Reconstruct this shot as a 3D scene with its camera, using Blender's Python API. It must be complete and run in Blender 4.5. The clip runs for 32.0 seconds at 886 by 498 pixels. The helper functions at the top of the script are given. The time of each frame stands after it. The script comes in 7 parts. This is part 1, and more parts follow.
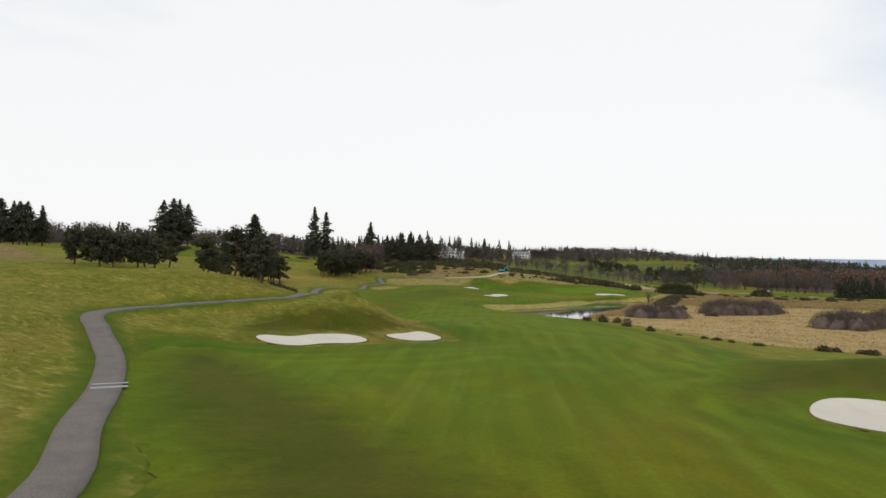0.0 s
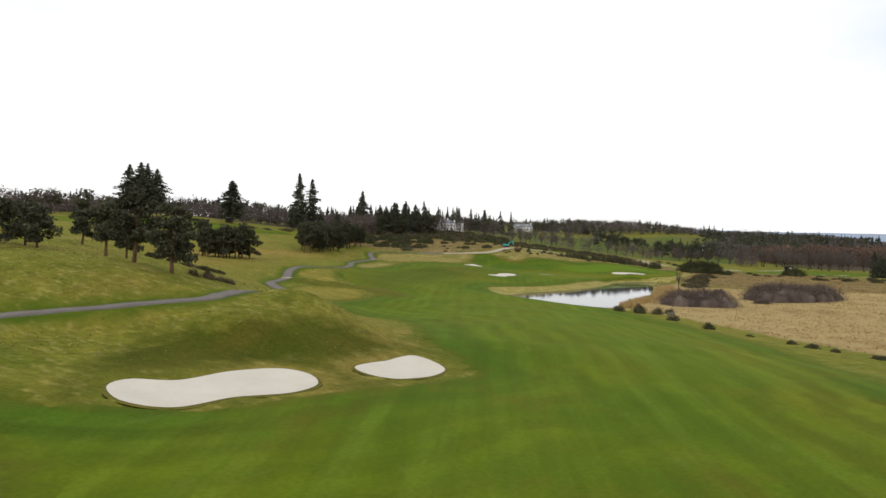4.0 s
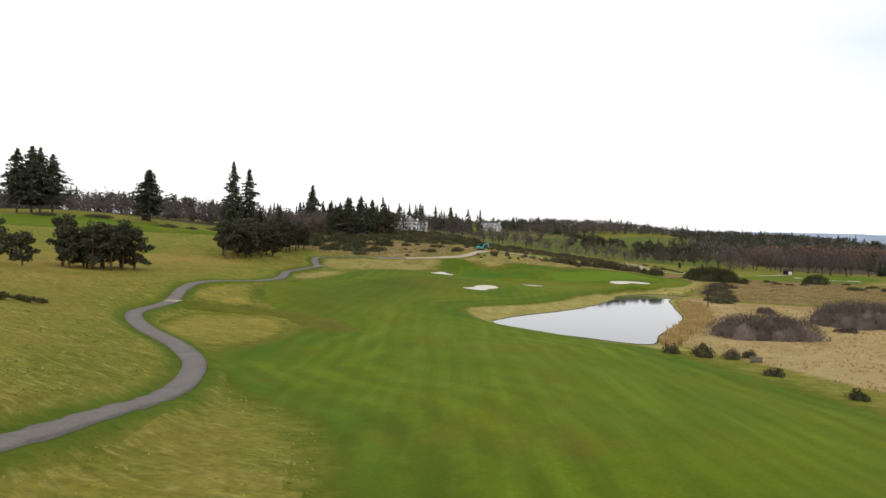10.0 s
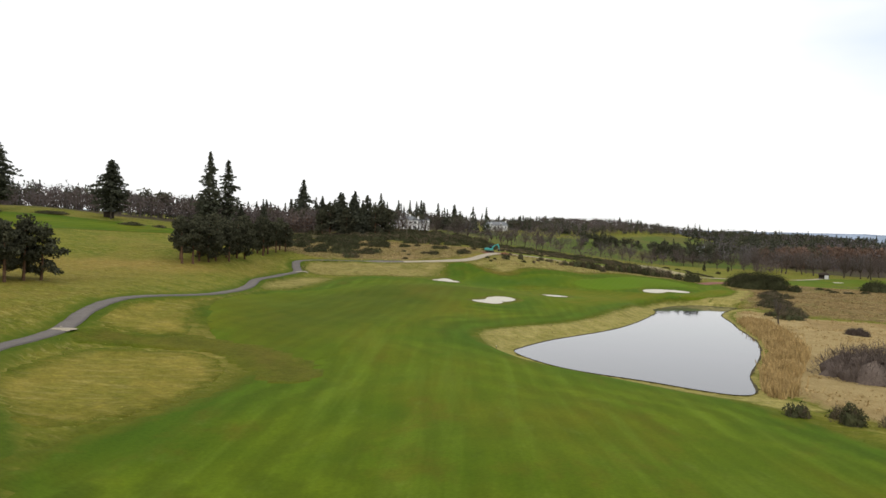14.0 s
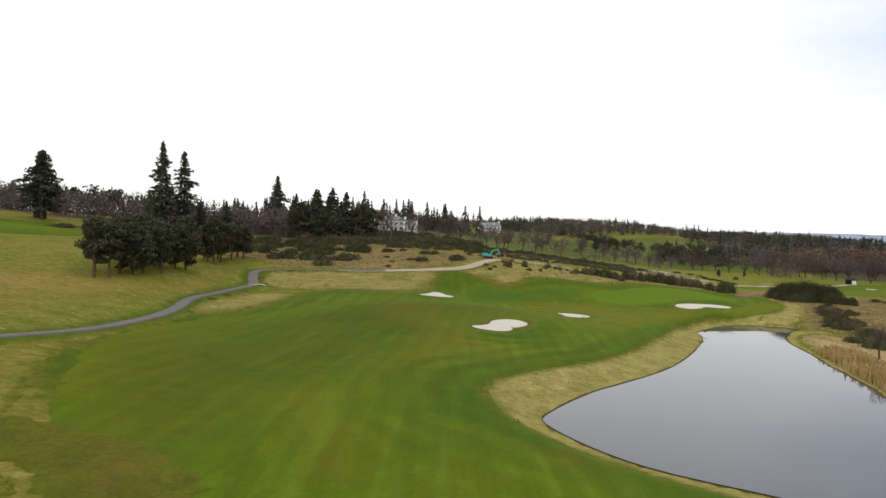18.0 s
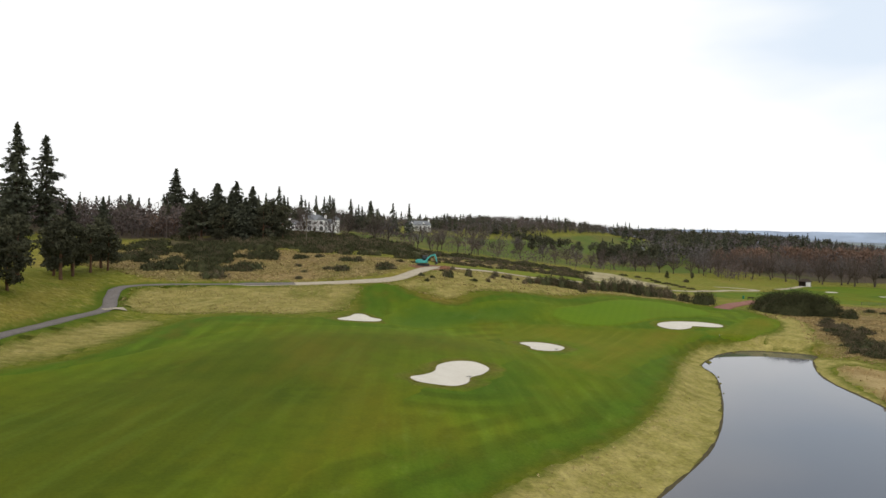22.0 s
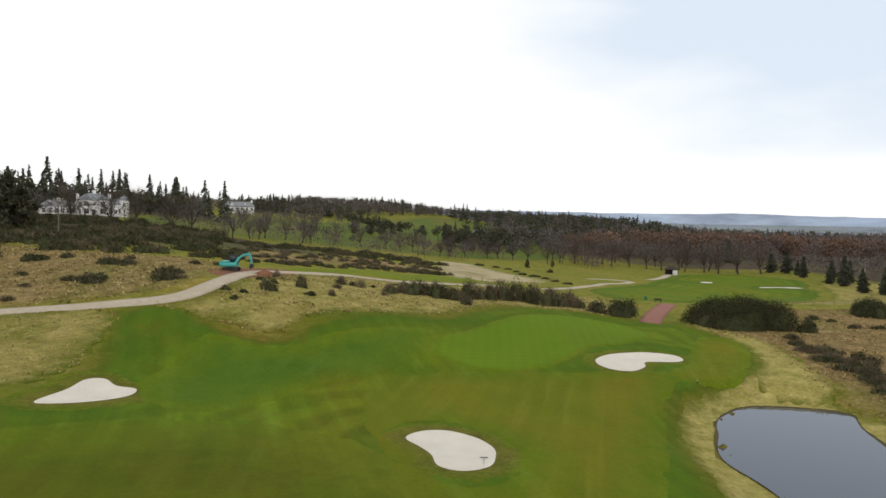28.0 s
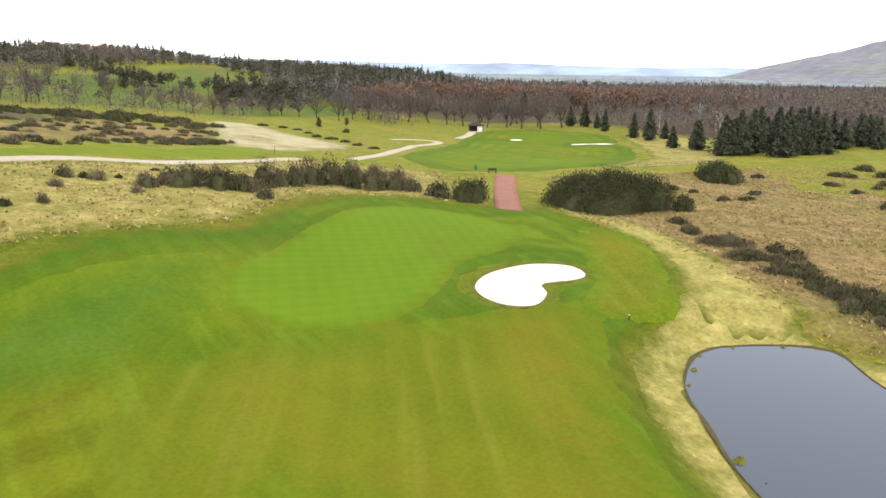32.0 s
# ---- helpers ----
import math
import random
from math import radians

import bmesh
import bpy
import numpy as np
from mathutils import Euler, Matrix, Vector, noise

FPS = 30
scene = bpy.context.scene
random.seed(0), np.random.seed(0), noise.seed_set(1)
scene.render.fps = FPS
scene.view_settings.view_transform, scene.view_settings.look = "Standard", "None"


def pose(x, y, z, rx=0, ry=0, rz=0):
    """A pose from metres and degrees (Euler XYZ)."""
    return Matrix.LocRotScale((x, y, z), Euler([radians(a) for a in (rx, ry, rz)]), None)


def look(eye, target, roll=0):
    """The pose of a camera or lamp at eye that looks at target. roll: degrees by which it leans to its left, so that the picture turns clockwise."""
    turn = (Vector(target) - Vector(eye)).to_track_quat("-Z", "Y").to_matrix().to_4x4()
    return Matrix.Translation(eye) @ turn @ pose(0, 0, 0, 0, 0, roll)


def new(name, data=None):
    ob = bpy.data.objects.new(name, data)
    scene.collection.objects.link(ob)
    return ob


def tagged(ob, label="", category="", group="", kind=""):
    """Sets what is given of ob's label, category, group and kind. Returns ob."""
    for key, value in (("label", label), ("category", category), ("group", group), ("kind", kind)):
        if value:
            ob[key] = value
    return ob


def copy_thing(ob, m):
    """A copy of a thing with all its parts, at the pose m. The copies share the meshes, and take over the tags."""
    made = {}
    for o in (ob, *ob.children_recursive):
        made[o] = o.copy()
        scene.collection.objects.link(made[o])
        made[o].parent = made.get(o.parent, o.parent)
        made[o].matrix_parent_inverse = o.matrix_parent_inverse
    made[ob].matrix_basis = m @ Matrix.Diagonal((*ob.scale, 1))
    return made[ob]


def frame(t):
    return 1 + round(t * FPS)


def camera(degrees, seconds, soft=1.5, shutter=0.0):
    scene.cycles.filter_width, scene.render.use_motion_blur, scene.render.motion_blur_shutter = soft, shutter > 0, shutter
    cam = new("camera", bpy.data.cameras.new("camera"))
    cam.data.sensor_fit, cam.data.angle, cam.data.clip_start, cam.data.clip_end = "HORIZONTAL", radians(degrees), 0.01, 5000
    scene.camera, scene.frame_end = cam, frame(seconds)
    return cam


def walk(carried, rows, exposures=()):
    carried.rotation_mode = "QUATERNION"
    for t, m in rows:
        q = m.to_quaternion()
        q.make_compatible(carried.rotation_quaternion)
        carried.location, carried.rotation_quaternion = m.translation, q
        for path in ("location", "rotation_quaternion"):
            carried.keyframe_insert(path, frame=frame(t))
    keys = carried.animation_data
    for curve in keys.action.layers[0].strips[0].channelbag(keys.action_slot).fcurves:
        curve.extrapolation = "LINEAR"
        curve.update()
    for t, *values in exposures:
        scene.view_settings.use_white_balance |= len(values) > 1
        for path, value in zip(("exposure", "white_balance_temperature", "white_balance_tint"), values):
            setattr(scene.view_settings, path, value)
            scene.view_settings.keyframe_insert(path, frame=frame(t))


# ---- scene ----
cam = camera(60.5, 32.0)
PATH = [
    (0, (0.265, 1.347, 13.901), (0.411, 3.341, 13.948), 0.9),
    (0.5, (0.629, 6.044, 14.004), (0.775, 8.039, 14.004), 1.0),
    (1, (0.956, 10.737, 14.121), (1.102, 12.732, 14.121), 1.0),
    (1.5, (1.198, 15.434, 14.239), (1.345, 17.428, 14.212), 1.0),
    (2, (1.428, 20.241, 14.402), (1.576, 22.236, 14.376), 1.0),
    (2.5, (1.65, 25.053, 14.599), (1.798, 27.048, 14.572), 1.1),
    (3, (1.853, 29.781, 14.774), (2.001, 31.775, 14.747), 1.1),
    (3.5, (2.051, 34.405, 14.965), (2.2, 36.399, 14.937), 1.2),
    (5.5, (3.087, 53.456, 15.316), (3.273, 55.447, 15.288), 1.2),
    (6, (3.461, 58.049, 15.384), (3.646, 60.04, 15.357), 1.2),
    (6.5, (3.703, 62.619, 15.446), (3.91, 64.609, 15.417), 1.2),
    (7, (4.048, 67.294, 15.445), (4.277, 69.281, 15.417), 1.3),
    (7.5, (4.335, 72.062, 15.5), (4.587, 74.046, 15.472), 1.3),
    (8, (4.723, 76.847, 15.538), (4.983, 78.83, 15.509), 1.3),
    (9, (5.645, 86.155, 15.719), (5.904, 88.138, 15.69), 1.3),
    (10, (6.642, 95.848, 15.864), (6.9, 97.831, 15.836), 1.3),
    (11, (7.684, 105.245, 15.903), (7.941, 107.228, 15.874), 1.3),
    (12, (8.945, 114.356, 15.868), (9.199, 116.339, 15.84), 1.3),
    (13, (9.933, 123.495, 16.052), (10.185, 125.479, 16.023), 1.3),
    (14, (10.935, 132.488, 16.186), (11.187, 134.472, 16.156), 1.4),
    (14.5, (11.47, 137.008, 16.276), (11.72, 138.992, 16.245), 1.4),
    (16.5, (13.676, 155.796, 16.94), (13.927, 157.78, 16.911), 1.4),
    (17, (14.321, 160.533, 17.008), (14.57, 162.517, 16.98), 1.4),
    (17.5, (14.889, 165.299, 17.048), (15.15, 167.282, 17.019), 1.4),
    (18, (15.484, 170.085, 17.05), (15.764, 172.065, 17.022), 1.3),
    (19, (16.77, 179.553, 17.204), (17.085, 181.527, 17.175), 1.3),
    (20, (18.052, 189.118, 17.393), (18.403, 191.087, 17.364), 1.2),
    (21, (19.546, 198.594, 17.839), (19.943, 200.554, 17.81), 1.2),
    (22, (21.124, 208.092, 18.235), (21.594, 210.036, 18.206), 1.0),
    (23, (22.794, 217.579, 18.581), (23.339, 219.503, 18.548), 1.0),
    (24, (24.613, 226.806, 18.965), (25.232, 228.708, 18.931), 1.1),
    (25, (26.924, 235.66, 19.148), (27.609, 237.539, 19.116), 1.1),
    (25.5, (28.277, 240.035, 19.131), (28.995, 241.902, 19.102), 1.0),
    (27.5, (34.013, 257.434, 19.512), (34.866, 259.242, 19.454), 0.8),
    (28, (35.517, 261.847, 19.62), (36.405, 263.638, 19.549), 0.9),
    (28.5, (37.18, 266.052, 19.635), (38.101, 267.825, 19.538), 0.8),
    (29, (38.928, 270.195, 19.624), (39.861, 271.919, 19.229), 0.7),
    (29.5, (40.736, 274.6, 19.983), (41.698, 276.296, 19.536), 0.9),
    (30, (42.561, 278.85, 20.117), (43.61, 280.493, 19.671), 0.9),
    (30.5, (44.464, 283.077, 20.146), (45.604, 284.66, 19.704), 0.9),
    (31, (46.431, 287.085, 20.172), (47.64, 288.616, 19.732), 0.8),
    (31.5, (48.433, 290.858, 20.133), (49.709, 292.333, 19.689), 0.9),
    (32, (50.32, 294.264, 20.162), (51.652, 295.688, 19.715), 0.8),
]
EXPOSE = [(0, -0.62), (3, -0.5), (9, -0.36), (16, -0.42), (28.0, -0.48), (29.0, -0.58), (30.0, 0.02), (31.0, 0.32), (32.0, 0.6)]
walk(cam, [(t, look(e, g, r)) for t, e, g, r in PATH], EXPOSE)

# ---- world and sun ----
world = bpy.data.worlds.new("overcast_sky")
scene.world = world
world.use_nodes = True
wt = world.node_tree
wt.nodes.clear()


def wnode(kind, **kw):
    n = wt.nodes.new(kind)
    for k, v in kw.items():
        n.inputs[k].default_value = v
    return n


SUN_ROT, SUN_EL = radians(205), radians(24)
sky = wt.nodes.new("ShaderNodeTexSky")
sky.sky_type = "NISHITA"
sky.sun_disc = False
sky.sun_elevation, sky.sun_rotation = SUN_EL, SUN_ROT
sky_bg = wnode("ShaderNodeBackground", Strength=0.10)
wt.links.new(sky.outputs[0], sky_bg.inputs["Color"])
coord = wt.nodes.new("ShaderNodeTexCoord")
squash = wt.nodes.new("ShaderNodeMapping")
squash.inputs["Scale"].default_value = (1.0, 1.0, 3.2)
wt.links.new(coord.outputs["Generated"], squash.inputs["Vector"])
cloud = wnode("ShaderNodeTexNoise", Scale=1.1, Detail=5.0, Roughness=0.5)
wt.links.new(squash.outputs[0], cloud.inputs["Vector"])
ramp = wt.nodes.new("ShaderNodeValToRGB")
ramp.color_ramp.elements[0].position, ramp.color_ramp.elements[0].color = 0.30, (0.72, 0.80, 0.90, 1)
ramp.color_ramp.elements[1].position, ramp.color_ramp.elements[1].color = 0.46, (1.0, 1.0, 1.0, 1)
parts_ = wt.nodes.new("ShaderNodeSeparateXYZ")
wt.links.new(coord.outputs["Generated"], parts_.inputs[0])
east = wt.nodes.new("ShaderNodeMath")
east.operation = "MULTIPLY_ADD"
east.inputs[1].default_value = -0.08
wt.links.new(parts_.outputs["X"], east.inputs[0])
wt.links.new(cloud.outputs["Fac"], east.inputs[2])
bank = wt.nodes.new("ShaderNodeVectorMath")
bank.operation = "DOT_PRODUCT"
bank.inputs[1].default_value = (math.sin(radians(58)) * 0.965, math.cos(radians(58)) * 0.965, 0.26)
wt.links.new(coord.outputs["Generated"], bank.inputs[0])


def smooth(value, lo, hi, a, b):
    n = wt.nodes.new("ShaderNodeMapRange")
    n.interpolation_type = "SMOOTHSTEP"
    for key, v in (("From Min", lo), ("From Max", hi), ("To Min", a), ("To Max", b)):
        n.inputs[key].default_value = v
    wt.links.new(value, n.inputs["Value"])
    return n.outputs["Result"]


def added(a, b):
    n = wt.nodes.new("ShaderNodeMath")
    wt.links.new(a, n.inputs[0])
    wt.links.new(b, n.inputs[1])
    return n.outputs[0]


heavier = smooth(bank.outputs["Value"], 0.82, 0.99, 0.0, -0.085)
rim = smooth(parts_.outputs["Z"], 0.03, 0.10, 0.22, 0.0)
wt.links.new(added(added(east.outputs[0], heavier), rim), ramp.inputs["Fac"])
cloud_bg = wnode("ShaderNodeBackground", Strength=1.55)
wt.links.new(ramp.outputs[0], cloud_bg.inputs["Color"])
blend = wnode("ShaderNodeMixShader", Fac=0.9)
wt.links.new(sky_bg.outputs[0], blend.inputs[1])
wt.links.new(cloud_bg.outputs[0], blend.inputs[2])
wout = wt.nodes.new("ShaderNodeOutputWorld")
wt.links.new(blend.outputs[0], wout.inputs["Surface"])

sun_data = bpy.data.lights.new("sun", "SUN")
sun_data.energy, sun_data.angle, sun_data.color = 0.9, radians(14), (1.0, 0.95, 0.88)
sun = new("sun", sun_data)
sun.matrix_world = look((0, 0, 300), Vector((0, 0, 300)) - 100 * Vector((math.sin(SUN_ROT) * math.cos(SUN_EL), math.cos(SUN_ROT) * math.cos(SUN_EL), math.sin(SUN_EL))))


# ---- materials ----
def material(name, dark, light, rough=0.85, scale=3.0, fine=40.0, bump=0.4, spread=0.5, patch=None, metal=0.0, per=0.0, dist=0.05, gloss=0.06):
    """A surface of two colours in patches of 1/scale metres with grain of 1/fine metres on it, and, if given, large patches of a third colour."""
    m = bpy.data.materials.new(name)
    m.use_nodes = True
    t = m.node_tree
    p = t.nodes["Principled BSDF"]
    p.inputs["Roughness"].default_value, p.inputs["Metallic"].default_value = rough, metal
    p.inputs["Specular IOR Level"].default_value = gloss
    geo = t.nodes.new("ShaderNodeNewGeometry")

    def tex(s, detail, source=None):
        n = t.nodes.new("ShaderNodeTexNoise")
        n.inputs["Scale"].default_value, n.inputs["Detail"].default_value, n.inputs["Roughness"].default_value = s, detail, 0.6
        t.links.new(source or geo.outputs["Position"], n.inputs["Vector"])
        return n.outputs["Fac"]

    def mix(fac, a, b):
        n = t.nodes.new("ShaderNodeMix")
        n.data_type = "RGBA"
        for k, v in ((0, fac), (6, a), (7, b)):
            if isinstance(v, (tuple, float)):
                n.inputs[k].default_value = v
            else:
                t.links.new(v, n.inputs[k])
        return n.outputs[2]

    def span(v, lo, hi):
        n = t.nodes.new("ShaderNodeMapRange")
        n.inputs["From Min"].default_value, n.inputs["From Max"].default_value = lo, hi
        t.links.new(v, n.inputs["Value"])
        return n.outputs["Result"]

    grain = tex(fine, 3)
    col = mix(span(tex(scale, 4), 0.5 - spread / 2, 0.5 + spread / 2), (*dark, 1), (*light, 1))
    if patch:
        colour, size, lo, hi = patch
        col = mix(span(tex(size, 5), lo, hi), col, (*colour, 1))
    shade = span(grain, 0.2, 0.8)
    g = t.nodes.new("ShaderNodeMix")
    g.data_type, g.blend_type = "RGBA", "OVERLAY"
    g.inputs[0].default_value = 0.35
    t.links.new(col, g.inputs[6])
    t.links.new(shade, g.inputs[7])
    col = g.outputs[2]
    if per:
        info = t.nodes.new("ShaderNodeObjectInfo")
        h = t.nodes.new("ShaderNodeHueSaturation")
        t.links.new(col, h.inputs["Color"])
        n = t.nodes.new("ShaderNodeMapRange")
        n.inputs["To Min"].default_value, n.inputs["To Max"].default_value = 1 - per, 1 + per
        t.links.new(info.outputs["Random"], n.inputs["Value"])
        t.links.new(n.outputs[0], h.inputs["Value"])
        col = h.outputs[0]
    t.links.new(col, p.inputs["Base Color"])
    if bump:
        b = t.nodes.new("ShaderNodeBump")
        b.inputs["Strength"].default_value, b.inputs["Distance"].default_value = bump, dist
        t.links.new(grain, b.inputs["Height"])
        t.links.new(b.outputs[0], p.inputs["Normal"])
    m["base"] = 0
    return m


def island_tint(m, amount):
    """Varies the brightness from leaf to leaf of a joined crown."""
    t = m.node_tree
    p = t.nodes["Principled BSDF"]
    link = p.inputs["Base Color"].links[0]
    geo = t.nodes.new("ShaderNodeNewGeometry")
    r = t.nodes.new("ShaderNodeMapRange")
    r.inputs["To Min"].default_value, r.inputs["To Max"].default_value = 1 - amount, 1 + amount
    t.links.new(geo.outputs["Random Per Island"], r.inputs["Value"])
    h = t.nodes.new("ShaderNodeHueSaturation")
    t.links.new(link.from_socket, h.inputs["Color"])
    t.links.new(r.outputs[0], h.inputs["Value"])
    t.links.new(h.outputs[0], p.inputs["Base Color"])
    return m


def mown(m, angle, width, amount, cross=False, wobble=1.5):
    """Adds the pale and dark bands that a mower leaves, width metres each, across the direction angle."""
    t = m.node_tree
    p = t.nodes["Principled BSDF"]
    col = p.inputs["Base Color"].links[0].from_socket
    geo = t.nodes.new("ShaderNodeNewGeometry")
    for a in (angle, angle + 75) if cross else (angle,):
        turn = t.nodes.new("ShaderNodeMapping")
        turn.inputs["Rotation"].default_value = (0, 0, radians(a))
        t.links.new(geo.outputs["Position"], turn.inputs["Vector"])
        wave = t.nodes.new("ShaderNodeTexWave")
        wave.wave_type, wave.bands_direction = "BANDS", "X"
        wave.inputs["Scale"].default_value = math.pi / (10 * width)
        wave.inputs["Distortion"].default_value, wave.inputs["Detail"].default_value = wobble, 2.0
        wave.inputs["Detail Scale"].default_value = 0.25
        t.links.new(turn.outputs[0], wave.inputs["Vector"])
        r = t.nodes.new("ShaderNodeMapRange")
        r.inputs["From Min"].default_value, r.inputs["From Max"].default_value = 0.3, 0.7
        r.inputs["To Min"].default_value, r.inputs["To Max"].default_value = 1 - amount, 1 + amount
        t.links.new(wave.outputs["Fac"], r.inputs["Value"])
        h = t.nodes.new("ShaderNodeHueSaturation")
        t.links.new(col, h.inputs["Color"])
        t.links.new(r.outputs[0], h.inputs["Value"])
        col = h.outputs[0]
    t.links.new(col, p.inputs["Base Color"])
    return m


# turf: dark, light, patch size, spread, large patches (colour, size, low, high), streaks (colour, low, high, bearing, across, along)
ROUGH_L = ((0.086, 0.112, 0.010), (0.205, 0.182, 0.028), 0.22, 0.5, ((0.225, 0.165, 0.040), 0.05, 0.50, 0.72), ((0.36, 0.30, 0.10), 0.52, 0.74, -55, 1.5, 0.55))
APRON_L = ((0.058, 0.086, 0.005), (0.108, 0.118, 0.009), 0.25, 0.5, ((0.120, 0.094, 0.014), 0.06, 0.48, 0.72), ((0.12, 0.13, 0.02), 0.55, 0.8, 8, 0.5, 0.05))
FAIR_L = ((0.060, 0.104, 0.004), (0.106, 0.142, 0.006), 0.09, 0.5, ((0.128, 0.118, 0.007), 0.045, 0.47, 0.70), ((0.13, 0.185, 0.016), 0.50, 0.80, 9, 0.55, 0.022))
YELLOW_L = ((0.086, 0.110, 0.005), (0.130, 0.138, 0.008), 0.12, 0.5, ((0.152, 0.124, 0.010), 0.07, 0.5, 0.72), ((0.175, 0.165, 0.02), 0.52, 0.8, 38, 0.6, 0.03))
LUSH_L = ((0.046, 0.096, 0.007), (0.078, 0.130, 0.010), 0.15, 0.5, None, ((0.095, 0.15, 0.03), 0.55, 0.8, 30, 0.5, 0.08))
GREEN_L = ((0.086, 0.152, 0.007), (0.110, 0.174, 0.009), 0.12, 0.5, ((0.098, 0.140, 0.010), 0.08, 0.5, 0.75), None)
STRAW_L = ((0.165, 0.145, 0.034), (0.345, 0.280, 0.095), 0.35, 0.5, ((0.125, 0.130, 0.018), 0.09, 0.50, 0.72), ((0.42, 0.35, 0.15), 0.52, 0.8, 60, 1.0, 0.25))
HEATH_L = ((0.130, 0.088, 0.037), (0.315, 0.220, 0.092), 0.45, 0.42, ((0.14, 0.138, 0.030), 0.06, 0.49, 0.68), ((0.37, 0.28, 0.145), 0.50, 0.76, 50, 1.6, 0.5))
REED_L = ((0.35, 0.25, 0.11), (0.48, 0.36, 0.175), 0.3, 0.5, ((0.24, 0.15, 0.06), 0.08, 0.52, 0.72), None)
SANDY_L = ((0.30, 0.25, 0.14), (0.44, 0.38, 0.24), 0.2, 0.5, ((0.20, 0.17, 0.06), 0.08, 0.48, 0.66), None)
SURR_L = ((0.040, 0.058, 0.004), (0.082, 0.086, 0.009), 0.2, 0.5, ((0.095, 0.080, 0.012), 0.09, 0.48, 0.7), None)
COLLAR_L = ((0.066, 0.080, 0.008), (0.128, 0.122, 0.018), 0.35, 0.5, ((0.15, 0.112, 0.03), 0.15, 0.5, 0.7), None)
DULL_L = ((0.048, 0.072, 0.004), (0.088, 0.104, 0.006), 0.10, 0.5, ((0.100, 0.094, 0.008), 0.06, 0.48, 0.68), ((0.10, 0.145, 0.016), 0.52, 0.8, 20, 0.5, 0.03))
GOLD_L = ((0.128, 0.118, 0.014), (0.248, 0.190, 0.038), 0.16, 0.5, ((0.26, 0.175, 0.045), 0.05, 0.46, 0.68), ((0.36, 0.29, 0.11), 0.50, 0.76, -55, 1.6, 0.6))
VERGE_L = ((0.050, 0.088, 0.006), (0.092, 0.118, 0.010), 0.4, 0.5, ((0.11, 0.105, 0.014), 0.12, 0.52, 0.72), None)
HOLLOW_L = ((0.070, 0.078, 0.008), (0.130, 0.115, 0.015), 0.25, 0.5, ((0.130, 0.098, 0.018), 0.09, 0.48, 0.7), None)
FIELD_L = ((0.062, 0.094, 0.015), (0.100, 0.128, 0.022), 0.05, 0.6, ((0.125, 0.112, 0.03), 0.02, 0.48, 0.62), None)
LITTER_L = ((0.050, 0.040, 0.028), (0.095, 0.072, 0.045), 0.08, 0.5, ((0.09, 0.095, 0.03), 0.02, 0.5, 0.7), None)
BANK_L = ((0.190, 0.175, 0.036), (0.40, 0.33, 0.115), 0.4, 0.5, ((0.115, 0.130, 0.018), 0.10, 0.54, 0.74), ((0.42, 0.34, 0.14), 0.52, 0.78, 45, 1.3, 0.35))


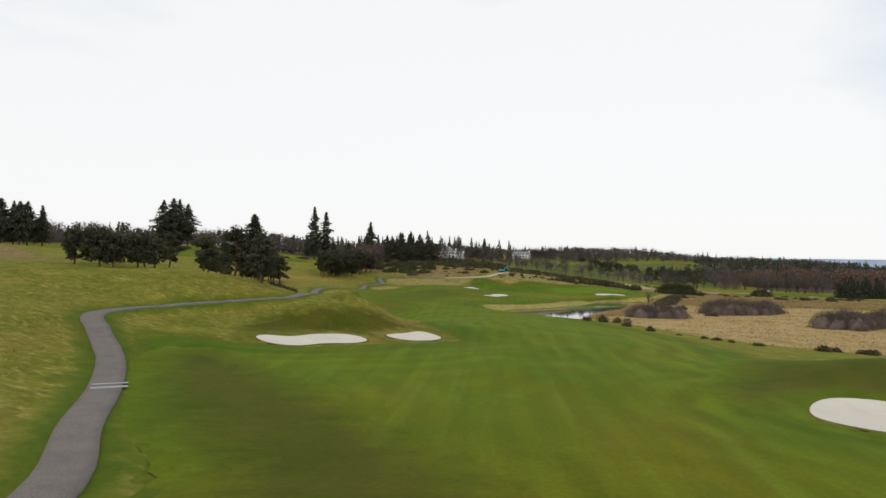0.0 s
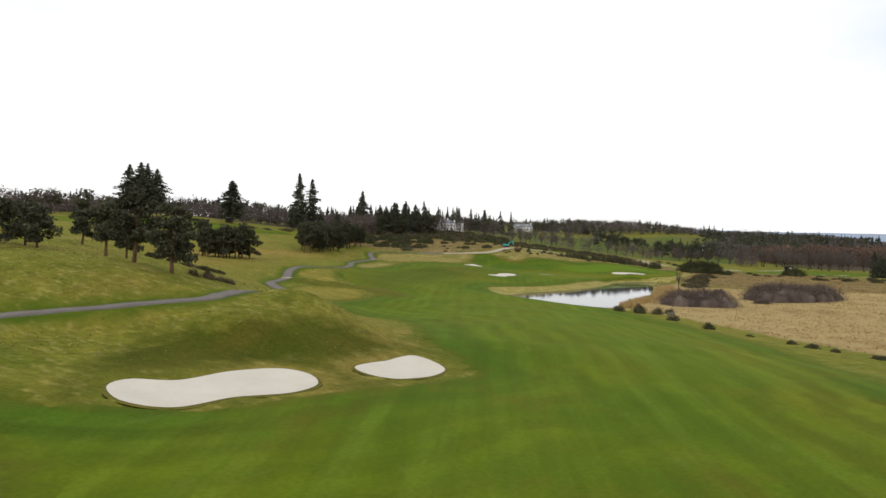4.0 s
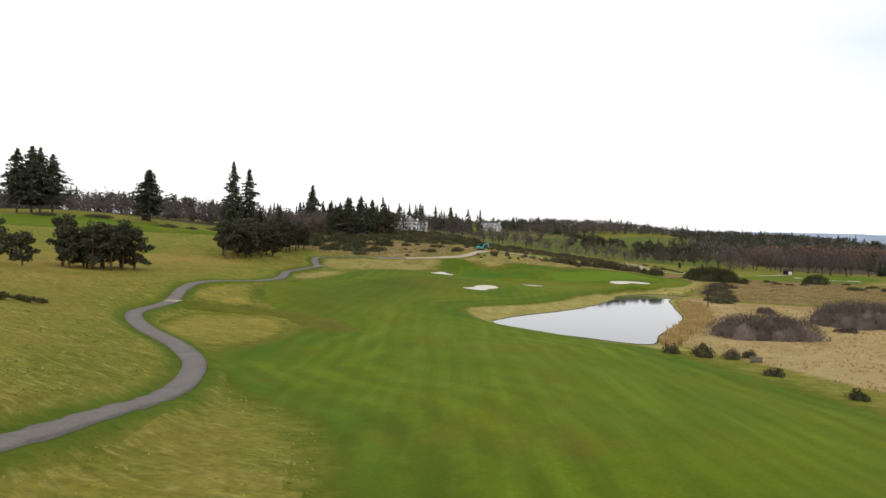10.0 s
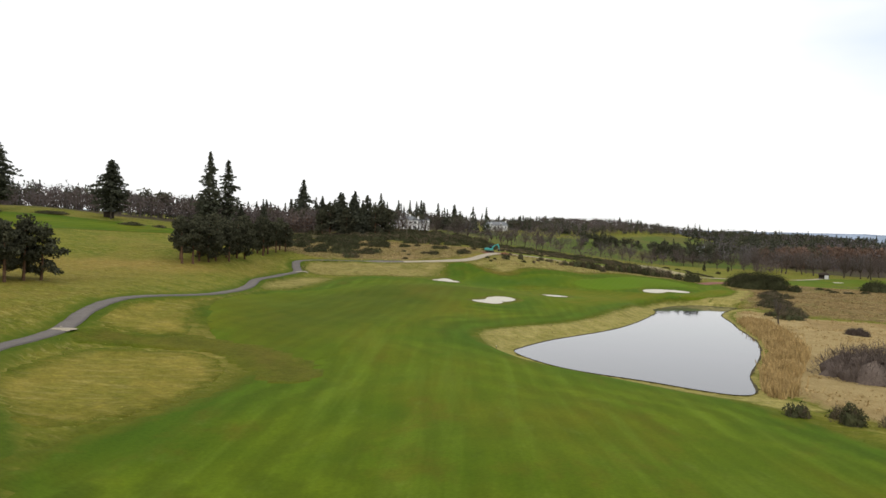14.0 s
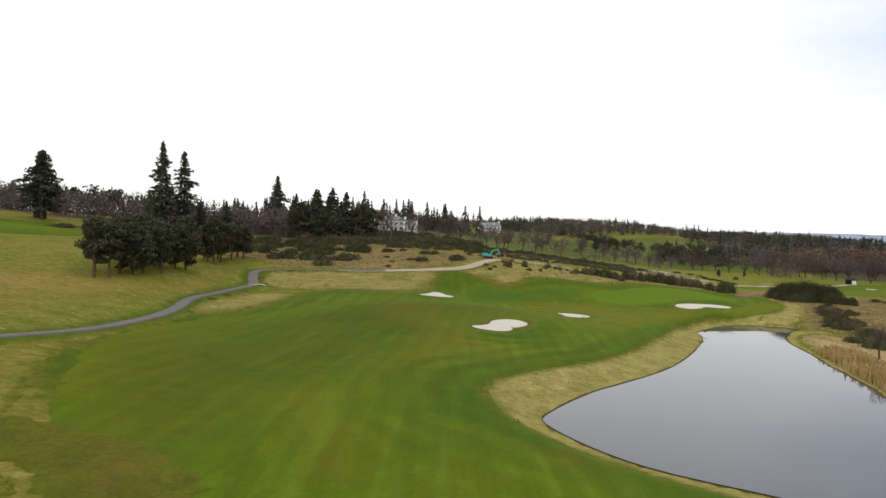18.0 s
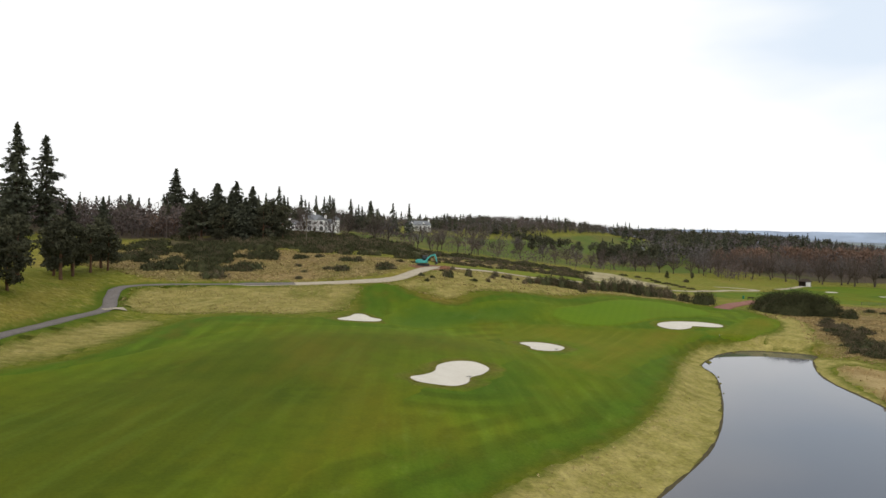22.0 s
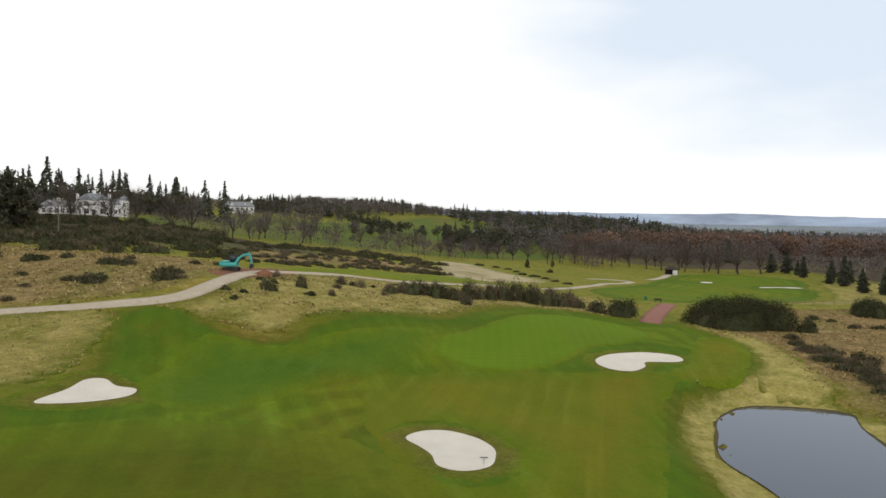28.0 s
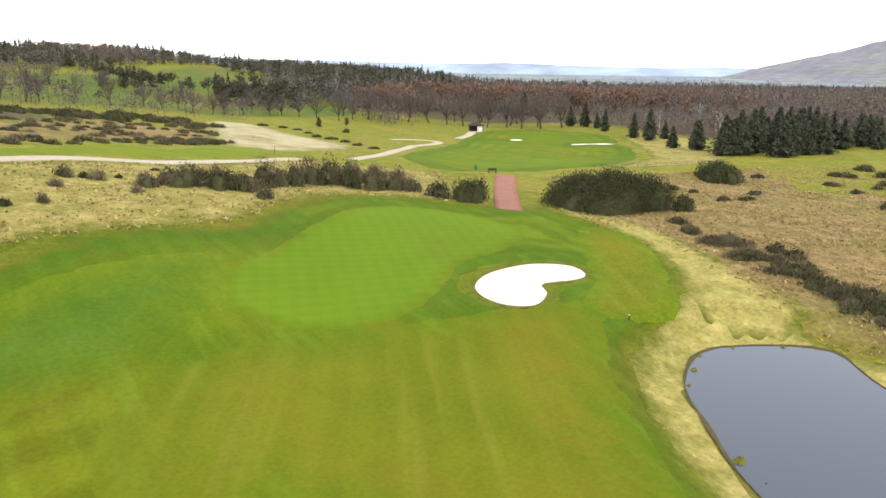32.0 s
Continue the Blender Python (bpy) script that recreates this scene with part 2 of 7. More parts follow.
def turf(name, inner, outer=None, width=2.0, fine=3.0, bump=0.6, dist=0.15, grain_amount=0.42, fuzz=0.35, rings=0.0, tufts=0.0):
    """Grass of one kind that passes raggedly into another kind over the given width along the edge of its sheet.
    fuzz: the sheen of blade tips at a low angle; rings: strength of the curved mower tracks that follow the edge; tufts: strength of the tussocky mottling."""
    m = bpy.data.materials.new(name)
    m.use_nodes = True
    t = m.node_tree
    p = t.nodes["Principled BSDF"]
    p.inputs["Roughness"].default_value, p.inputs["Specular IOR Level"].default_value = 0.95, 0.05
    p.inputs["Sheen Weight"].default_value, p.inputs["Sheen Roughness"].default_value = fuzz * 0.3, 0.22
    p.inputs["Sheen Tint"].default_value = (0.42, 0.58, 0.06, 1)
    geo = t.nodes.new("ShaderNodeNewGeometry")

    def tex(s, detail, source=None, rough=0.6):
        n = t.nodes.new("ShaderNodeTexNoise")
        n.inputs["Scale"].default_value, n.inputs["Detail"].default_value, n.inputs["Roughness"].default_value = s, detail, rough
        t.links.new(source or geo.outputs["Position"], n.inputs["Vector"])
        return n.outputs["Fac"]

    def mix(fac, a, b, how="MIX"):
        n = t.nodes.new("ShaderNodeMix")
        n.data_type, n.blend_type = "RGBA", how
        for k, v in ((0, fac), (6, a), (7, b)):
            if isinstance(v, (tuple, float)):
                n.inputs[k].default_value = v
            else:
                t.links.new(v, n.inputs[k])
        return n.outputs[2]

    def span(v, lo, hi, to=1.0, start=0.0):
        n = t.nodes.new("ShaderNodeMapRange")
        n.inputs["From Min"].default_value, n.inputs["From Max"].default_value = lo, hi
        n.inputs["To Min"].default_value, n.inputs["To Max"].default_value = start, to
        t.links.new(v, n.inputs["Value"])
        return n.outputs["Result"]

    def maths(how, a, b=0.0, c=0.0):
        n = t.nodes.new("ShaderNodeMath")
        n.operation = how
        for k, v in enumerate((a, b, c)):
            if isinstance(v, float):
                n.inputs[k].default_value = v
            else:
                t.links.new(v, n.inputs[k])
        return n.outputs[0]

    def shaped(bearing, across, along):
        turn = t.nodes.new("ShaderNodeMapping")
        turn.inputs["Rotation"].default_value = (0, 0, radians(bearing))
        long = t.nodes.new("ShaderNodeMapping")
        long.inputs["Scale"].default_value = (across, along, across)
        t.links.new(geo.outputs["Position"], turn.inputs["Vector"])
        t.links.new(turn.outputs[0], long.inputs["Vector"])
        return long.outputs[0]

    def value(col, factor):
        h = t.nodes.new("ShaderNodeHueSaturation")
        t.links.new(col, h.inputs["Color"])
        t.links.new(factor, h.inputs["Value"])
        return h.outputs[0]

    def colour(layer):
        dark, light, scale, spread_, patch, streak = layer
        col = mix(span(tex(scale, 5), 0.5 - spread_ / 2, 0.5 + spread_ / 2), (*dark, 1), (*light, 1))
        if patch:
            c, size, lo, hi = patch
            col = mix(span(tex(size, 4, shaped(9, 1.3, 0.55)), lo, hi, 0.8), col, (*c, 1))
        if streak:
            c, lo, hi, bearing, across, along = streak
            col = mix(span(tex(1.0, 4, shaped(bearing, across, along), 0.55), lo, hi, 0.62), col, (*c, 1))
        return col

    col = colour(inner)
    at = t.nodes.new("ShaderNodeAttribute")
    at.attribute_name = "inset"
    if rings:
        # damp dark green along the edge, bruised brown patches further in, and tracks that curve with the edge
        wander = maths("MULTIPLY_ADD", tex(0.06, 4), 16.0, at.outputs["Fac"])
        band = span(wander, 9.0, 17.0, 0.0, 0.75)
        col = mix(band, col, (0.043, 0.092, 0.006, 1))
        col = mix(span(tex(0.10, 6, shaped(9, 1.2, 0.7), 0.7), 0.55, 0.72, 0.55), col, (0.118, 0.086, 0.010, 1))
        col = mix(span(tex(0.5, 5, shaped(9, 1.0, 0.45), 0.65), 0.58, 0.80, 0.35), col, (0.15, 0.19, 0.035, 1))
        phase = maths("MULTIPLY_ADD", at.outputs["Fac"], 2 * math.pi / 4.4, maths("MULTIPLY", tex(0.07, 3), 9.0))
        wave = span(maths("SINE", phase), -0.6, 0.6, 1.0, -1.0)
        fade = maths("MULTIPLY", span(at.outputs["Fac"], 4.0, 26.0, 0.35, 1.0), span(tex(0.045, 3, None, 0.5), 0.38, 0.6))
        col = value(col, maths("MULTIPLY_ADD", maths("MULTIPLY", wave, fade), rings, 1.0))
    if outer:
        edge = maths("MULTIPLY_ADD", tex(0.55, 4), -width * 1.6, at.outputs["Fac"])
        col = mix(span(edge, -width * 0.8, width * 0.2), colour(outer), col)
    if tufts:
        col = value(col, span(tex(0.75, 6, None, 0.72), 0.30, 0.70, 1.0 + tufts, 1.0 - tufts))
    grain = tex(fine, 5, None, 0.7)
    col = mix(grain_amount, col, span(grain, 0.25, 0.75), "OVERLAY")
    t.links.new(col, p.inputs["Base Color"])
    b = t.nodes.new("ShaderNodeBump")
    b.inputs["Strength"].default_value, b.inputs["Distance"].default_value = bump, dist
    t.links.new(grain, b.inputs["Height"])
    t.links.new(b.outputs[0], p.inputs["Normal"])
    return m


ROUGH = turf("rough_grass", ROUGH_L, None, 1, 1.8, 0.8, 0.25, 0.34, 0.3, 0.0, 0.24)
FAIRWAY = mown(turf("fairway_turf", FAIR_L, APRON_L, 2.0, 3.5, 0.25, 0.03, 0.2, 0.4, 0.15), 6, 2.6, 0.036, False, 4.0)
APRON = turf("semi_rough_turf", APRON_L, ROUGH_L, 4.5, 3.0, 0.5, 0.08, 0.22, 0.35, 0.0, 0.12)
APPROACH = mown(turf("yellowed_turf", YELLOW_L, FAIR_L, 5.0, 3.5, 0.25, 0.03, 0.16, 0.35), 38, 2.4, 0.022, False, 2.6)
SHOULDER = turf("shoulder_turf", YELLOW_L, FAIR_L, 2.6, 3.0, 0.3, 0.05, 0.24, 0.35, 0.0, 0.1)
LUSH = turf("lush_damp_turf", LUSH_L, FAIR_L, 5.0, 3.0, 0.3, 0.05, 0.18, 0.35)
GREEN = mown(turf("putting_turf", GREEN_L, FAIR_L, 1.6, 5.0, 0.1, 0.02, 0.10, 0.3), 30, 1.5, 0.018, True, 0.8)
STRAW = turf("straw_rough", STRAW_L, APRON_L, 2.6, 2.6, 0.9, 0.25, 0.36, 0.25, 0.0, 0.2)
BANKTURF = turf("pond_bank_grass", BANK_L, APRON_L, 1.6, 2.6, 0.9, 0.25, 0.36, 0.25, 0.0, 0.2)
HEATH = turf("tussock_heath", HEATH_L, ROUGH_L, 4.0, 2.0, 1.0, 0.45, 0.36, 0.2, 0.0, 0.3)
REEDS = turf("dead_reeds", REED_L, STRAW_L, 2.0, 4.0, 1.0, 0.3, 0.3, 0.2)
SURROUND = turf("bunker_surround_turf", SURR_L, ROUGH_L, 3.0, 3.0, 0.5, 0.08, 0.24, 0.35, 0.0, 0.12)
DULL = mown(turf("dull_fairway_turf", DULL_L, FAIR_L, 11.0, 3.5, 0.25, 0.03, 0.16, 0.4), 14, 2.8, 0.035, False, 3.5)
GOLDEN = turf("golden_rough", GOLD_L, ROUGH_L, 12.0, 1.8, 0.8, 0.25, 0.34, 0.3, 0.0, 0.22)
SCRAPE = turf("bare_sandy_bank", SANDY_L, ROUGH_L, 6.0, 2.0, 0.8, 0.2, 0.3, 0.1)
MOUND = turf("mound_turf", SURR_L, FAIR_L, 5.0, 3.0, 0.3, 0.05, 0.18, 0.35)
COLLAR = turf("bunker_collar_turf", COLLAR_L, FAIR_L, 1.6, 3.0, 0.6, 0.1, 0.3, 0.3, 0.0, 0.15)
VERGE = turf("path_verge_turf", VERGE_L, ROUGH_L, 1.5, 3.0, 0.4, 0.06, 0.2, 0.3)
HOLLOW = turf("hollow_turf", HOLLOW_L, APRON_L, 3.5, 2.6, 0.6, 0.15, 0.3, 0.3, 0.0, 0.15)
FIELD = turf("far_pasture", FIELD_L, ROUGH_L, 12.0, 0.5, 0.2, 0.1, 0.2, 0.2)
STRIP = turf("short_bright_turf", ((0.100, 0.136, 0.008), (0.140, 0.168, 0.012), 0.15, 0.5, ((0.165, 0.160, 0.02), 0.08, 0.5, 0.7), None), ROUGH_L, 1.2, 3.0, 0.2, 0.03, 0.14, 0.3)
STRAWGOLD = turf("golden_straw_rough", ((0.145, 0.132, 0.016), (0.285, 0.225, 0.045), 0.2, 0.5, ((0.12, 0.13, 0.016), 0.08, 0.52, 0.72), ((0.36, 0.29, 0.10), 0.5, 0.78, 70, 1.2, 0.3)), APRON_L, 2.4, 2.4, 0.8, 0.25, 0.34, 0.28, 0.0, 0.22)
LITTER = turf("wood_floor", LITTER_L, ROUGH_L, 10.0, 0.6, 0.6, 0.4, 0.42, 0.0)
SAND = material("bunker_sand", (0.55, 0.51, 0.43), (0.63, 0.59, 0.51), 0.95, 0.5, 30.0, 0.08, 0.6)
LIP = material("bunker_lip_turf", (0.085, 0.085, 0.016), (0.17, 0.145, 0.035), 0.95, 1.5, 8.0, 0.8, 0.5)
TARMAC = material("worn_path_asphalt", (0.14, 0.124, 0.114), (0.20, 0.178, 0.16), 0.9, 0.6, 12.0, 0.3, 0.6)
PALEPATH = material("pale_gravel_path", (0.34, 0.29, 0.21), (0.46, 0.40, 0.31), 0.95, 0.8, 12.0, 0.3, 0.6)
REDPATH = material("red_gravel", (0.22, 0.105, 0.08), (0.30, 0.15, 0.115), 0.95, 0.8, 12.0, 0.3, 0.6)
EARTH = material("turned_earth", (0.13, 0.06, 0.035), (0.24, 0.12, 0.07), 0.95, 0.8, 6.0, 0.8, 0.6)
WORN = material("worn_grey_concrete", (0.27, 0.27, 0.28), (0.38, 0.38, 0.39), 0.9, 1.5, 14.0, 0.2, 0.6)
WEATHERED = material("weathered_timber", (0.12, 0.105, 0.075), (0.21, 0.185, 0.135), 0.9, 2.0, 20.0, 0.3)
BINGREEN = material("dark_green_paint", (0.02, 0.13, 0.06), (0.03, 0.17, 0.08), 0.5, 2.0, 20.0, 0.05, gloss=0.3)
CONCRETE = material("pale_concrete", (0.42, 0.42, 0.42), (0.55, 0.55, 0.54), 0.85, 1.0, 14.0, 0.2, 0.6)
BARK = material("grey_brown_bark", (0.05, 0.04, 0.03), (0.11, 0.09, 0.07), 0.95, 3.0, 20.0, 0.6)
PINE_BARK = material("pine_bark", (0.09, 0.055, 0.035), (0.17, 0.10, 0.06), 0.95, 2.0, 15.0, 0.6)
PINE = island_tint(material("pine_needles", (0.047, 0.050, 0.034), (0.086, 0.085, 0.050), 0.9, 0.8, 6.0, 0.0, per=0.15), 0.35)
SPRUCE = island_tint(material("spruce_needles", (0.054, 0.060, 0.044), (0.094, 0.098, 0.064), 0.9, 0.8, 6.0, 0.0, per=0.15), 0.35)
GORSE = island_tint(material("gorse_leaf", (0.036, 0.040, 0.019), (0.070, 0.071, 0.033), 0.9, 1.0, 6.0, 0.0, per=0.2), 0.18)
BROOM = island_tint(material("dry_scrub_twig", (0.092, 0.073, 0.047), (0.165, 0.132, 0.085), 0.9, 1.0, 6.0, 0.0, per=0.2), 0.28)
WILLOW = island_tint(material("willow_twig", (0.090, 0.069, 0.058), (0.150, 0.119, 0.100), 0.9, 0.6, 5.0, 0.0, per=0.15), 0.35)
TWIG = island_tint(material("bare_twig", (0.080, 0.062, 0.055), (0.138, 0.110, 0.099), 0.9, 0.5, 5.0, 0.0, per=0.15), 0.3)
GREYTWIG = island_tint(material("grey_twig", (0.100, 0.088, 0.085), (0.158, 0.139, 0.133), 0.9, 0.5, 5.0, 0.0, per=0.15), 0.3)
RUST = island_tint(material("rust_brown_twig", (0.118, 0.076, 0.055), (0.175, 0.112, 0.080), 0.9, 0.5, 5.0, 0.0, per=0.15), 0.3)
WHITE = material("white_render", (0.74, 0.74, 0.72), (0.82, 0.82, 0.80), 0.8, 0.5, 10.0, 0.1)
SLATE = material("grey_slate_roof", (0.16, 0.17, 0.18), (0.25, 0.26, 0.27), 0.7, 1.0, 6.0, 0.3)
DARKGLASS = material("dark_window_glass", (0.02, 0.025, 0.03), (0.03, 0.035, 0.04), 0.12, 1.0, 5.0, 0.0, gloss=0.5)
TIMBER = material("dark_stained_timber", (0.035, 0.028, 0.022), (0.07, 0.055, 0.042), 0.85, 2.0, 20.0, 0.3)
TEAL = material("teal_machine_paint", (0.05, 0.33, 0.30), (0.065, 0.40, 0.36), 0.45, 1.0, 12.0, 0.05, gloss=0.4)
STEEL = material("dark_steel", (0.03, 0.03, 0.032), (0.06, 0.06, 0.06), 0.5, 2.0, 15.0, 0.1, metal=0.6)
# Blue haze of distance is painted into the hills' base colour.
HILLBLUE = material("far_hill_painted_haze", (0.27, 0.33, 0.43), (0.33, 0.39, 0.48), 1.0, 0.0012, 0.004, 0.0)
# Grey-blue in place of twig brown: distance haze put into the colour.
HAZEWOOD = material("distant_wood_painted_haze", (0.10, 0.105, 0.125), (0.15, 0.15, 0.165), 1.0, 0.02, 0.1, 0.0)
# The far land's own tones are replaced by painted haze.
PLAIN = material("far_plain_painted_haze", (0.17, 0.20, 0.25), (0.25, 0.28, 0.30), 1.0, 0.004, 0.02, 0.0, 0.4, ((0.20, 0.225, 0.17), 0.003, 0.52, 0.6))
# Moor mauve and green, with the blue-grey of distance haze mixed in.
MOOR = material("heather_moor_haze_tint", (0.15, 0.15, 0.185), (0.22, 0.215, 0.235), 1.0, 0.004, 0.03, 0.3, 0.5, ((0.20, 0.215, 0.17), 0.0025, 0.5, 0.65), dist=6.0)
TUFT = island_tint(material("rough_grass_blade", (0.195, 0.195, 0.032), (0.35, 0.31, 0.085), 0.95, 0.4, 5.0, 0.0), 0.3)
TUSSOCK = island_tint(material("dead_tussock_blade", (0.245, 0.195, 0.072), (0.42, 0.335, 0.155), 0.95, 0.4, 5.0, 0.0), 0.3)
RUSSETBLADE = island_tint(material("russet_moor_blade", (0.215, 0.150, 0.064), (0.39, 0.285, 0.140), 0.95, 0.15, 5.0, 0.0), 0.3)
SHOREBLADE = island_tint(material("ripe_reed_blade", (0.31, 0.215, 0.088), (0.47, 0.335, 0.15), 0.95, 0.25, 5.0, 0.0), 0.2)
REEDBLADE = island_tint(material("dead_reed_blade", (0.34, 0.245, 0.105), (0.50, 0.37, 0.18), 0.95, 0.3, 5.0, 0.0), 0.25)
PALEBARK = material("pale_birch_bark", (0.30, 0.28, 0.26), (0.48, 0.46, 0.43), 0.9, 2.0, 10.0, 0.3)
PEAT = material("wet_peat", (0.048, 0.040, 0.020), (0.105, 0.085, 0.042), 0.8, 0.8, 9.0, 0.3, 0.6)
WATER = bpy.data.materials.new("still_water")
WATER.use_nodes = True
wp = WATER.node_tree.nodes["Principled BSDF"]
wp.inputs["Base Color"].default_value = (0.055, 0.060, 0.076, 1)
wp.inputs["Roughness"].default_value, wp.inputs["IOR"].default_value = 0.04, 1.33
wn = WATER.node_tree.nodes.new("ShaderNodeTexNoise")
wn.inputs["Scale"].default_value, wn.inputs["Detail"].default_value = 1.2, 3
wgeo = WATER.node_tree.nodes.new("ShaderNodeNewGeometry")
WATER.node_tree.links.new(wgeo.outputs["Position"], wn.inputs["Vector"])
wb = WATER.node_tree.nodes.new("ShaderNodeBump")
wb.inputs["Strength"].default_value, wb.inputs["Distance"].default_value = 0.05, 0.02
WATER.node_tree.links.new(wn.outputs["Fac"], wb.inputs["Height"])
WATER.node_tree.links.new(wb.outputs[0], wp.inputs["Normal"])

# ---- land ----
XS = np.array([-100., -50, -22, 0, 25, 55, 95, 140, 220])
YS = np.array([0., 60, 95, 115, 165, 210, 250, 300, 335, 370, 420])


def plateau(x, y):
    """The high wooded shelf to the north-west, falling to the low ground in the east."""
    return 22 / (1 + np.exp(-((y - 400) * 0.6 - (x - 20)) / 40))


def spline(f):
    """Catmull-Rom weights of the four knots round the place f."""
    return (-f + 2 * f * f - f ** 3) / 2, (2 - 5 * f * f + 3 * f ** 3) / 2, (f + 4 * f * f - 3 * f ** 3) / 2, (f ** 3 - f * f) / 2


def knots(v, at):
    u = np.clip(np.interp(v, at, np.arange(len(at))), 0, len(at) - 1.0001)
    i = u.astype(int)
    return [(np.clip(i + k - 1, 0, len(at) - 1), w) for k, w in enumerate(spline(u - i))]


def basis(x, y):
    """Weights of the lattice's knots at the places x, y, and how far they fade outside it."""
    dx = np.maximum(np.maximum(XS[0] - x, x - XS[-1]), 0)
    dy = np.maximum(np.maximum(YS[0] - y, y - YS[-1]), 0)
    return knots(x, XS), knots(y, YS), np.exp(-np.hypot(dx, dy) / 150)


def lattice(x, y, table):
    kx, ky, fade = basis(x, y)
    total = 0
    for j, wy in ky:
        for i, wx in kx:
            total = total + wy * wx * table[j, i]
    return total * fade
LAND = np.array([
    [8.3, 7.6, 6.5, 5.3, 4.6, 3.9, 2.8, 1.2, -1.8],
    [10.6, 9.7, 5.5, 4.6, 4.3, 3.6, 2.0, 0.4, -1.9],
    [12.2, 10.7, 7.2, 4.7, 3.9, 3.1, 1.1, -0.1, -1.8],
    [11.7, 11.8, 11.1, 5.6, 4.1, 1.7, 0.4, -0.3, -1.5],
    [7.9, 10.5, 5.6, 1.3, 2.5, 0.2, -0.3, -0.2, -0.3],
    [4.2, 6.1, 1.3, 0.1, 0.7, -0.2, -0.1, 0.1, 0.6],
    [1.8, 1.0, 2.1, 0.4, 0.6, -0.9, -0.1, 0.4, 1.3],
    [-1.0, -1.6, -0.3, -1.5, 1.1, 1.2, -0.1, 1.2, 1.5],
    [-1.9, -1.9, -0.0, -2.5, 0.6, 0.4, 1.3, 1.5, 1.0],
    [-0.6, -2.6, -3.0, -0.4, 1.7, 6.4, 4.2, 2.4, 1.0],
    [2.7, -1.2, -2.7, -1.0, 3.1, 6.1, 5.5, 2.1, -1.2],
])

# ---- outlines on the plan ----
POND = [(35.2, 238), (37.6, 244), (45, 253), (50, 257.5), (59.4, 266.5), (67, 276), (75, 288), (82, 300), (85, 308), (90.7, 314), (95, 318), (101.5, 320.4), (106, 318.6), (109.4, 314), (104.5, 308.5),
        (96, 296), (90, 280), (86, 270), (79.5, 252), (71.5, 237), (61, 221), (54, 209), (45.5, 217.5), (38.5, 226)]
FAIR = [(-12, -30), (-8.5, 26), (-13.5, 42), (-17.5, 56), (-23, 72), (-22.5, 79), (-14, 81.5), (-6, 83.5), (1, 90.5), (8.6, 96), (8.5, 103), (6.3, 109), (6, 126), (5, 147), (-2, 161), (-5, 169), (-8, 178), (-5, 189), (0.5, 206), (1.5, 219),
        (-5.5, 233), (-9.8, 243), (-9.5, 255), (-8.5, 267), (-5.4, 286), (4.2, 306), (8.5, 326), (16, 331), (26, 327), (34, 333), (38.5, 343), (40.8, 357), (47, 359.5), (51, 352), (57, 348), (66, 355), (75, 358.5), (84, 359), (93, 365), (102, 370), (112, 368.5),
        (120, 360), (126.5, 356.5), (124.3, 345), (117, 333), (109, 327), (97.5, 323.5), (92, 320.5), (84, 312), (69, 290), (55, 271.7), (41, 260), (33, 251), (30.2, 243), (31, 236), (35, 228), (42, 216), (52, 200), (54, 182), (56.5, 160), (55, 140), (46, 100), (40, 75), (46, 40), (50, -30)]
PUTT = [(74.4, 342.5), (77.2, 348), (85, 353), (92.5, 358.5), (102, 364), (110.5, 362.5), (115, 354), (112.5, 347.5), (105, 344), (98.5, 343), (91, 338), (83, 335), (77, 337.5)]
BUNKERS = {
    "long": [(-13.7, 84.8), (-13, 86.8), (-10.3, 87.7), (-7.9, 91.1), (-5, 93.4), (-2.8, 92.8), (-1.9, 90.0), (-3.3, 87.1), (-6.4, 85.0), (-9, 82.0), (-12, 82.4)],
    "pear": [(0.3, 96.2), (1.2, 97.8), (2.7, 99.3), (3.7, 100.9), (5, 102.2), (6.4, 101.0), (7.3, 98.4), (6.3, 95.9), (4.8, 94.4), (3.2, 93.6), (1.4, 94.4)],
    "boot": [(36.8, 286.6), (38.6, 288), (40.2, 290), (41.4, 293.2), (43.9, 295.2), (46.2, 295), (47.1, 292), (45.6, 289.2), (43.7, 287.4), (42.6, 284.8), (40.8, 283.2), (38.8, 283.6), (37.2, 284.6)],
    "bean": [(59.3, 315.9), (61.6, 317.6), (63.7, 317), (64.7, 314.2), (64.4, 311), (63.2, 308.6), (61.5, 306.6), (59.2, 306.2), (58.2, 307.8), (59, 310.6), (59.2, 313)],
    "bell": [(33.2, 328), (35.5, 332.2), (37, 335.6), (38.6, 336.1), (39.4, 334), (41, 333.2), (40, 330.6), (36.6, 328.3)],
    "kidney": [(94.8, 337.7), (98.7, 339.5), (104.2, 339.7), (107.4, 337.6), (106.5, 335), (104.2, 334.2), (100.2, 334.8), (98.3, 332.8), (95.3, 331.5), (93.3, 332.8), (93.1, 335.3)],
    "egg": [(237.5, 462), (239, 464.2), (241.8, 465), (243.5, 463.4), (242, 461.4), (239.4, 460.6)],
    "ribbon": [(243.5, 442.5), (247.5, 443.5), (252, 440.5), (256.8, 438), (256.4, 435.4), (252, 436), (248.6, 439.4), (245, 440.2)],
    "east": [(28.3, 49), (30.4, 53.2), (33.6, 55.6), (37, 54), (39.5, 49), (38, 44), (34, 43), (30, 45.4)],
}
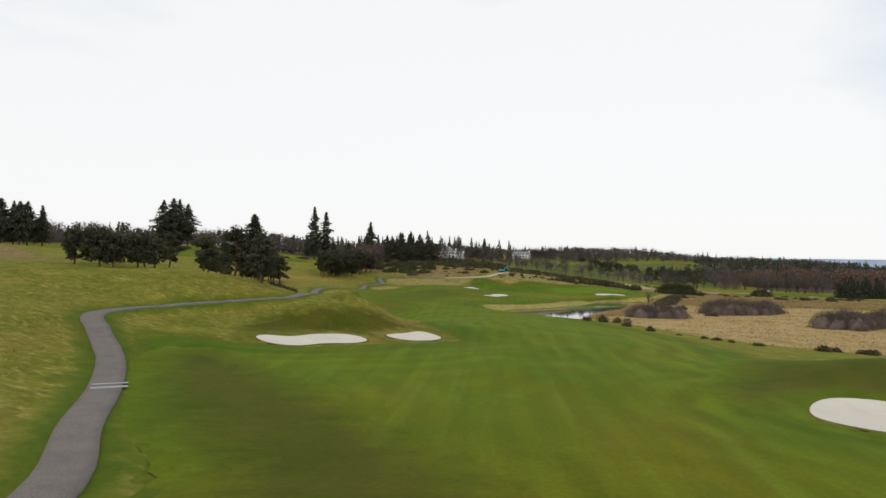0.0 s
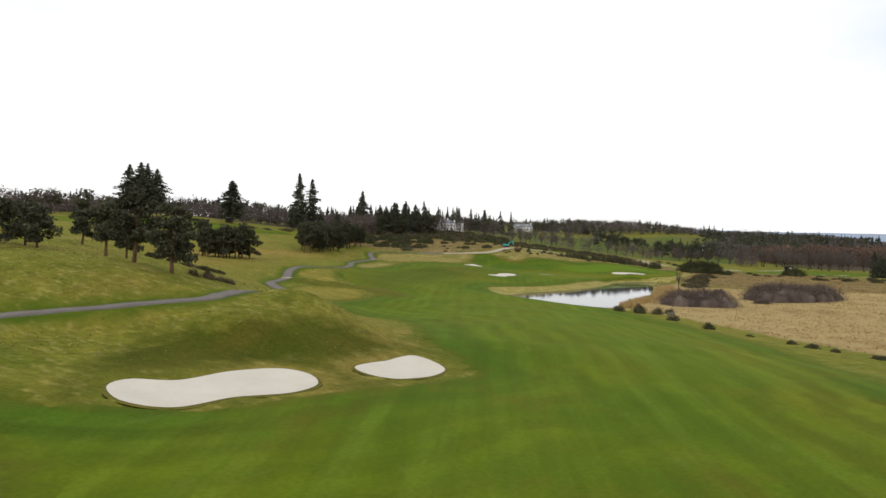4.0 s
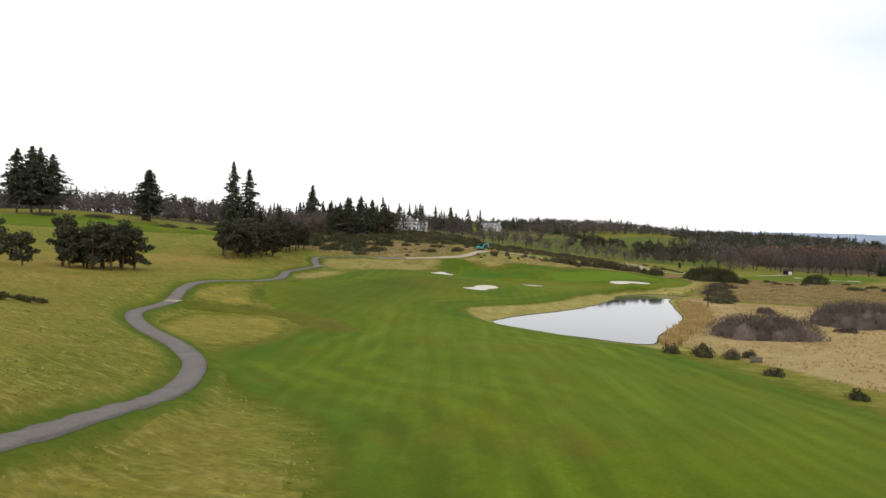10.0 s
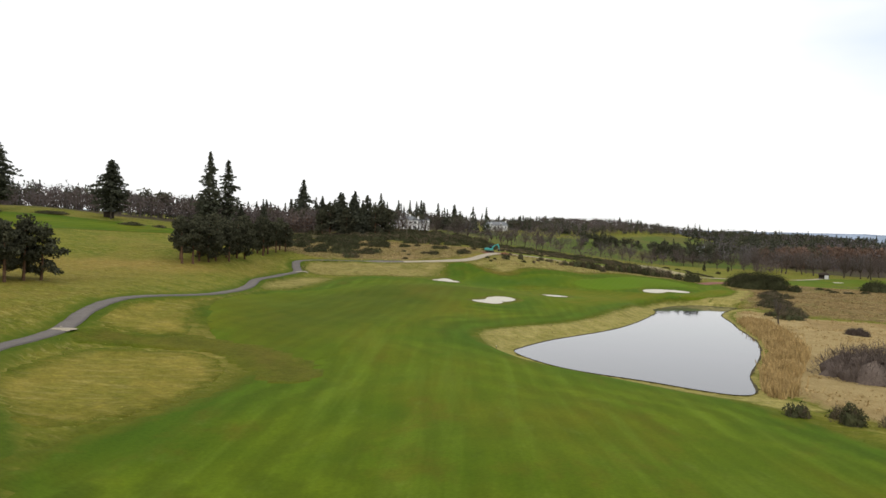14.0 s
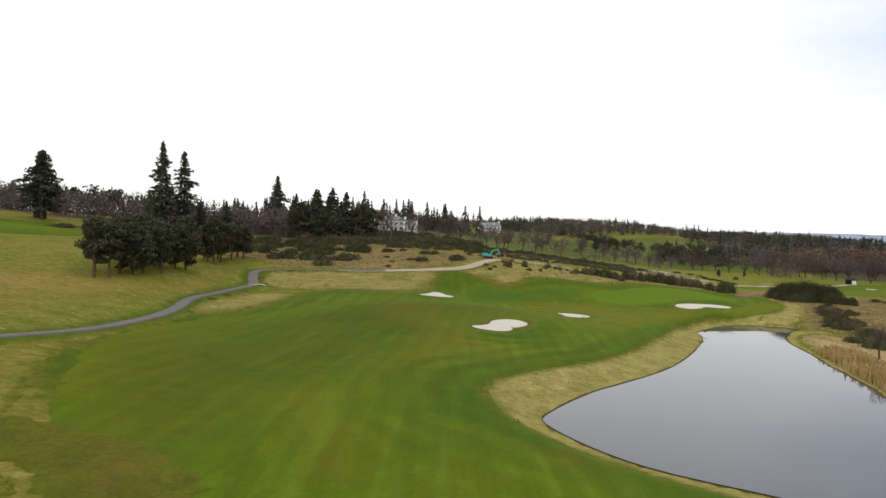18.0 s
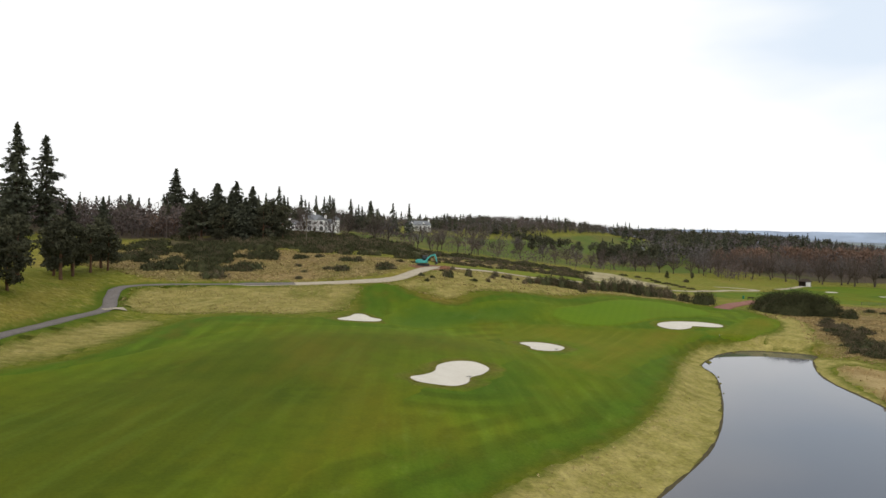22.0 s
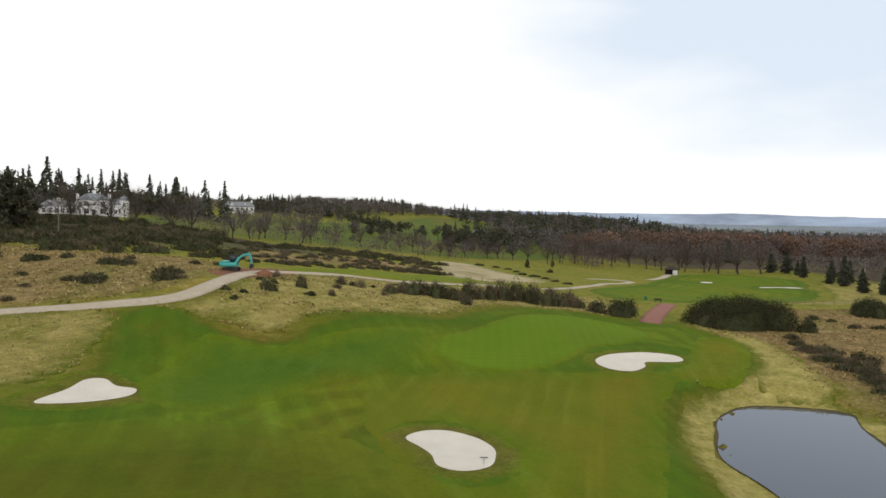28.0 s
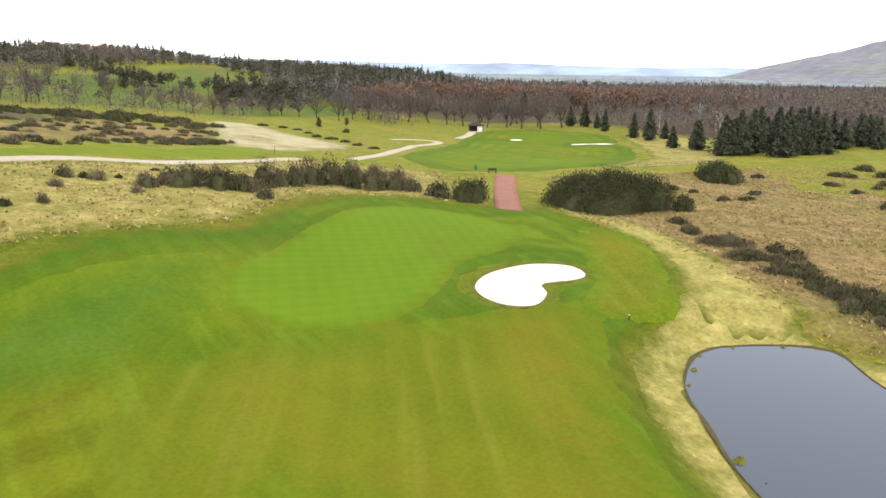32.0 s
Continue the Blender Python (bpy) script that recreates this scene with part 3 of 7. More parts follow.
CART = [(-10, 10), (-11, 24), (-12.2, 32), (-15, 41), (-18.3, 53.5), (-22, 65), (-27, 76), (-30.3, 83.5), (-29.2, 90.5), (-25.4, 97), (-19.6, 101.6), (-15.6, 104.6), (-12.4, 107.3), (-10.2, 111.6), (-9, 116.6), (-7.8, 123), (-6.5, 135), (-5.8, 150), (-6.3, 163), (-7.8, 172.5), (-11.6, 182), (-16.6, 191), (-20.6, 200),
        (-22.3, 210), (-20.8, 223), (-21.2, 233), (-20, 243), (-13.5, 255), (-10.3, 268), (-8.4, 287), (-8.4, 304), (-5, 322), (-1.8, 334), (-2.6, 343), (-2.4, 351), (4, 355.5), (16, 359.3), (28, 361), (40, 361), (48, 362.2), (54, 368), (60, 377), (69, 386), (83, 393.5), (95, 396.5), (108, 401), (125, 411)]


CORNER = CART.index((16, 359.3))


def curve(points, closed=True, step=0.8):
    """A smooth line through the points, with a place about every step metres."""
    p = np.array(points, float)
    n, out = len(p), []
    for i in range(n if closed else n - 1):
        a, b, c, d = (p[(i + k) % n] if closed else p[min(max(i + k, 0), n - 1)] for k in (-1, 0, 1, 2))
        m = max(2, int(np.hypot(*(c - b)) / step))
        for f in np.arange(m) / m:
            w = spline(f)
            out.append(a * w[0] + b * w[1] + c * w[2] + d * w[3])
    return np.array(out if closed else out + [p[-1]])


def inside(x, y, line):
    """Distance in metres from the places x, y to the closed line: positive within it."""
    best, odd = np.full(x.shape, 1e9), np.zeros(x.shape, bool)
    for (ax, ay), (bx, by) in zip(line, np.roll(line, -1, 0)):
        dx, dy = bx - ax, by - ay
        f = np.clip(((x - ax) * dx + (y - ay) * dy) / (dx * dx + dy * dy + 1e-12), 0, 1)
        best = np.minimum(best, (x - ax - f * dx) ** 2 + (y - ay - f * dy) ** 2)
        odd ^= ((ay > y) != (by > y)) & (x < dx * (y - ay) / (dy + 1e-12) + ax)
    return np.where(odd, 1, -1) * np.sqrt(best)


def near(line, x, y, reach):
    lo, hi = line.min(0) - reach, line.max(0) + reach
    return (x > lo[0]) & (x < hi[0]) & (y > lo[1]) & (y < hi[1])


def ease(v):
    v = np.clip(v, 0, 1)
    return v * v * (3 - 2 * v)


POND_LINE = curve(POND, step=2)
SANDS = {k: curve(v, step=0.4) for k, v in BUNKERS.items()}


def slopes(x, y):
    """Height of the open ground, before ponds, sand and paths are cut into it."""
    h = plateau(x, y) + lattice(x, y, LAND)
    h = h + 0.12 * np.sin(x * 0.19 + 1.3 * np.sin(y * 0.11)) * np.cos(y * 0.16)
    h = h + 2.9 * np.exp(-((x + 4.8) / 5.8) ** 2 - ((y - 108.5) / 4.8) ** 2)
    h = h + 1.5 * np.exp(-((x + 8.5) / 6.0) ** 2 - ((y - 101.5) / 3.6) ** 2)
    return h + 2.3 * np.exp(-((x - 48) / 13) ** 2 - ((y - 66) / 11) ** 2)


BENCH = curve(CART[:CORNER + 1], closed=False, step=1.0)
BENCH_Z = slopes(BENCH[:, 0], BENCH[:, 1])


def land(x, y):
    """Height of the ground at the places x, y."""
    x, y = np.atleast_1d(np.asarray(x, float)), np.atleast_1d(np.asarray(y, float))
    h = slopes(x, y)
    n = np.nonzero((near(BENCH, x, y, 4) & (x < 20)).ravel())[0]
    for k in range(0, len(n), 4000):
        c = n[k:k + 4000]
        d = (x.ravel()[c, None] - BENCH[:, 0]) ** 2 + (y.ravel()[c, None] - BENCH[:, 1]) ** 2
        at = d.argmin(1)
        w = ease((3.4 - np.sqrt(d[np.arange(len(c)), at])) / 2.0)
        h.ravel()[c] += (BENCH_Z[at] - h.ravel()[c]) * w
    n = near(POND_LINE, x, y, 8)
    if n.any():
        s = inside(x[n], y[n], POND_LINE)
        bank = np.where(s > 0, -0.1 - 1.2 * ease(s / 8), -0.1 + (np.maximum(h[n], 0.35) + 0.1) * ease(-s / 6.5))
        h[n] = np.where(s > -6.5, bank, h[n])
    for line in SANDS.values():
        n = near(line, x, y, 4)
        if n.any():
            s = inside(x[n], y[n], line)
            h[n] -= 0.30 * ease((s + 0.2) / 2.5)
    return h


def ground_z(x, y):
    return float(land(x, y)[0])


# ---- the ground sheet ----
def spread(lo, hi, step, far):
    """Even steps between lo and hi, then steps that grow to the distance far."""
    out, s, v = [], step, hi
    while v < far:
        s *= 1.16
        v += s
        out.append(v)
    left, s, v = [], step, lo
    while v > -far:
        s *= 1.16
        v -= s
        left.append(v)
    return np.array(left[::-1] + list(np.arange(lo, hi + step / 2, step)) + out)


GX, GY = spread(-75, 160, 1.25, 4200), spread(-10, 412, 1.25, 4600)
MX, MY = np.meshgrid(GX, GY)
MZ = land(MX.ravel(), MY.ravel()).reshape(MX.shape)


def RISE(x, y):
    """How the far country climbs towards the hills."""
    d = np.hypot(x - 40, y - 220)
    return ease((d - 380) / 620) * (17 + 4 * np.sin(x * 0.0051) * np.cos(y * 0.0047)) * (0.25 + 0.75 * ease((y - x * 1.15) / 430)) + ease((d - 1500) / 2600) * 24


MZ += RISE(MX, MY)
for line in SANDS.values():
    n = near(line, MX, MY, 1)
    MZ[n] -= 0.45 * ease(inside(MX[n], MY[n], line) / 1.2)


def mesh_object(name, verts, faces, mat, parent=None, smooth=True, label=""):
    me = bpy.data.meshes.new(name)
    me.from_pydata([tuple(v) for v in verts], [], faces)
    for m in mat if isinstance(mat, (list, tuple)) else [mat]:
        me.materials.append(m)
    if smooth:
        me.polygons.foreach_set("use_smooth", np.ones(len(me.polygons), bool))
    me.update()
    ob = new(name, me)
    if parent:
        ob.parent = parent
    if label:
        ob["label"] = label
    return ob


NX, NY = len(GX), len(GY)
idx = np.arange(NX * NY).reshape(NY, NX)
quads = np.stack([idx[:-1, :-1], idx[:-1, 1:], idx[1:, 1:], idx[1:, :-1]], -1).reshape(-1, 4)
ground = mesh_object("ground", np.stack([MX, MY, MZ], -1).reshape(-1, 3), quads.tolist(), ROUGH)
tagged(ground, "rolling golf course ground of olive and straw rough grass", "ground", kind="structure")


def drape(name, line, lift, mat, label, category, kind="structure", holes=(), grow=0.0, wild=0.25, under=0.0):
    """A sheet that lies on the ground inside the closed line, cut along it."""
    line = np.array(line)
    (x0, y0), (x1, y1) = line.min(0) - grow - 1, line.max(0) + grow + 1
    i0, i1 = max(np.searchsorted(GX, x0) - 1, 0), min(np.searchsorted(GX, x1) + 1, NX - 1)
    j0, j1 = max(np.searchsorted(GY, y0) - 1, 0), min(np.searchsorted(GY, y1) + 1, NY - 1)
    X, Y, Z = MX[j0:j1 + 1, i0:i1 + 1], MY[j0:j1 + 1, i0:i1 + 1], MZ[j0:j1 + 1, i0:i1 + 1] + lift
    S = inside(X.ravel(), Y.ravel(), line) + grow
    S += wild * np.sin(X.ravel() * 1.9 + np.sin(Y.ravel() * 1.3)) * np.cos(Y.ravel() * 2.3 + X.ravel())
    for hole in holes:
        S = np.minimum(S, -inside(X.ravel(), Y.ravel(), hole))
    P, w = np.stack([X, Y, Z], -1).reshape(-1, 3), X.shape[1]
    verts, seen, faces, depth = [], {}, [], []

    def place(key):
        if key not in seen:
            a, b = key
            f = 0 if a == b else S[a] / (S[a] - S[b])
            seen[key] = len(verts)
            verts.append(P[a] + (P[b] - P[a]) * f - (0 if a == b else np.array([0, 0, lift - under + 0.012])))
            depth.append(S[a] if a == b else 0.0)
        return seen[key]

    S = np.where(np.abs(S) < 1e-4, 1e-4, S)
    keep = S.reshape(X.shape) > 0
    any_in = keep[:-1, :-1] | keep[1:, :-1] | keep[:-1, 1:] | keep[1:, 1:]
    for j, i in zip(*np.nonzero(any_in)):
        a = j * w + i
        for tri in ((a, a + 1, a + w + 1), (a, a + w + 1, a + w)):
            out = []
            for k in range(3):
                p, q = tri[k], tri[(k + 1) % 3]
                if S[p] > 0:
                    out.append(place((p, p)))
                if (S[p] > 0) != (S[q] > 0):
                    out.append(place((min(p, q), max(p, q))))
            if len(out) > 2:
                faces.append(out)
    ob = mesh_object(name, verts, faces, mat)
    ob.data.attributes.new("inset", "FLOAT", "POINT").data.foreach_set("value", np.array(depth, np.float32))
    return tagged(ob, label, category, kind=kind)


FAIR_LINE = curve(FAIR, step=2)
SANDL = list(SANDS.values())
BANK = [(42.5, 362), (51, 354), (57, 349.5), (66, 356.5), (84, 360.5), (93, 366.5), (102, 371.5), (112, 370), (121, 362), (127, 372), (140, 394), (124, 409), (108, 399.5), (95, 395), (83, 391.5), (70, 384.5), (61, 375), (54, 366), (48, 360.8)]
LOBE = [(-5.6, 287), (-7.2, 301), (-3.4, 320), (0.2, 327), (8, 328), (3.6, 309)]
SWEEP = [(-0.2, 337), (-0.8, 350), (5, 354), (16, 357.5), (39.5, 359.2), (38, 345), (33.5, 335), (25.5, 329.5), (16, 332.8), (8.5, 333)]
MARSH = [(105, 303), (98, 294), (92, 280), (88, 268), (81, 250), (73, 236), (63, 220), (58, 208), (58.5, 200), (61.5, 188), (64, 175), (66, 160), (68, 140), (78, 118), (120, 92), (170, 100), (205, 150), (200, 230), (160, 262), (130, 270), (112, 284)]
MOORLAND = [(127, 351), (125, 339), (116, 325), (110.5, 315), (109, 305), (112, 290), (130, 272), (170, 262), (215, 285), (235, 330), (225, 365), (190, 372), (155, 380), (146, 364)]
HOUSEBANK = [(-4, 364), (5, 359), (18, 362), (40, 364), (48, 366), (56, 378), (58, 392), (44, 404), (34, 412), (20, 420), (0, 420), (-18, 405), (-16, 380)]
drape("pond_bank", POND_LINE, 0.05, BANKTURF, "straw-coloured long grass bank round the pond", "grass bank", holes=[FAIR_LINE, curve(MARSH, step=3), curve(MOORLAND, step=3)], grow=9.5, wild=0.8)
drape("waterline_turf", POND_LINE, 0.075, LIP, "dark wet turf edge along the waterline", "turf edge", grow=0.4, wild=0.4)
drape("golden_rough", curve([(-70, 180), (-34, 186), (-26, 205), (-27, 236), (-20, 256), (-15, 280), (-14, 310), (-30, 316), (-60, 290), (-75, 240)], step=3), 0.04, GOLDEN, "golden-brown rough grass on the slope", "rough grass", wild=1.0)
drape("back_bank", curve(BANK, step=2), 0.05, STRAW, "straw-coloured rough grass bank behind the green", "grass bank", wild=0.8)
drape("rough_lobe", curve(LOBE, step=2), 0.07, STRAW, "tongue of pale straw rough beside the path", "rough grass", wild=0.5)
drape("rough_sweep", curve(SWEEP, step=2), 0.07, STRAW, "broad sweep of pale straw rough", "rough grass", wild=0.5)
drape("straw_patch", curve([(-17, 194), (-18, 204), (-17.5, 213), (-14, 218.5), (-9, 219), (-4.5, 219), (-1.2, 213.5), (-1, 206), (-3.4, 195), (-6.6, 188.5), (-9.4, 184.5), (-13, 188)], step=2), 0.065, STRAWGOLD, "oval of golden straw rough inside the path bend", "rough grass", wild=0.5)
drape("straw_patch", curve([(-20, 229), (-19, 240), (-14, 251), (-11, 256), (-10, 246), (-9.5, 238), (-8, 229), (-13, 226)], step=2), 0.065, STRAWGOLD, "wedge of golden straw rough beside the path", "rough grass", wild=0.5)
drape("hollow_turf", curve([(-19.5, 219), (-18, 226.5), (-12, 226), (-6, 229), (2, 226), (8, 219), (9, 209), (3, 206), (0, 213), (-4, 219.5), (-12, 219.5)], step=2), 0.10, HOLLOW, "dark olive-brown turf in a shallow hollow", "rough grass", wild=0.6)
drape("brow_straw", curve([(-13, 104), (-6, 108), (1, 109.5), (5.5, 112), (5, 128), (3, 144), (-2, 152), (-4, 140), (-4.5, 128), (-6, 116), (-9, 109)], step=2), 0.065, GOLDEN, "golden tufty rough on the brow above the bunkers", "rough grass", wild=0.6)
drape("heath", curve(MOORLAND, step=3), 0.06, HEATH, "brown tussock heath beyond the pond", "heath", wild=1.2)
drape("house_bank", curve(HOUSEBANK, step=3), 0.02, HEATH, "tawny heath bank dotted with gorse", "heath", wild=1.2)
drape("reed_bed", curve(MARSH, step=3), 0.07, REEDS, "tan bed of dead reeds beside the pond", "reed bed", wild=0.8)
drape("straw_fringe", curve([(106, 323), (112, 328.5), (118.5, 334), (125, 345), (127, 357), (130.5, 356), (132, 347), (127.5, 337.5), (121, 327.5), (114, 318.5), (109, 317)], step=1.5), 0.078, BANKTURF, "pale straw fringe between fairway and heath", "rough grass", wild=0.6)
drape("green_slope", curve([(200, 361), (216, 371), (258, 382), (340, 386), (335, 330), (240, 312), (192, 333), (184, 346)], step=3), 0.10, ROUGH, "yellow-green rough slope below the plantation", "rough grass", wild=1.5)
drape("semi_rough", FAIR_LINE, 0.03, APRON, "darker semi-rough turf along the fairway", "rough grass", holes=SANDL, grow=4.2, wild=0.9)
drape("fairway", FAIR_LINE, 0.08, FAIRWAY, "mown green fairway turf with faint mowing stripes", "fairway", holes=SANDL, wild=0.5)
for key, line in list(SANDS.items())[2:6]:
    drape("bunker_collar", line, 0.095, COLLAR, "olive longer turf collar round a bunker", "turf collar", grow=1.6 if key == "kidney" else 2.3, wild=0.35, under=0.08)
drape("yellow_approach", curve([(58, 322), (66, 336), (78, 336), (90, 333), (100, 329.5), (90, 320), (80, 309), (68, 296), (60, 288), (55, 300)], step=2), 0.10, APPROACH, "yellowed fairway turf in front of the green", "fairway", holes=[curve([(c[0] + (p[0] - c[0]) * 1.5, c[1] + (p[1] - c[1]) * 1.5) for p in BUNKERS["bean"] for c in [(61.5, 312)]], step=1)], under=0.08)
drape("yellow_shoulder", curve([(122.5, 347.6), (124.9, 343.8), (118.5, 334.8), (109.6, 327.5), (104.2, 324.3), (99.4, 325.3), (97.2, 327.3), (99.7, 330.3), (105.8, 333.6), (112.8, 340.1)], step=1.5), 0.10, SHOULDER, "yellow-olive turf on the shoulder beside the bunker", "fairway", under=0.08)
drape("lush_strip", curve([(44, 340), (50, 350), (57, 346), (66, 351), (78, 352.5), (75, 345), (68, 338), (58, 334), (46, 326), (40, 332)], step=2), 0.10, LUSH, "dark lush strip of fairway below the bank", "fairway", under=0.08)
drape("dull_fairway", curve([(-7, 236), (1, 216), (9, 220), (14, 238), (22, 252), (29, 266), (37, 281), (48, 292), (56, 304), (54, 318), (42, 324), (20, 316), (6, 300), (-4, 284), (-9, 258)], step=2), 0.092, DULL, "duller olive-green stretch of fairway turf", "fairway", holes=[SANDS["boot"]], under=0.08)
drape("dull_fairway", curve([(-11, -20), (-8, 26), (-14, 44), (-21, 70), (-14, 76), (-6, 62), (2, 44), (12, 22), (30, 24), (46, 26), (48, -20)], step=2), 0.092, MOUND, "darker olive stretch of fairway turf", "fairway", under=0.08)
drape("mound_turf", curve([(24, 58), (27, 44), (34, 38), (46, 40), (60, 48), (64, 66), (58, 80), (46, 86), (36, 80), (30, 68)], step=2), 0.10, MOUND, "olive-brown longer turf on the mound by a bunker", "rough grass", holes=SANDL, under=0.08)
drape("putting_green", curve(PUTT, step=2), 0.125, GREEN, "smooth bright green putting surface cut in crossing bands", "putting green", wild=0.1, under=0.08)
drape("next_green", curve([(150, 393), (147, 402), (166, 432), (202, 456), (240, 484), (273, 501), (291, 479), (283, 455), (262, 436), (250, 424), (225, 406), (203, 397), (190, 393), (168, 391)], step=3), 0.05, FAIRWAY, "green turf of the neighbouring hole", "putting green", holes=SANDL)
drape("straw_slope", curve([(286, 452), (304, 440), (262, 398), (230, 384), (212, 382), (190, 389), (205, 395.5), (227, 404), (252, 422), (266, 435)], step=3), 0.06, STRAW, "pale straw rough falling away from the far green", "rough grass", wild=0.8)
drape("next_fairway", curve([(70, 395), (78, 401), (91, 413), (101, 413), (112, 424), (130, 441), (134, 440), (123, 419), (110, 406.5), (96, 400.5), (83, 397.0), (70, 389.0)], step=3), 0.095, STRIP, "green turf strip beyond the gravel track", "fairway")
drape("ridge_fairway", curve([(-140, 330), (-85, 340), (-58, 372), (-40, 398), (-60, 402), (-110, 380), (-150, 360)], step=3), 0.08, FAIRWAY, "distant mown fairway on the ridge", "fairway")
drape("tawny_bank", curve([(62, 404), (84, 413), (99, 421), (112, 432), (130, 452), (150, 497), (135, 491), (118, 491), (84, 457), (67, 440)], step=3), 0.09, HEATH, "tawny bank of dead grass below the gorse", "grass bank", wild=1.0)
drape("sandy_scrape", curve([(122, 432), (140, 434), (160, 444), (170, 458), (177, 500), (184, 530), (184, 546), (168, 540), (156, 515), (140, 480), (130, 458)], step=3), 0.08, SCRAPE, "pale bare sandy bank below the avenue", "bare bank", wild=1.5)
drape("far_field", curve([(56, 486), (100, 507), (150, 562), (230, 577), (278, 588), (332, 690), (420, 850), (462, 1000), (430, 1050), (340, 950), (280, 870), (205, 765), (130, 700), (88, 640), (52, 560)], step=8), 0.15, FIELD, "distant green parkland field among trees", "field", wild=2)
drape("east_field", curve([(700, 520), (1000, 300), (1250, 420), (900, 700)], step=20), 0.3, FIELD, "distant green pasture between woods", "field", wild=2)
drape("far_plain", curve([(-2500, 2300), (-800, 1700), (300, 1500), (900, 1400), (1500, 1150), (2000, 700), (2300, 100), (4000, 100), (4000, 4300), (-2500, 4300)], step=120), 0.4, PLAIN, "far plain of fields and woods with haze in its colour", "plain", wild=0)
drape("bunker_surround", curve([(-15.5, 79.5), (-18, 88), (-16.5, 97), (-13.2, 101), (-9.2, 102.2), (-6, 104.6), (-1.5, 107), (2.8, 106.8), (7, 106.5), (9.6, 102), (9.4, 95), (2, 88.5), (-6, 82)], step=2), 0.07, SURROUND, "dark green turf slope round the bunkers", "rough grass", holes=SANDL, wild=0.8)
drape("ridge_heath", curve([(-170, 170), (-75, 128), (-58, 140), (-70, 175), (-130, 260), (-190, 240)], step=4), 0.05, HEATH, "brown heath patch on the western ridge", "heath", wild=1.5)
drape("north_wood_floor", curve([(-700, 380), (-130, 408), (-60, 428), (-10, 444), (30, 458), (34, 500), (100, 540), (130, 580), (120, 640), (60, 720), (-200, 680), (-700, 620)], step=10), 0.12, LITTER, "dark brown leaf litter under the northern woods", "woodland floor", wild=2)
drape("scrub_floor", curve([(-14, 428), (16, 418), (40, 410), (66, 424), (90, 446), (108, 470), (100, 486), (76, 494), (44, 500), (10, 480)], step=4), 0.14, LITTER, "dark brown litter under the gorse below the house", "woodland floor", wild=2)
drape("east_wood_floor", curve([(285, 540), (330, 500), (300, 440), (310, 395), (420, 360), (700, 250), (1500, 150), (2200, 600), (1900, 1500), (900, 1500), (560, 1000), (420, 850), (330, 700)], step=20), 0.16, LITTER, "dark brown leaf litter under the eastern woods", "woodland floor", wild=2)
drape("bare_earth", curve([(54, 379), (60, 385), (68, 391), (74, 391), (70, 384.5), (69, 379), (70, 376), (63, 372), (56, 373)], step=1), 0.05, EARTH, "patch of turned reddish earth by the excavator", "bare earth", wild=0.5)

pond = mesh_object("pond_water", [(x, y, 0.0) for x, y in POND_LINE], [list(range(len(POND_LINE)))], WATER, smooth=False)
RIM = curve(POND, step=1.2)
rim_way = np.roll(RIM, -1, 0) - np.roll(RIM, 1, 0)
rim_out = np.stack([rim_way[:, 1], -rim_way[:, 0]], 1) / np.linalg.norm(rim_way, axis=1)[:, None]
rim_out *= -1 if inside(*(RIM[:1] + rim_out[:1]).T, RIM)[0] > 0 else 1
rim_wide = np.clip(0.75 - 1.4 * (rim_out @ np.array([-0.64, -0.77])), 0.12, 0.8) * (0.22 + 0.12 * np.sin(np.arange(len(RIM)) * 0.7) + 0.08 * np.sin(np.arange(len(RIM)) * 2.3))
rim_rows = []
for out, high in ((-0.45, -0.02), (0.0, 0.04), (1.0, 0.08)):
    q = RIM + rim_out * (rim_wide * out)[:, None]
    rim_rows.append(np.column_stack([q, np.maximum(land(q[:, 0], q[:, 1]), 0.0) + high]))
n_rim = len(RIM)
rim_faces = [(r_ * n_rim + k, r_ * n_rim + (k + 1) % n_rim, (r_ + 1) * n_rim + (k + 1) % n_rim, (r_ + 1) * n_rim + k) for r_ in range(2) for k in range(n_rim)]
tagged(mesh_object("pond_rim", np.concatenate(rim_rows), rim_faces, PEAT), "dark wet peat rim along the water's edge", "bank", kind="structure")
tagged(pond, "still grey pond water reflecting the overcast sky", "pond", kind="structure")


def ribbon(name, points, width, lift, mat, label, category, kind="structure", skirt=0.15):
    """A path of even width that follows the ground along the points, with sides that go into it."""
    c = curve(points, closed=False, step=0.8)
    d = np.gradient(c, axis=0)
    d /= np.linalg.norm(d, axis=1)[:, None]
    n = np.stack([-d[:, 1], d[:, 0]], 1)
    off = np.array([-0.5, -0.5, -0.25, 0, 0.25, 0.5, 0.5])
    rng = np.random.RandomState(len(points))
    edge = np.convolve(rng.uniform(-0.12, 0.12, len(c) + 4), np.ones(5) / 5, "valid")
    verts = []
    for k, o in enumerate(off):
        q = c + n * ((o * (width + (edge if abs(o) == 0.5 else 0)))[:, None] if abs(o) == 0.5 else o * width)
        z = land(q[:, 0], q[:, 1]) + lift - (skirt if k in (0, 6) else 0)
        verts.append(np.column_stack([q, z]))
    verts = np.stack(verts, 1).reshape(-1, 3)
    faces = [(a * 7 + k, a * 7 + k + 1, a * 7 + k + 8, a * 7 + k + 7) for a in range(len(c) - 1) for k in range(6)]
    faces = [f[::-1] for f in faces]
    return tagged(mesh_object(name, verts, faces, mat), label, category, kind=kind)


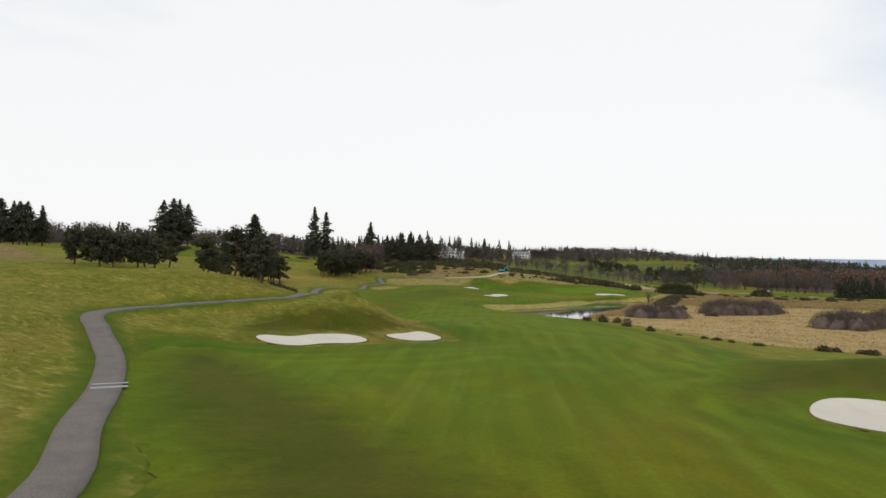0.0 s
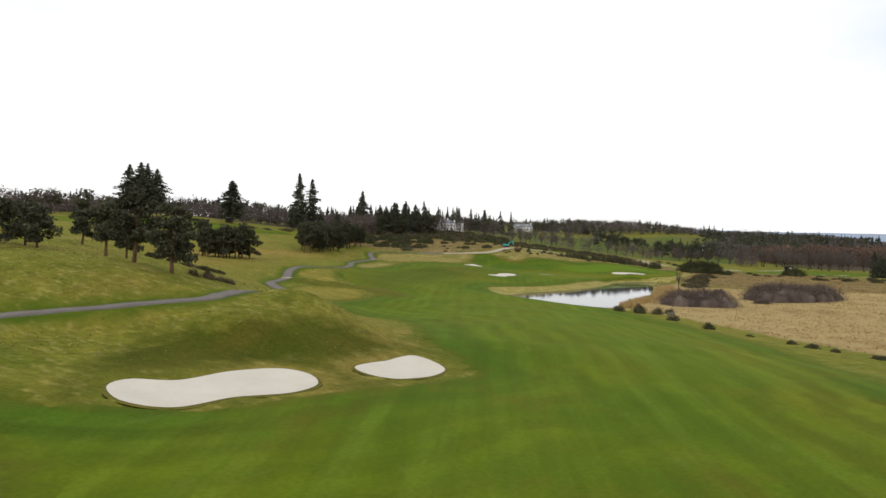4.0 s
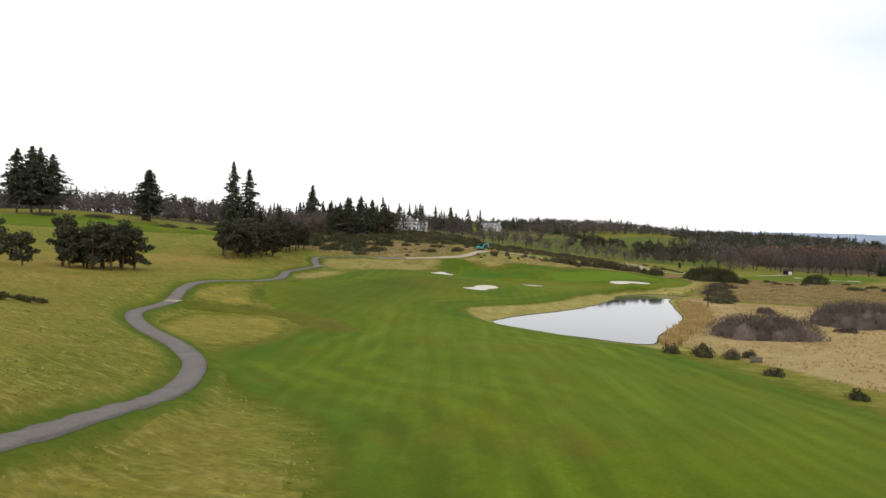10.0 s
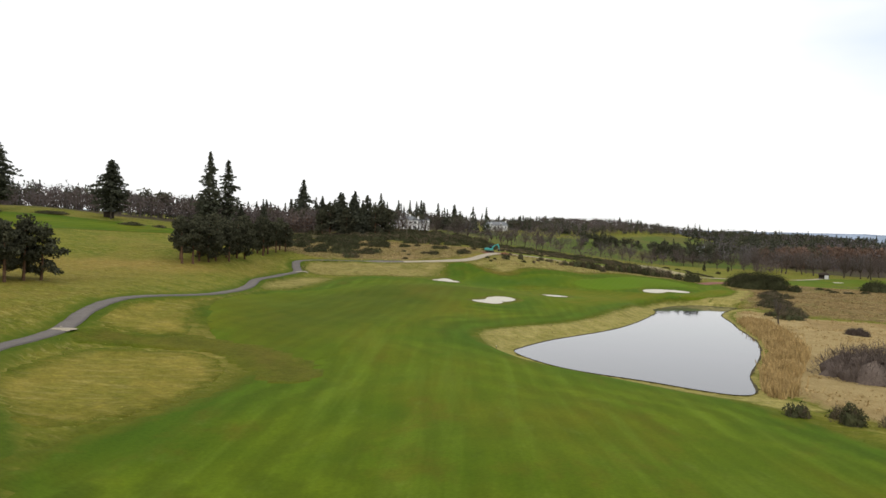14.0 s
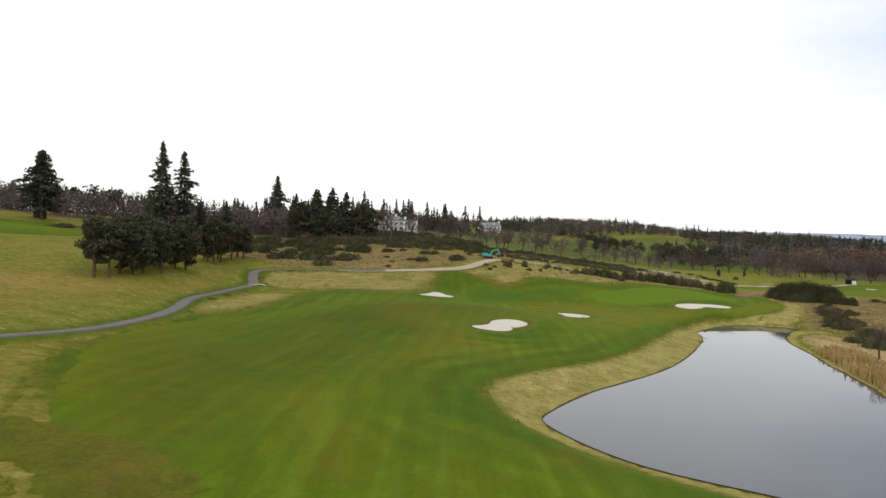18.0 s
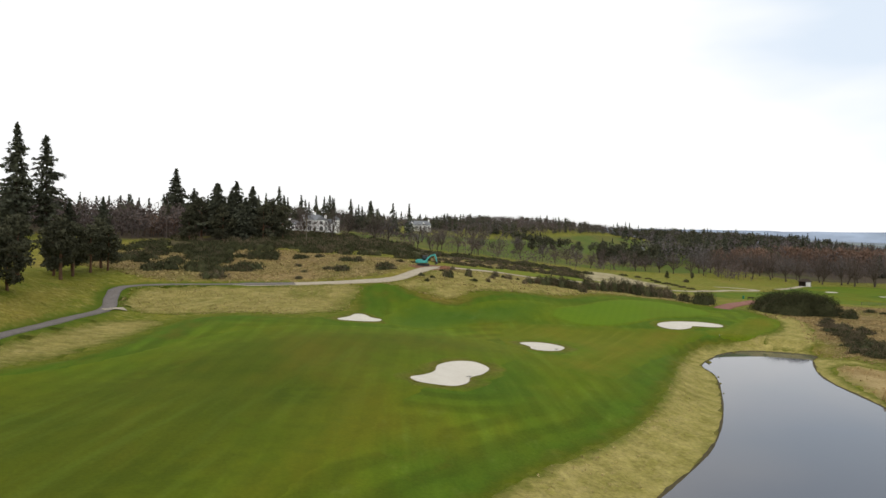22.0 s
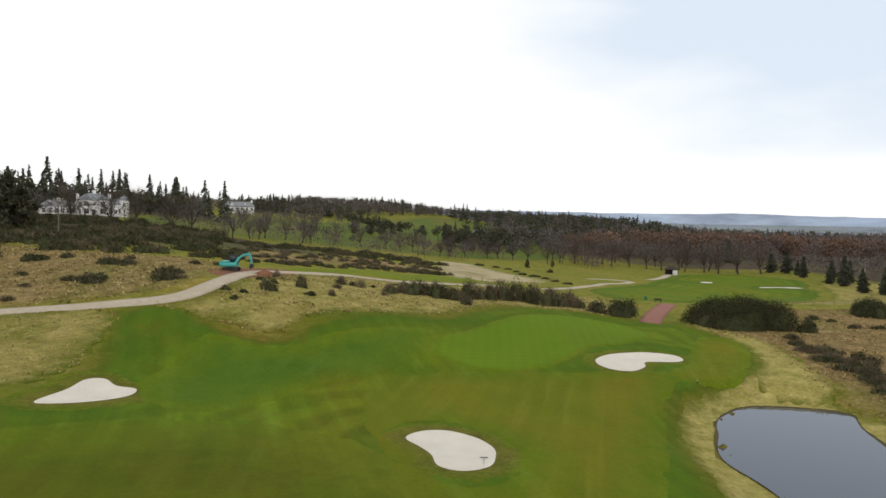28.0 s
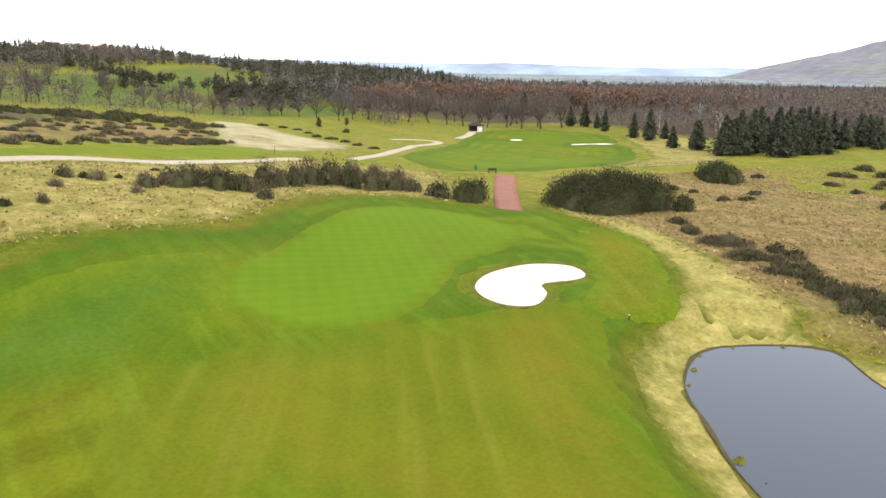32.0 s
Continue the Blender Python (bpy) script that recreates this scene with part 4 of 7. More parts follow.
VERGE_LINE = curve(CART[:CORNER + 2], closed=False, step=1.5)
way = np.gradient(VERGE_LINE, axis=0)
way /= np.linalg.norm(way, axis=1)[:, None]
VERGE_SIDE = np.stack([-way[:, 1], way[:, 0]], 1) * 3.3
drape("path_verge", np.concatenate([VERGE_LINE + VERGE_SIDE, (VERGE_LINE - VERGE_SIDE)[::-1]]), 0.07, VERGE, "strip of short dark green turf along the path", "grass verge", wild=0.3)
ribbon("cart_path", CART[:CORNER + 2], 2.2, 0.2, TARMAC, "winding grey asphalt buggy path with worn edges", "path", skirt=0.4)
ribbon("red_path", [(121.6, 358.2), (126, 362.6), (131, 367.3), (140, 375.8), (150.5, 385.3)], 3.5, 0.11, REDPATH, "red gravel path leaving the green", "path")
ribbon("second_path", [(140, 417), (152, 426), (166, 437), (180, 448.5), (192, 457), (203, 462), (210, 467.5), (211.5, 474), (206, 477.5), (199, 478)], 2.8, 0.12, PALEPATH, "pale path winding over the rough", "path")
ribbon("shelter_path", [(226, 476), (236, 482), (245, 489), (252, 495)], 3.2, 0.12, PALEPATH, "pale path leading to the far shelter", "path")
ribbon("gravel_path", CART[CORNER:], 2.8, 0.11, PALEPATH, "pale sandy gravel track climbing past the excavator", "path")


def sheet_z(x, y):
    """Height of the ground sheet itself, which is coarse far off."""
    i, j = np.clip(np.searchsorted(GX, x) - 1, 0, NX - 2), np.clip(np.searchsorted(GY, y) - 1, 0, NY - 2)
    u, v = (x - GX[i]) / (GX[i + 1] - GX[i]), (y - GY[j]) / (GY[j + 1] - GY[j])
    a, b, c, d = MZ[j, i], MZ[j, i + 1], MZ[j + 1, i + 1], MZ[j + 1, i]
    return np.where(u > v, a + (b - a) * u + (c - b) * v, a + (c - d) * u + (d - a) * v)


def bunker(key):
    line = SANDS[key]
    (x0, y0), (x1, y1) = line.min(0) - 0.5, line.max(0) + 0.5
    gx, gy = np.arange(x0, x1, 0.35), np.arange(y0, y1, 0.35)
    X, Y = np.meshgrid(gx, gy)
    S = inside(X.ravel(), Y.ravel(), line)
    S = np.where(np.abs(S) < 1e-4, 1e-4, S)
    far = line[0, 0] > 160
    Z = sheet_z(X.ravel(), Y.ravel()) + 0.16 if far else land(X.ravel(), Y.ravel()) + 0.10
    c = line.mean(0)
    base = ground_z(*c)
    root = new("bunker")
    root.location = (*c, base)
    P = np.stack([X.ravel() - c[0], Y.ravel() - c[1], Z - base], 1)
    w, verts, seen, faces = X.shape[1], [], {}, []

    def place(a, b):
        k = (min(a, b), max(a, b))
        if k not in seen:
            f = 0 if a == b else S[k[0]] / (S[k[0]] - S[k[1]])
            seen[k] = len(verts)
            verts.append(P[k[0]] + (P[k[1]] - P[k[0]]) * f)
        return seen[k]

    for j in range(X.shape[0] - 1):
        for i in range(w - 1):
            a = j * w + i
            for tri in ((a, a + 1, a + w + 1), (a, a + w + 1, a + w)):
                out = []
                for k in range(3):
                    p, q = tri[k], tri[(k + 1) % 3]
                    if S[p] > 0:
                        out.append(place(p, p))
                    if (S[p] > 0) != (S[q] > 0):
                        out.append(place(p, q))
                if len(out) > 2:
                    faces.append(out)
    mesh_object("sand", verts, faces, SAND, root, label="pale raked bunker sand")
    d = np.roll(line, -1, 0) - np.roll(line, 1, 0)
    d /= np.linalg.norm(d, axis=1)[:, None]
    n = np.stack([d[:, 1], -d[:, 0]], 1)
    if inside(*(line[:1] + n[:1] * 0.3).T, line)[0] > 0:
        n = -n
    rng = np.random.RandomState(len(line))
    lipv = []
    for off, up in ((-0.05, 0.02), (-0.03, 0.08), (0.05, 0.10), (0.13, 0.07), (0.26, 0.02)):
        j = np.convolve(rng.uniform(-0.10, 0.10, len(line) + 2), np.ones(3) / 3, "valid")
        q = line + n * (off + j)[:, None]
        z = (sheet_z(q[:, 0], q[:, 1]) + 0.05 if far else land(q[:, 0], q[:, 1])) + up
        lipv.append(np.column_stack([q - c, z - base]))
    m = len(line)
    lipf = [(k * m + a, k * m + (a + 1) % m, (k + 1) * m + (a + 1) % m, (k + 1) * m + a) for k in range(4) for a in range(m)]
    mesh_object("lip", np.concatenate(lipv), lipf, LIP, root, label="ragged brown turf lip")
    return tagged(root, f"{key}-shaped golf bunker filled with pale sand", "bunker", group="bunkers along the hole")


for key in BUNKERS:
    bunker(key)


# ---- plants ----
def fast_mesh(name, verts, faces, mats, index=None, smooth=False):
    """A mesh from arrays of places and of faces with equal numbers of corners."""
    me = bpy.data.meshes.new(name)
    n, k = faces.shape
    me.vertices.add(len(verts))
    me.vertices.foreach_set("co", np.asarray(verts, np.float32).ravel())
    me.loops.add(n * k)
    me.loops.foreach_set("vertex_index", np.asarray(faces, np.int32).ravel())
    me.polygons.add(n)
    me.polygons.foreach_set("loop_start", np.arange(0, n * k, k, dtype=np.int32))
    for m in mats if isinstance(mats, (list, tuple)) else [mats]:
        me.materials.append(m)
    if index is not None:
        me.polygons.foreach_set("material_index", np.asarray(index, np.int32))
    if smooth:
        me.polygons.foreach_set("use_smooth", np.ones(n, bool))
    me.update(calc_edges=True)
    me.validate()
    return me


def leaves(centre, size, rng, flat=0.0, long=1.0, along=None, wide=0.5, corners=4):
    """A leaf or needle spray of three or four corners at each place, turned at random; along: directions that the sprays follow."""
    n = len(centre)
    a = rng.normal(size=(n, 3)) if along is None else along + rng.normal(size=(n, 3)) * 0.25
    a /= np.linalg.norm(a, axis=1)[:, None] + 1e-9
    b = rng.normal(size=(n, 3))
    b[:, 2] *= 1 - flat
    b -= a * (a * b).sum(1)[:, None]
    b /= np.linalg.norm(b, axis=1)[:, None] + 1e-9
    s = (np.asarray(size) * rng.uniform(0.6, 1.4, n))[:, None]
    if corners == 3:
        v = np.stack([centre - a * s * long + b * s * wide, centre + a * s * long, centre - a * s * long - b * s * wide], 1)
    else:
        v = np.stack([centre - a * s * long, centre + b * s * wide, centre + a * s * long, centre - b * s * wide], 1)
    return v.reshape(-1, 3), np.arange(n * corners).reshape(-1, corners)


def halved(piece):
    """The same piece with its four-cornered faces cut into triangles."""
    v, f = piece
    return v, np.concatenate([f[:, [0, 1, 2]], f[:, [0, 2, 3]]])


def tube(points, radii, sides=6):
    """A tapering limb along the points."""
    p = np.array(points, float)
    t = np.gradient(p, axis=0)
    t /= np.linalg.norm(t, axis=1)[:, None] + 1e-9
    ref = np.where(np.abs(t[:, 2:3]) > 0.9, np.array([[1.0, 0, 0]]), np.array([[0, 0, 1.0]]))
    u = np.cross(t, ref)
    u /= np.linalg.norm(u, axis=1)[:, None] + 1e-9
    w = np.cross(t, u)
    ang = np.arange(sides) * 2 * math.pi / sides
    v = p[:, None] + (u[:, None] * np.cos(ang)[None, :, None] + w[:, None] * np.sin(ang)[None, :, None]) * np.array(radii)[:, None, None]
    f = [(k * sides + a, k * sides + (a + 1) % sides, (k + 1) * sides + (a + 1) % sides, (k + 1) * sides + a) for k in range(len(p) - 1) for a in range(sides)]
    return v.reshape(-1, 3), np.array(f)


def joined(pieces):
    verts, faces, n = [], [], 0
    for v, f in pieces:
        verts.append(v)
        faces.append(f + n)
        n += len(v)
    return np.concatenate(verts), np.concatenate(faces)


def plant(name, parts, label, category, group=""):
    """A thing of its own: an Empty at the foot with a mesh for each part."""
    root = new(name)
    for part_name, (v, f), mat in parts:
        ob = new(part_name, fast_mesh(part_name, v, f, mat, smooth=part_name in ("trunk", "branchwork")))
        ob.parent = root
    return tagged(root, label, category, group)


def bent(rng, base, top, n=6, sway=0.1):
    base, top = np.array(base, float), np.array(top, float)
    f = np.linspace(0, 1, n)[:, None]
    p = base + (top - base) * f
    return p + np.sin(f * math.pi) * rng.normal(size=3) * sway


def pine(seed, h, r, count=1500, leaf=0.34, bare=0.30):
    """Scots pine: a bent trunk, forking limbs and a crown of needle clumps with gaps."""
    rng = np.random.RandomState(seed)
    trunk = bent(rng, (0, 0, -0.3), (rng.normal() * 0.25, rng.normal() * 0.25, h * 0.9), 8, h * 0.03)
    wood = [tube(trunk, np.linspace(0.035 * h * 0.75, 0.03, 8) + 0.02)]
    limbs, clumps = [], []
    for k in range(13):
        f = bare + (0.95 - bare) * (k + rng.uniform(0, 1)) / 13
        i = f * 7
        at = trunk[int(i)] + (trunk[min(int(i) + 1, 7)] - trunk[int(i)]) * (i % 1)
        a = k * 2.4 + rng.uniform(-0.5, 0.5)
        reach = r * (1.0 - 0.55 * max(0, (f - 0.55) / 0.45)) * rng.uniform(0.6, 1.1) * (0.75 if f < bare + 0.12 else 1)
        end = at + np.array([math.cos(a) * reach, math.sin(a) * reach, reach * rng.uniform(-0.05, 0.45)])
        limbs.append(tube(bent(rng, at, end, 5, 0.15), np.linspace(0.012 * h * 0.6, 0.02, 5), 5))
        for g in (0.5, 0.8, 1.0):
            clumps.append((at + (end - at) * g + rng.normal(size=3) * 0.2, r * rng.uniform(0.26, 0.44)))
    clumps.append((trunk[-1], r * 0.45))
    per = count // len(clumps)
    pts = []
    for c, q in clumps:
        d = rng.normal(size=(per, 3))
        d /= np.linalg.norm(d, axis=1)[:, None]
        pts.append(c + d * (q * rng.uniform(0.35, 1.0, per) ** 0.6)[:, None] * np.array([1, 1, 0.62]))
    crown = leaves(np.concatenate(pts), leaf * 1.12, rng, long=0.9, corners=3, wide=0.55)
    return [("trunk", joined(wood), PINE_BARK), ("branchwork", joined(limbs), PINE_BARK), ("crown", crown, PINE)]


def spruce(seed, h, r, open_=0.0, low=0.10, steps=26, leaf=0.5, mat=None, belly=0.3):
    """A tall conifer with tiers of drooping boughs; open_: how many of them are missing; belly: the height of its widest tier."""
    rng = np.random.RandomState(seed)
    trunk = bent(rng, (0, 0, -0.4), (rng.normal() * 0.2, rng.normal() * 0.2, h), 8, 0.15)
    pts, way, size, limbs = [], [], [], []
    count = int(steps * 6 * (1 - open_))
    for k in range(count):
        f = low + (0.985 - low) * (k + rng.uniform(-2, 2)) / count
        f = min(max(f, low), 0.985)
        shape = min(1.0, 0.6 + 0.4 * (f - low) / max(belly - low, 0.01)) if f < belly else ((1 - f) / (1 - belly)) ** 0.85
        a = k * 2.4 + rng.uniform(-0.5, 0.5)
        lobe = 1 + 0.22 * math.sin(f * 19 + a * 2 + seed) + 0.14 * math.sin(f * 43 + seed)
        reach = r * shape * lobe * rng.uniform(0.5, 1.05) + 0.25
        n = max(8, int(reach * 8))
        g = rng.uniform(0.1, 1, n) ** 0.8
        side = rng.normal(size=n) * 0.17 * reach * (1.15 - g)
        z = f * h + reach * (0.16 * g - 0.42 * g ** 2 + 0.18 * g ** 4) + rng.normal(size=n) * 0.2
        ca, sa = math.cos(a), math.sin(a)
        pts.append(np.stack([ca * reach * g - sa * side, sa * reach * g + ca * side, z], 1))
        way.append(np.tile([ca, sa, -0.25], (n, 1)) + rng.normal(size=(n, 3)) * 0.35)
        size.append(np.full(n, leaf * 0.62) * (1.25 - 0.5 * g))
        if k % 3 == 0 and reach > 1.5:
            limbs.append(tube([(0, 0, f * h), (ca * reach * 0.8, sa * reach * 0.8, f * h - 0.1 * reach)], [0.06, 0.02], 3))
    crown = leaves(np.concatenate(pts), np.concatenate(size), rng, flat=0.6, long=1.0, along=np.concatenate(way), corners=3, wide=0.5)
    return [("trunk", joined([tube(trunk, np.linspace(0.017 * h, 0.03, 8), 7)] + limbs), BARK), ("crown", crown, mat or SPRUCE)]


def bare_tree(seed, h, r, twigs=420, mat=None, stem=0.28):
    """A leafless tree: a trunk, boughs that spread and fork into a rounded head, and a haze of fine twigs."""
    rng = np.random.RandomState(seed)
    top = np.array([rng.normal() * 0.2, rng.normal() * 0.2, h * stem])
    wood, ends = [tube(bent(rng, (0, 0, -0.3), top, 4, 0.1), np.linspace(0.026 * h, 0.016 * h, 4), 6)], []
    for k in range(9):
        a = k * 2.4 + rng.uniform(-0.3, 0.3)
        el = radians((82, 66, 50, 36, 60, 24, 44, 30, 56)[k] + rng.uniform(-8, 8))
        far = rng.uniform(0.62, 0.80)
        end = top + np.array([math.cos(a) * math.cos(el) * r, math.sin(a) * math.cos(el) * r, math.sin(el) * h * (1 - stem)]) * far
        wood.append(tube(bent(rng, top, end, 5, 0.2), np.linspace(0.011 * h, 0.0035 * h, 5), 4))
        for j in range(6):
            f = rng.uniform(0.3, 1.0)
            s = top + (end - top) * f
            out = (s - top) / (np.linalg.norm(s - top) + 1e-6) + rng.normal(size=3) * 0.55 + np.array([0, 0, 0.2])
            e = s + out / np.linalg.norm(out) * r * rng.uniform(0.22, 0.42)
            wood.append(tube(bent(rng, s, e, 3, 0.12), np.linspace(0.004 * h, 0.0012 * h, 3), 3))
            ends.append((s, e))
    at, way = [], []
    for k in range(twigs):
        s, e = ends[k % len(ends)]
        at.append(s + (e - s) * rng.uniform(0.15, 1.1) + rng.normal(size=3) * 0.10 * r)
        way.append((e - s) / np.linalg.norm(e - s) + rng.normal(size=3) * 0.7)
    crown = leaves(np.array(at), 0.055 * h, rng, long=1.0, along=np.array(way), wide=0.035, corners=3)
    return [("trunk", joined(wood), BARK), ("twig_crown", crown, mat or TWIG)]


def scrub(seed, rx, ry, h, count, leaf, twiggy=0.0):
    """A rounded bush of small sprays over dense lumps; twiggy: bare twigs that point outwards and up, thin (1) or over a dense heart (0.5)."""
    rng = np.random.RandomState(seed)
    lumps = [(rng.uniform(-0.6, 0.6) * rx, rng.uniform(-0.6, 0.6) * ry, rng.uniform(0.4, 0.62)) for _ in range(max(4, int(rx * ry * 0.9)))] + [(0, 0, 0.7)]
    per, pts, outs, cores = max(count // len(lumps), 8), [], [], []
    for x, y, q in lumps:
        d = rng.normal(size=(per, 3))
        d[:, 2] = np.abs(d[:, 2])
        d /= np.linalg.norm(d, axis=1)[:, None]
        top = h * rng.uniform(0.65, 1.0) * (1 - 0.35 * math.hypot(x / rx, y / ry))
        rad = rng.uniform(0.62, 1.0, per)[:, None] ** 0.5
        span = np.array([q * rx * 0.75 + 0.2, q * ry * 0.75 + 0.2, top])
        pts.append(np.array([x, y, -0.1]) + d * rad * span)
        outs.append(d)
        if twiggy < 1:
            up, round_ = np.meshgrid(np.linspace(0, 1.45, 4), np.arange(7) * 2 * math.pi / 7, indexing="ij")
            v = np.stack([np.cos(up) * np.cos(round_), np.cos(up) * np.sin(round_), np.sin(up)], -1) * rng.uniform(0.5, 0.72, (4, 7, 1)) * span + np.array([x, y, -0.1])
            cores.append(halved((v.reshape(-1, 3), np.array([(j * 7 + i, j * 7 + (i + 1) % 7, j * 7 + 7 + (i + 1) % 7, j * 7 + 7 + i) for j in range(3) for i in range(7)]))))
    pts, outs = np.concatenate(pts), np.concatenate(outs)
    if twiggy:
        sprays = leaves(pts, leaf, rng, long=1.9, along=outs * 0.7 + np.array([0, 0, 0.6]) + rng.normal(size=outs.shape) * 0.3, wide=0.16, corners=3)
    else:
        sprays = leaves(pts, leaf, rng, long=0.95, along=outs * 0.5 + np.array([0, 0, 0.5]) + rng.normal(size=outs.shape) * 0.7, wide=0.42, corners=3)
    return joined([sprays] + cores)


def put(ob, x, y, turn=0.0, size=1.0, sink=0.0):
    """Moves a thing to the place x, y on the ground."""
    ob.matrix_basis = pose(x, y, ground_z(x, y) - sink, 0, 0, turn) @ Matrix.Scale(size, 4)
    return ob


def copy_at(ob, x, y, turn=0.0, size=1.0, sink=0.0):
    c = copy_thing(ob, pose(x, y, ground_z(x, y) - sink, 0, 0, turn))
    c.scale = (size,) * 3
    return c

# ---- plants, place by place ----
rnd = random.Random(7)
PINES = [plant("scots_pine", pine(11 + k, h, r, n, q, b), "dark green Scots pine with a bare reddish trunk", "tree", "Scots pines on the slope") for k, (h, r, n, q, b) in enumerate(
    [(7.6, 2.4, 3800, 0.20, 0.22), (8.4, 2.6, 3800, 0.20, 0.27), (5.4, 2.1, 2600, 0.19, 0.20), (10.0, 2.5, 2800, 0.25, 0.28), (11.0, 2.7, 2800, 0.25, 0.32), (9.5, 3.0, 2800, 0.25, 0.16)])]
put(PINES[0], -18.0, 114.2, 0, 0.92)
put(PINES[1], -22.3, 116.3, 40, 0.92)
put(PINES[2], -38, 121.5)
put(PINES[3], -46, 247)
put(PINES[4], -25, 306)
put(PINES[5], -20.5, 313)
for x, y, k, s in [(-39, 133.5, 2, 1.0), (-44.4, 161, 0, 0.95), (-48.5, 124, 2, 1.05), (-43, 119.5, 2, 1.1), (-40.5, 118, 2, 0.95), (-46, 131, 2, 1.0), (-41.5, 136, 2, 1.05), (-30.5, 132, 1, 0.85), (-34, 150, 0, 0.9), (-46.1, 218.7, 0, 0.98), (-47.5, 233, 2, 1.1)]:
    copy_at(PINES[k], x, y, rnd.uniform(0, 360), s)
for x, y in [(-44, 245), (-42, 248.5), (-43.5, 251), (-40.5, 246), (-39.5, 250.5), (-37.5, 248), (-36.5, 252), (-41, 254), (-46.5, 252), (-38, 256), (-34.8, 254)]:
    copy_at(PINES[3 + rnd.randrange(3)], x, y, rnd.uniform(0, 360), rnd.uniform(0.82, 1.0))
for x, y in [(-23, 307.5), (-22.5, 312), (-19.5, 316), (-20.5, 320), (-17, 320), (-18.5, 325.5), (-16.5, 329), (-14.8, 331.5), (-21, 328), (-24, 318), (-26.5, 311), (-23.5, 324),
             (-12.4, 352), (-11.8, 358), (-14.5, 356), (-10, 364), (-7.5, 367), (-13.5, 365), (-9.5, 371), (-16.5, 363), (-18, 347), (-16, 341)]:
    copy_at(PINES[3 + rnd.randrange(3)], x, y, rnd.uniform(0, 360), rnd.uniform(0.85, 1.08))

FIRS = [plant("tall_conifer", spruce(31 + k, h, r * (1.35 if k < 2 else 1.6), o, low, st, 0.95, None, b), "tall dark conifer with open drooping boughs", "tree", "tall conifers on the ridge") for k, (h, r, o, low, st, b) in enumerate(
    [(29.0, 4.8, 0.12, 0.08, 32, 0.26), (27.4, 4.2, 0.25, 0.10, 28, 0.38), (20.4, 5.0, 0.10, 0.16, 26, 0.48), (24.8, 4.8, 0.2, 0.16, 26, 0.45), (24.5, 4.6, 0.15, 0.10, 28, 0.3)])]
put(FIRS[0], -40.2, 425.7)
put(FIRS[1], -34.1, 428.8)
put(FIRS[2], -69.3, 405.2)
put(FIRS[3], -106.8, 390.6)
put(FIRS[4], -11.6, 528.7)
for x, y, k, s in [(-111, 388, 3, 0.95), (-103.5, 389, 3, 0.99), (-100, 391.5, 3, 0.9), (-108, 393, 2, 0.95), (-44, 431, 4, 0.5), (-30, 436, 4, 0.45), (-22, 440, 4, 0.5), (0, 470, 4, 0.64), (-162, 344, 4, 0.8), (-157, 346, 3, 0.8), (-152, 349, 4, 0.74), (-166, 341, 2, 1.0), (-158, 341, 2, 0.95)]:
    copy_at(FIRS[k], x, y, rnd.uniform(0, 360), s)
CLUMP = [plant("dark_spruce", spruce(51 + k, h, 5.0, 0.25, 0.06, 22, 1.0, None, 0.35), "dense dark green spruce beside the house grounds", "tree", "spruces near the house") for k, h in enumerate((17.0, 15.0))]
put(CLUMP[0], 9, 447)
put(CLUMP[1], 13, 442)
for x, y, k, s in [(8, 455, 0, 1.02), (17, 437, 1, 0.85), (19, 444, 0, 0.95), (14, 452, 0, 1.05)]:
    copy_at(CLUMP[k], x, y, rnd.uniform(0, 360), s)
for x, y, k, s in [(4, 450, 4, 1.25), (22, 438, 5, 1.3), (25, 446, 4, 1.2), (11, 438, 5, 1.2), (1, 444, 3, 1.1), (28, 440, 3, 1.15)]:
    copy_at(PINES[k], x, y, rnd.uniform(0, 360), s)

# leafless trees: the one on the shore, the avenue beyond the green
put(plant("bare_birch", bare_tree(61, 7.6, 2.6, 150, GREYTWIG, 0.3), "small leafless tree on the pond shore", "tree"), 95.5, 272)
BARE = [plant("bare_tree", bare_tree(62 + k, 10.5, 5.0, 850, TWIG if k else GREYTWIG, 0.16), "leafless grey-brown broadleaf tree", "tree", "leafless trees along the far fairway") for k in range(3)]
spots = [(79, 488), (86, 497), (90, 503), (95, 516), (104, 525), (111, 527), (117, 537), (132, 555), (149, 570), (166, 584), (172, 581), (183, 592), (183, 579), (189, 575), (198, 582), (207, 584), (222, 588), (229, 590), (234, 584), (239, 578), (241, 564), (251, 568), (258, 566),
         (270, 572), (272, 562), (266, 548), (273, 543), (271, 529), (272, 520), (277, 511), (283, 506), (283, 498), (290, 494), (262, 590), (276, 600), (284, 556), (286, 540), (288, 526), (292, 512), (299, 503), (304, 494), (298, 535), (288, 572), (303, 518),
         (60, 470), (66, 478), (45, 470), (36, 484), (28, 476), (20, 470), (52, 486), (96, 560), (112, 585), (150, 640), (176, 655), (212, 650), (232, 622)]
for k, (x, y) in enumerate(spots):
    if k < 3:
        put(BARE[k], x, y)
    else:
        copy_at(BARE[k % 3], x, y, rnd.uniform(0, 360), rnd.uniform(0.85, 1.12) * (1.65 if x > 255 else 1.2))
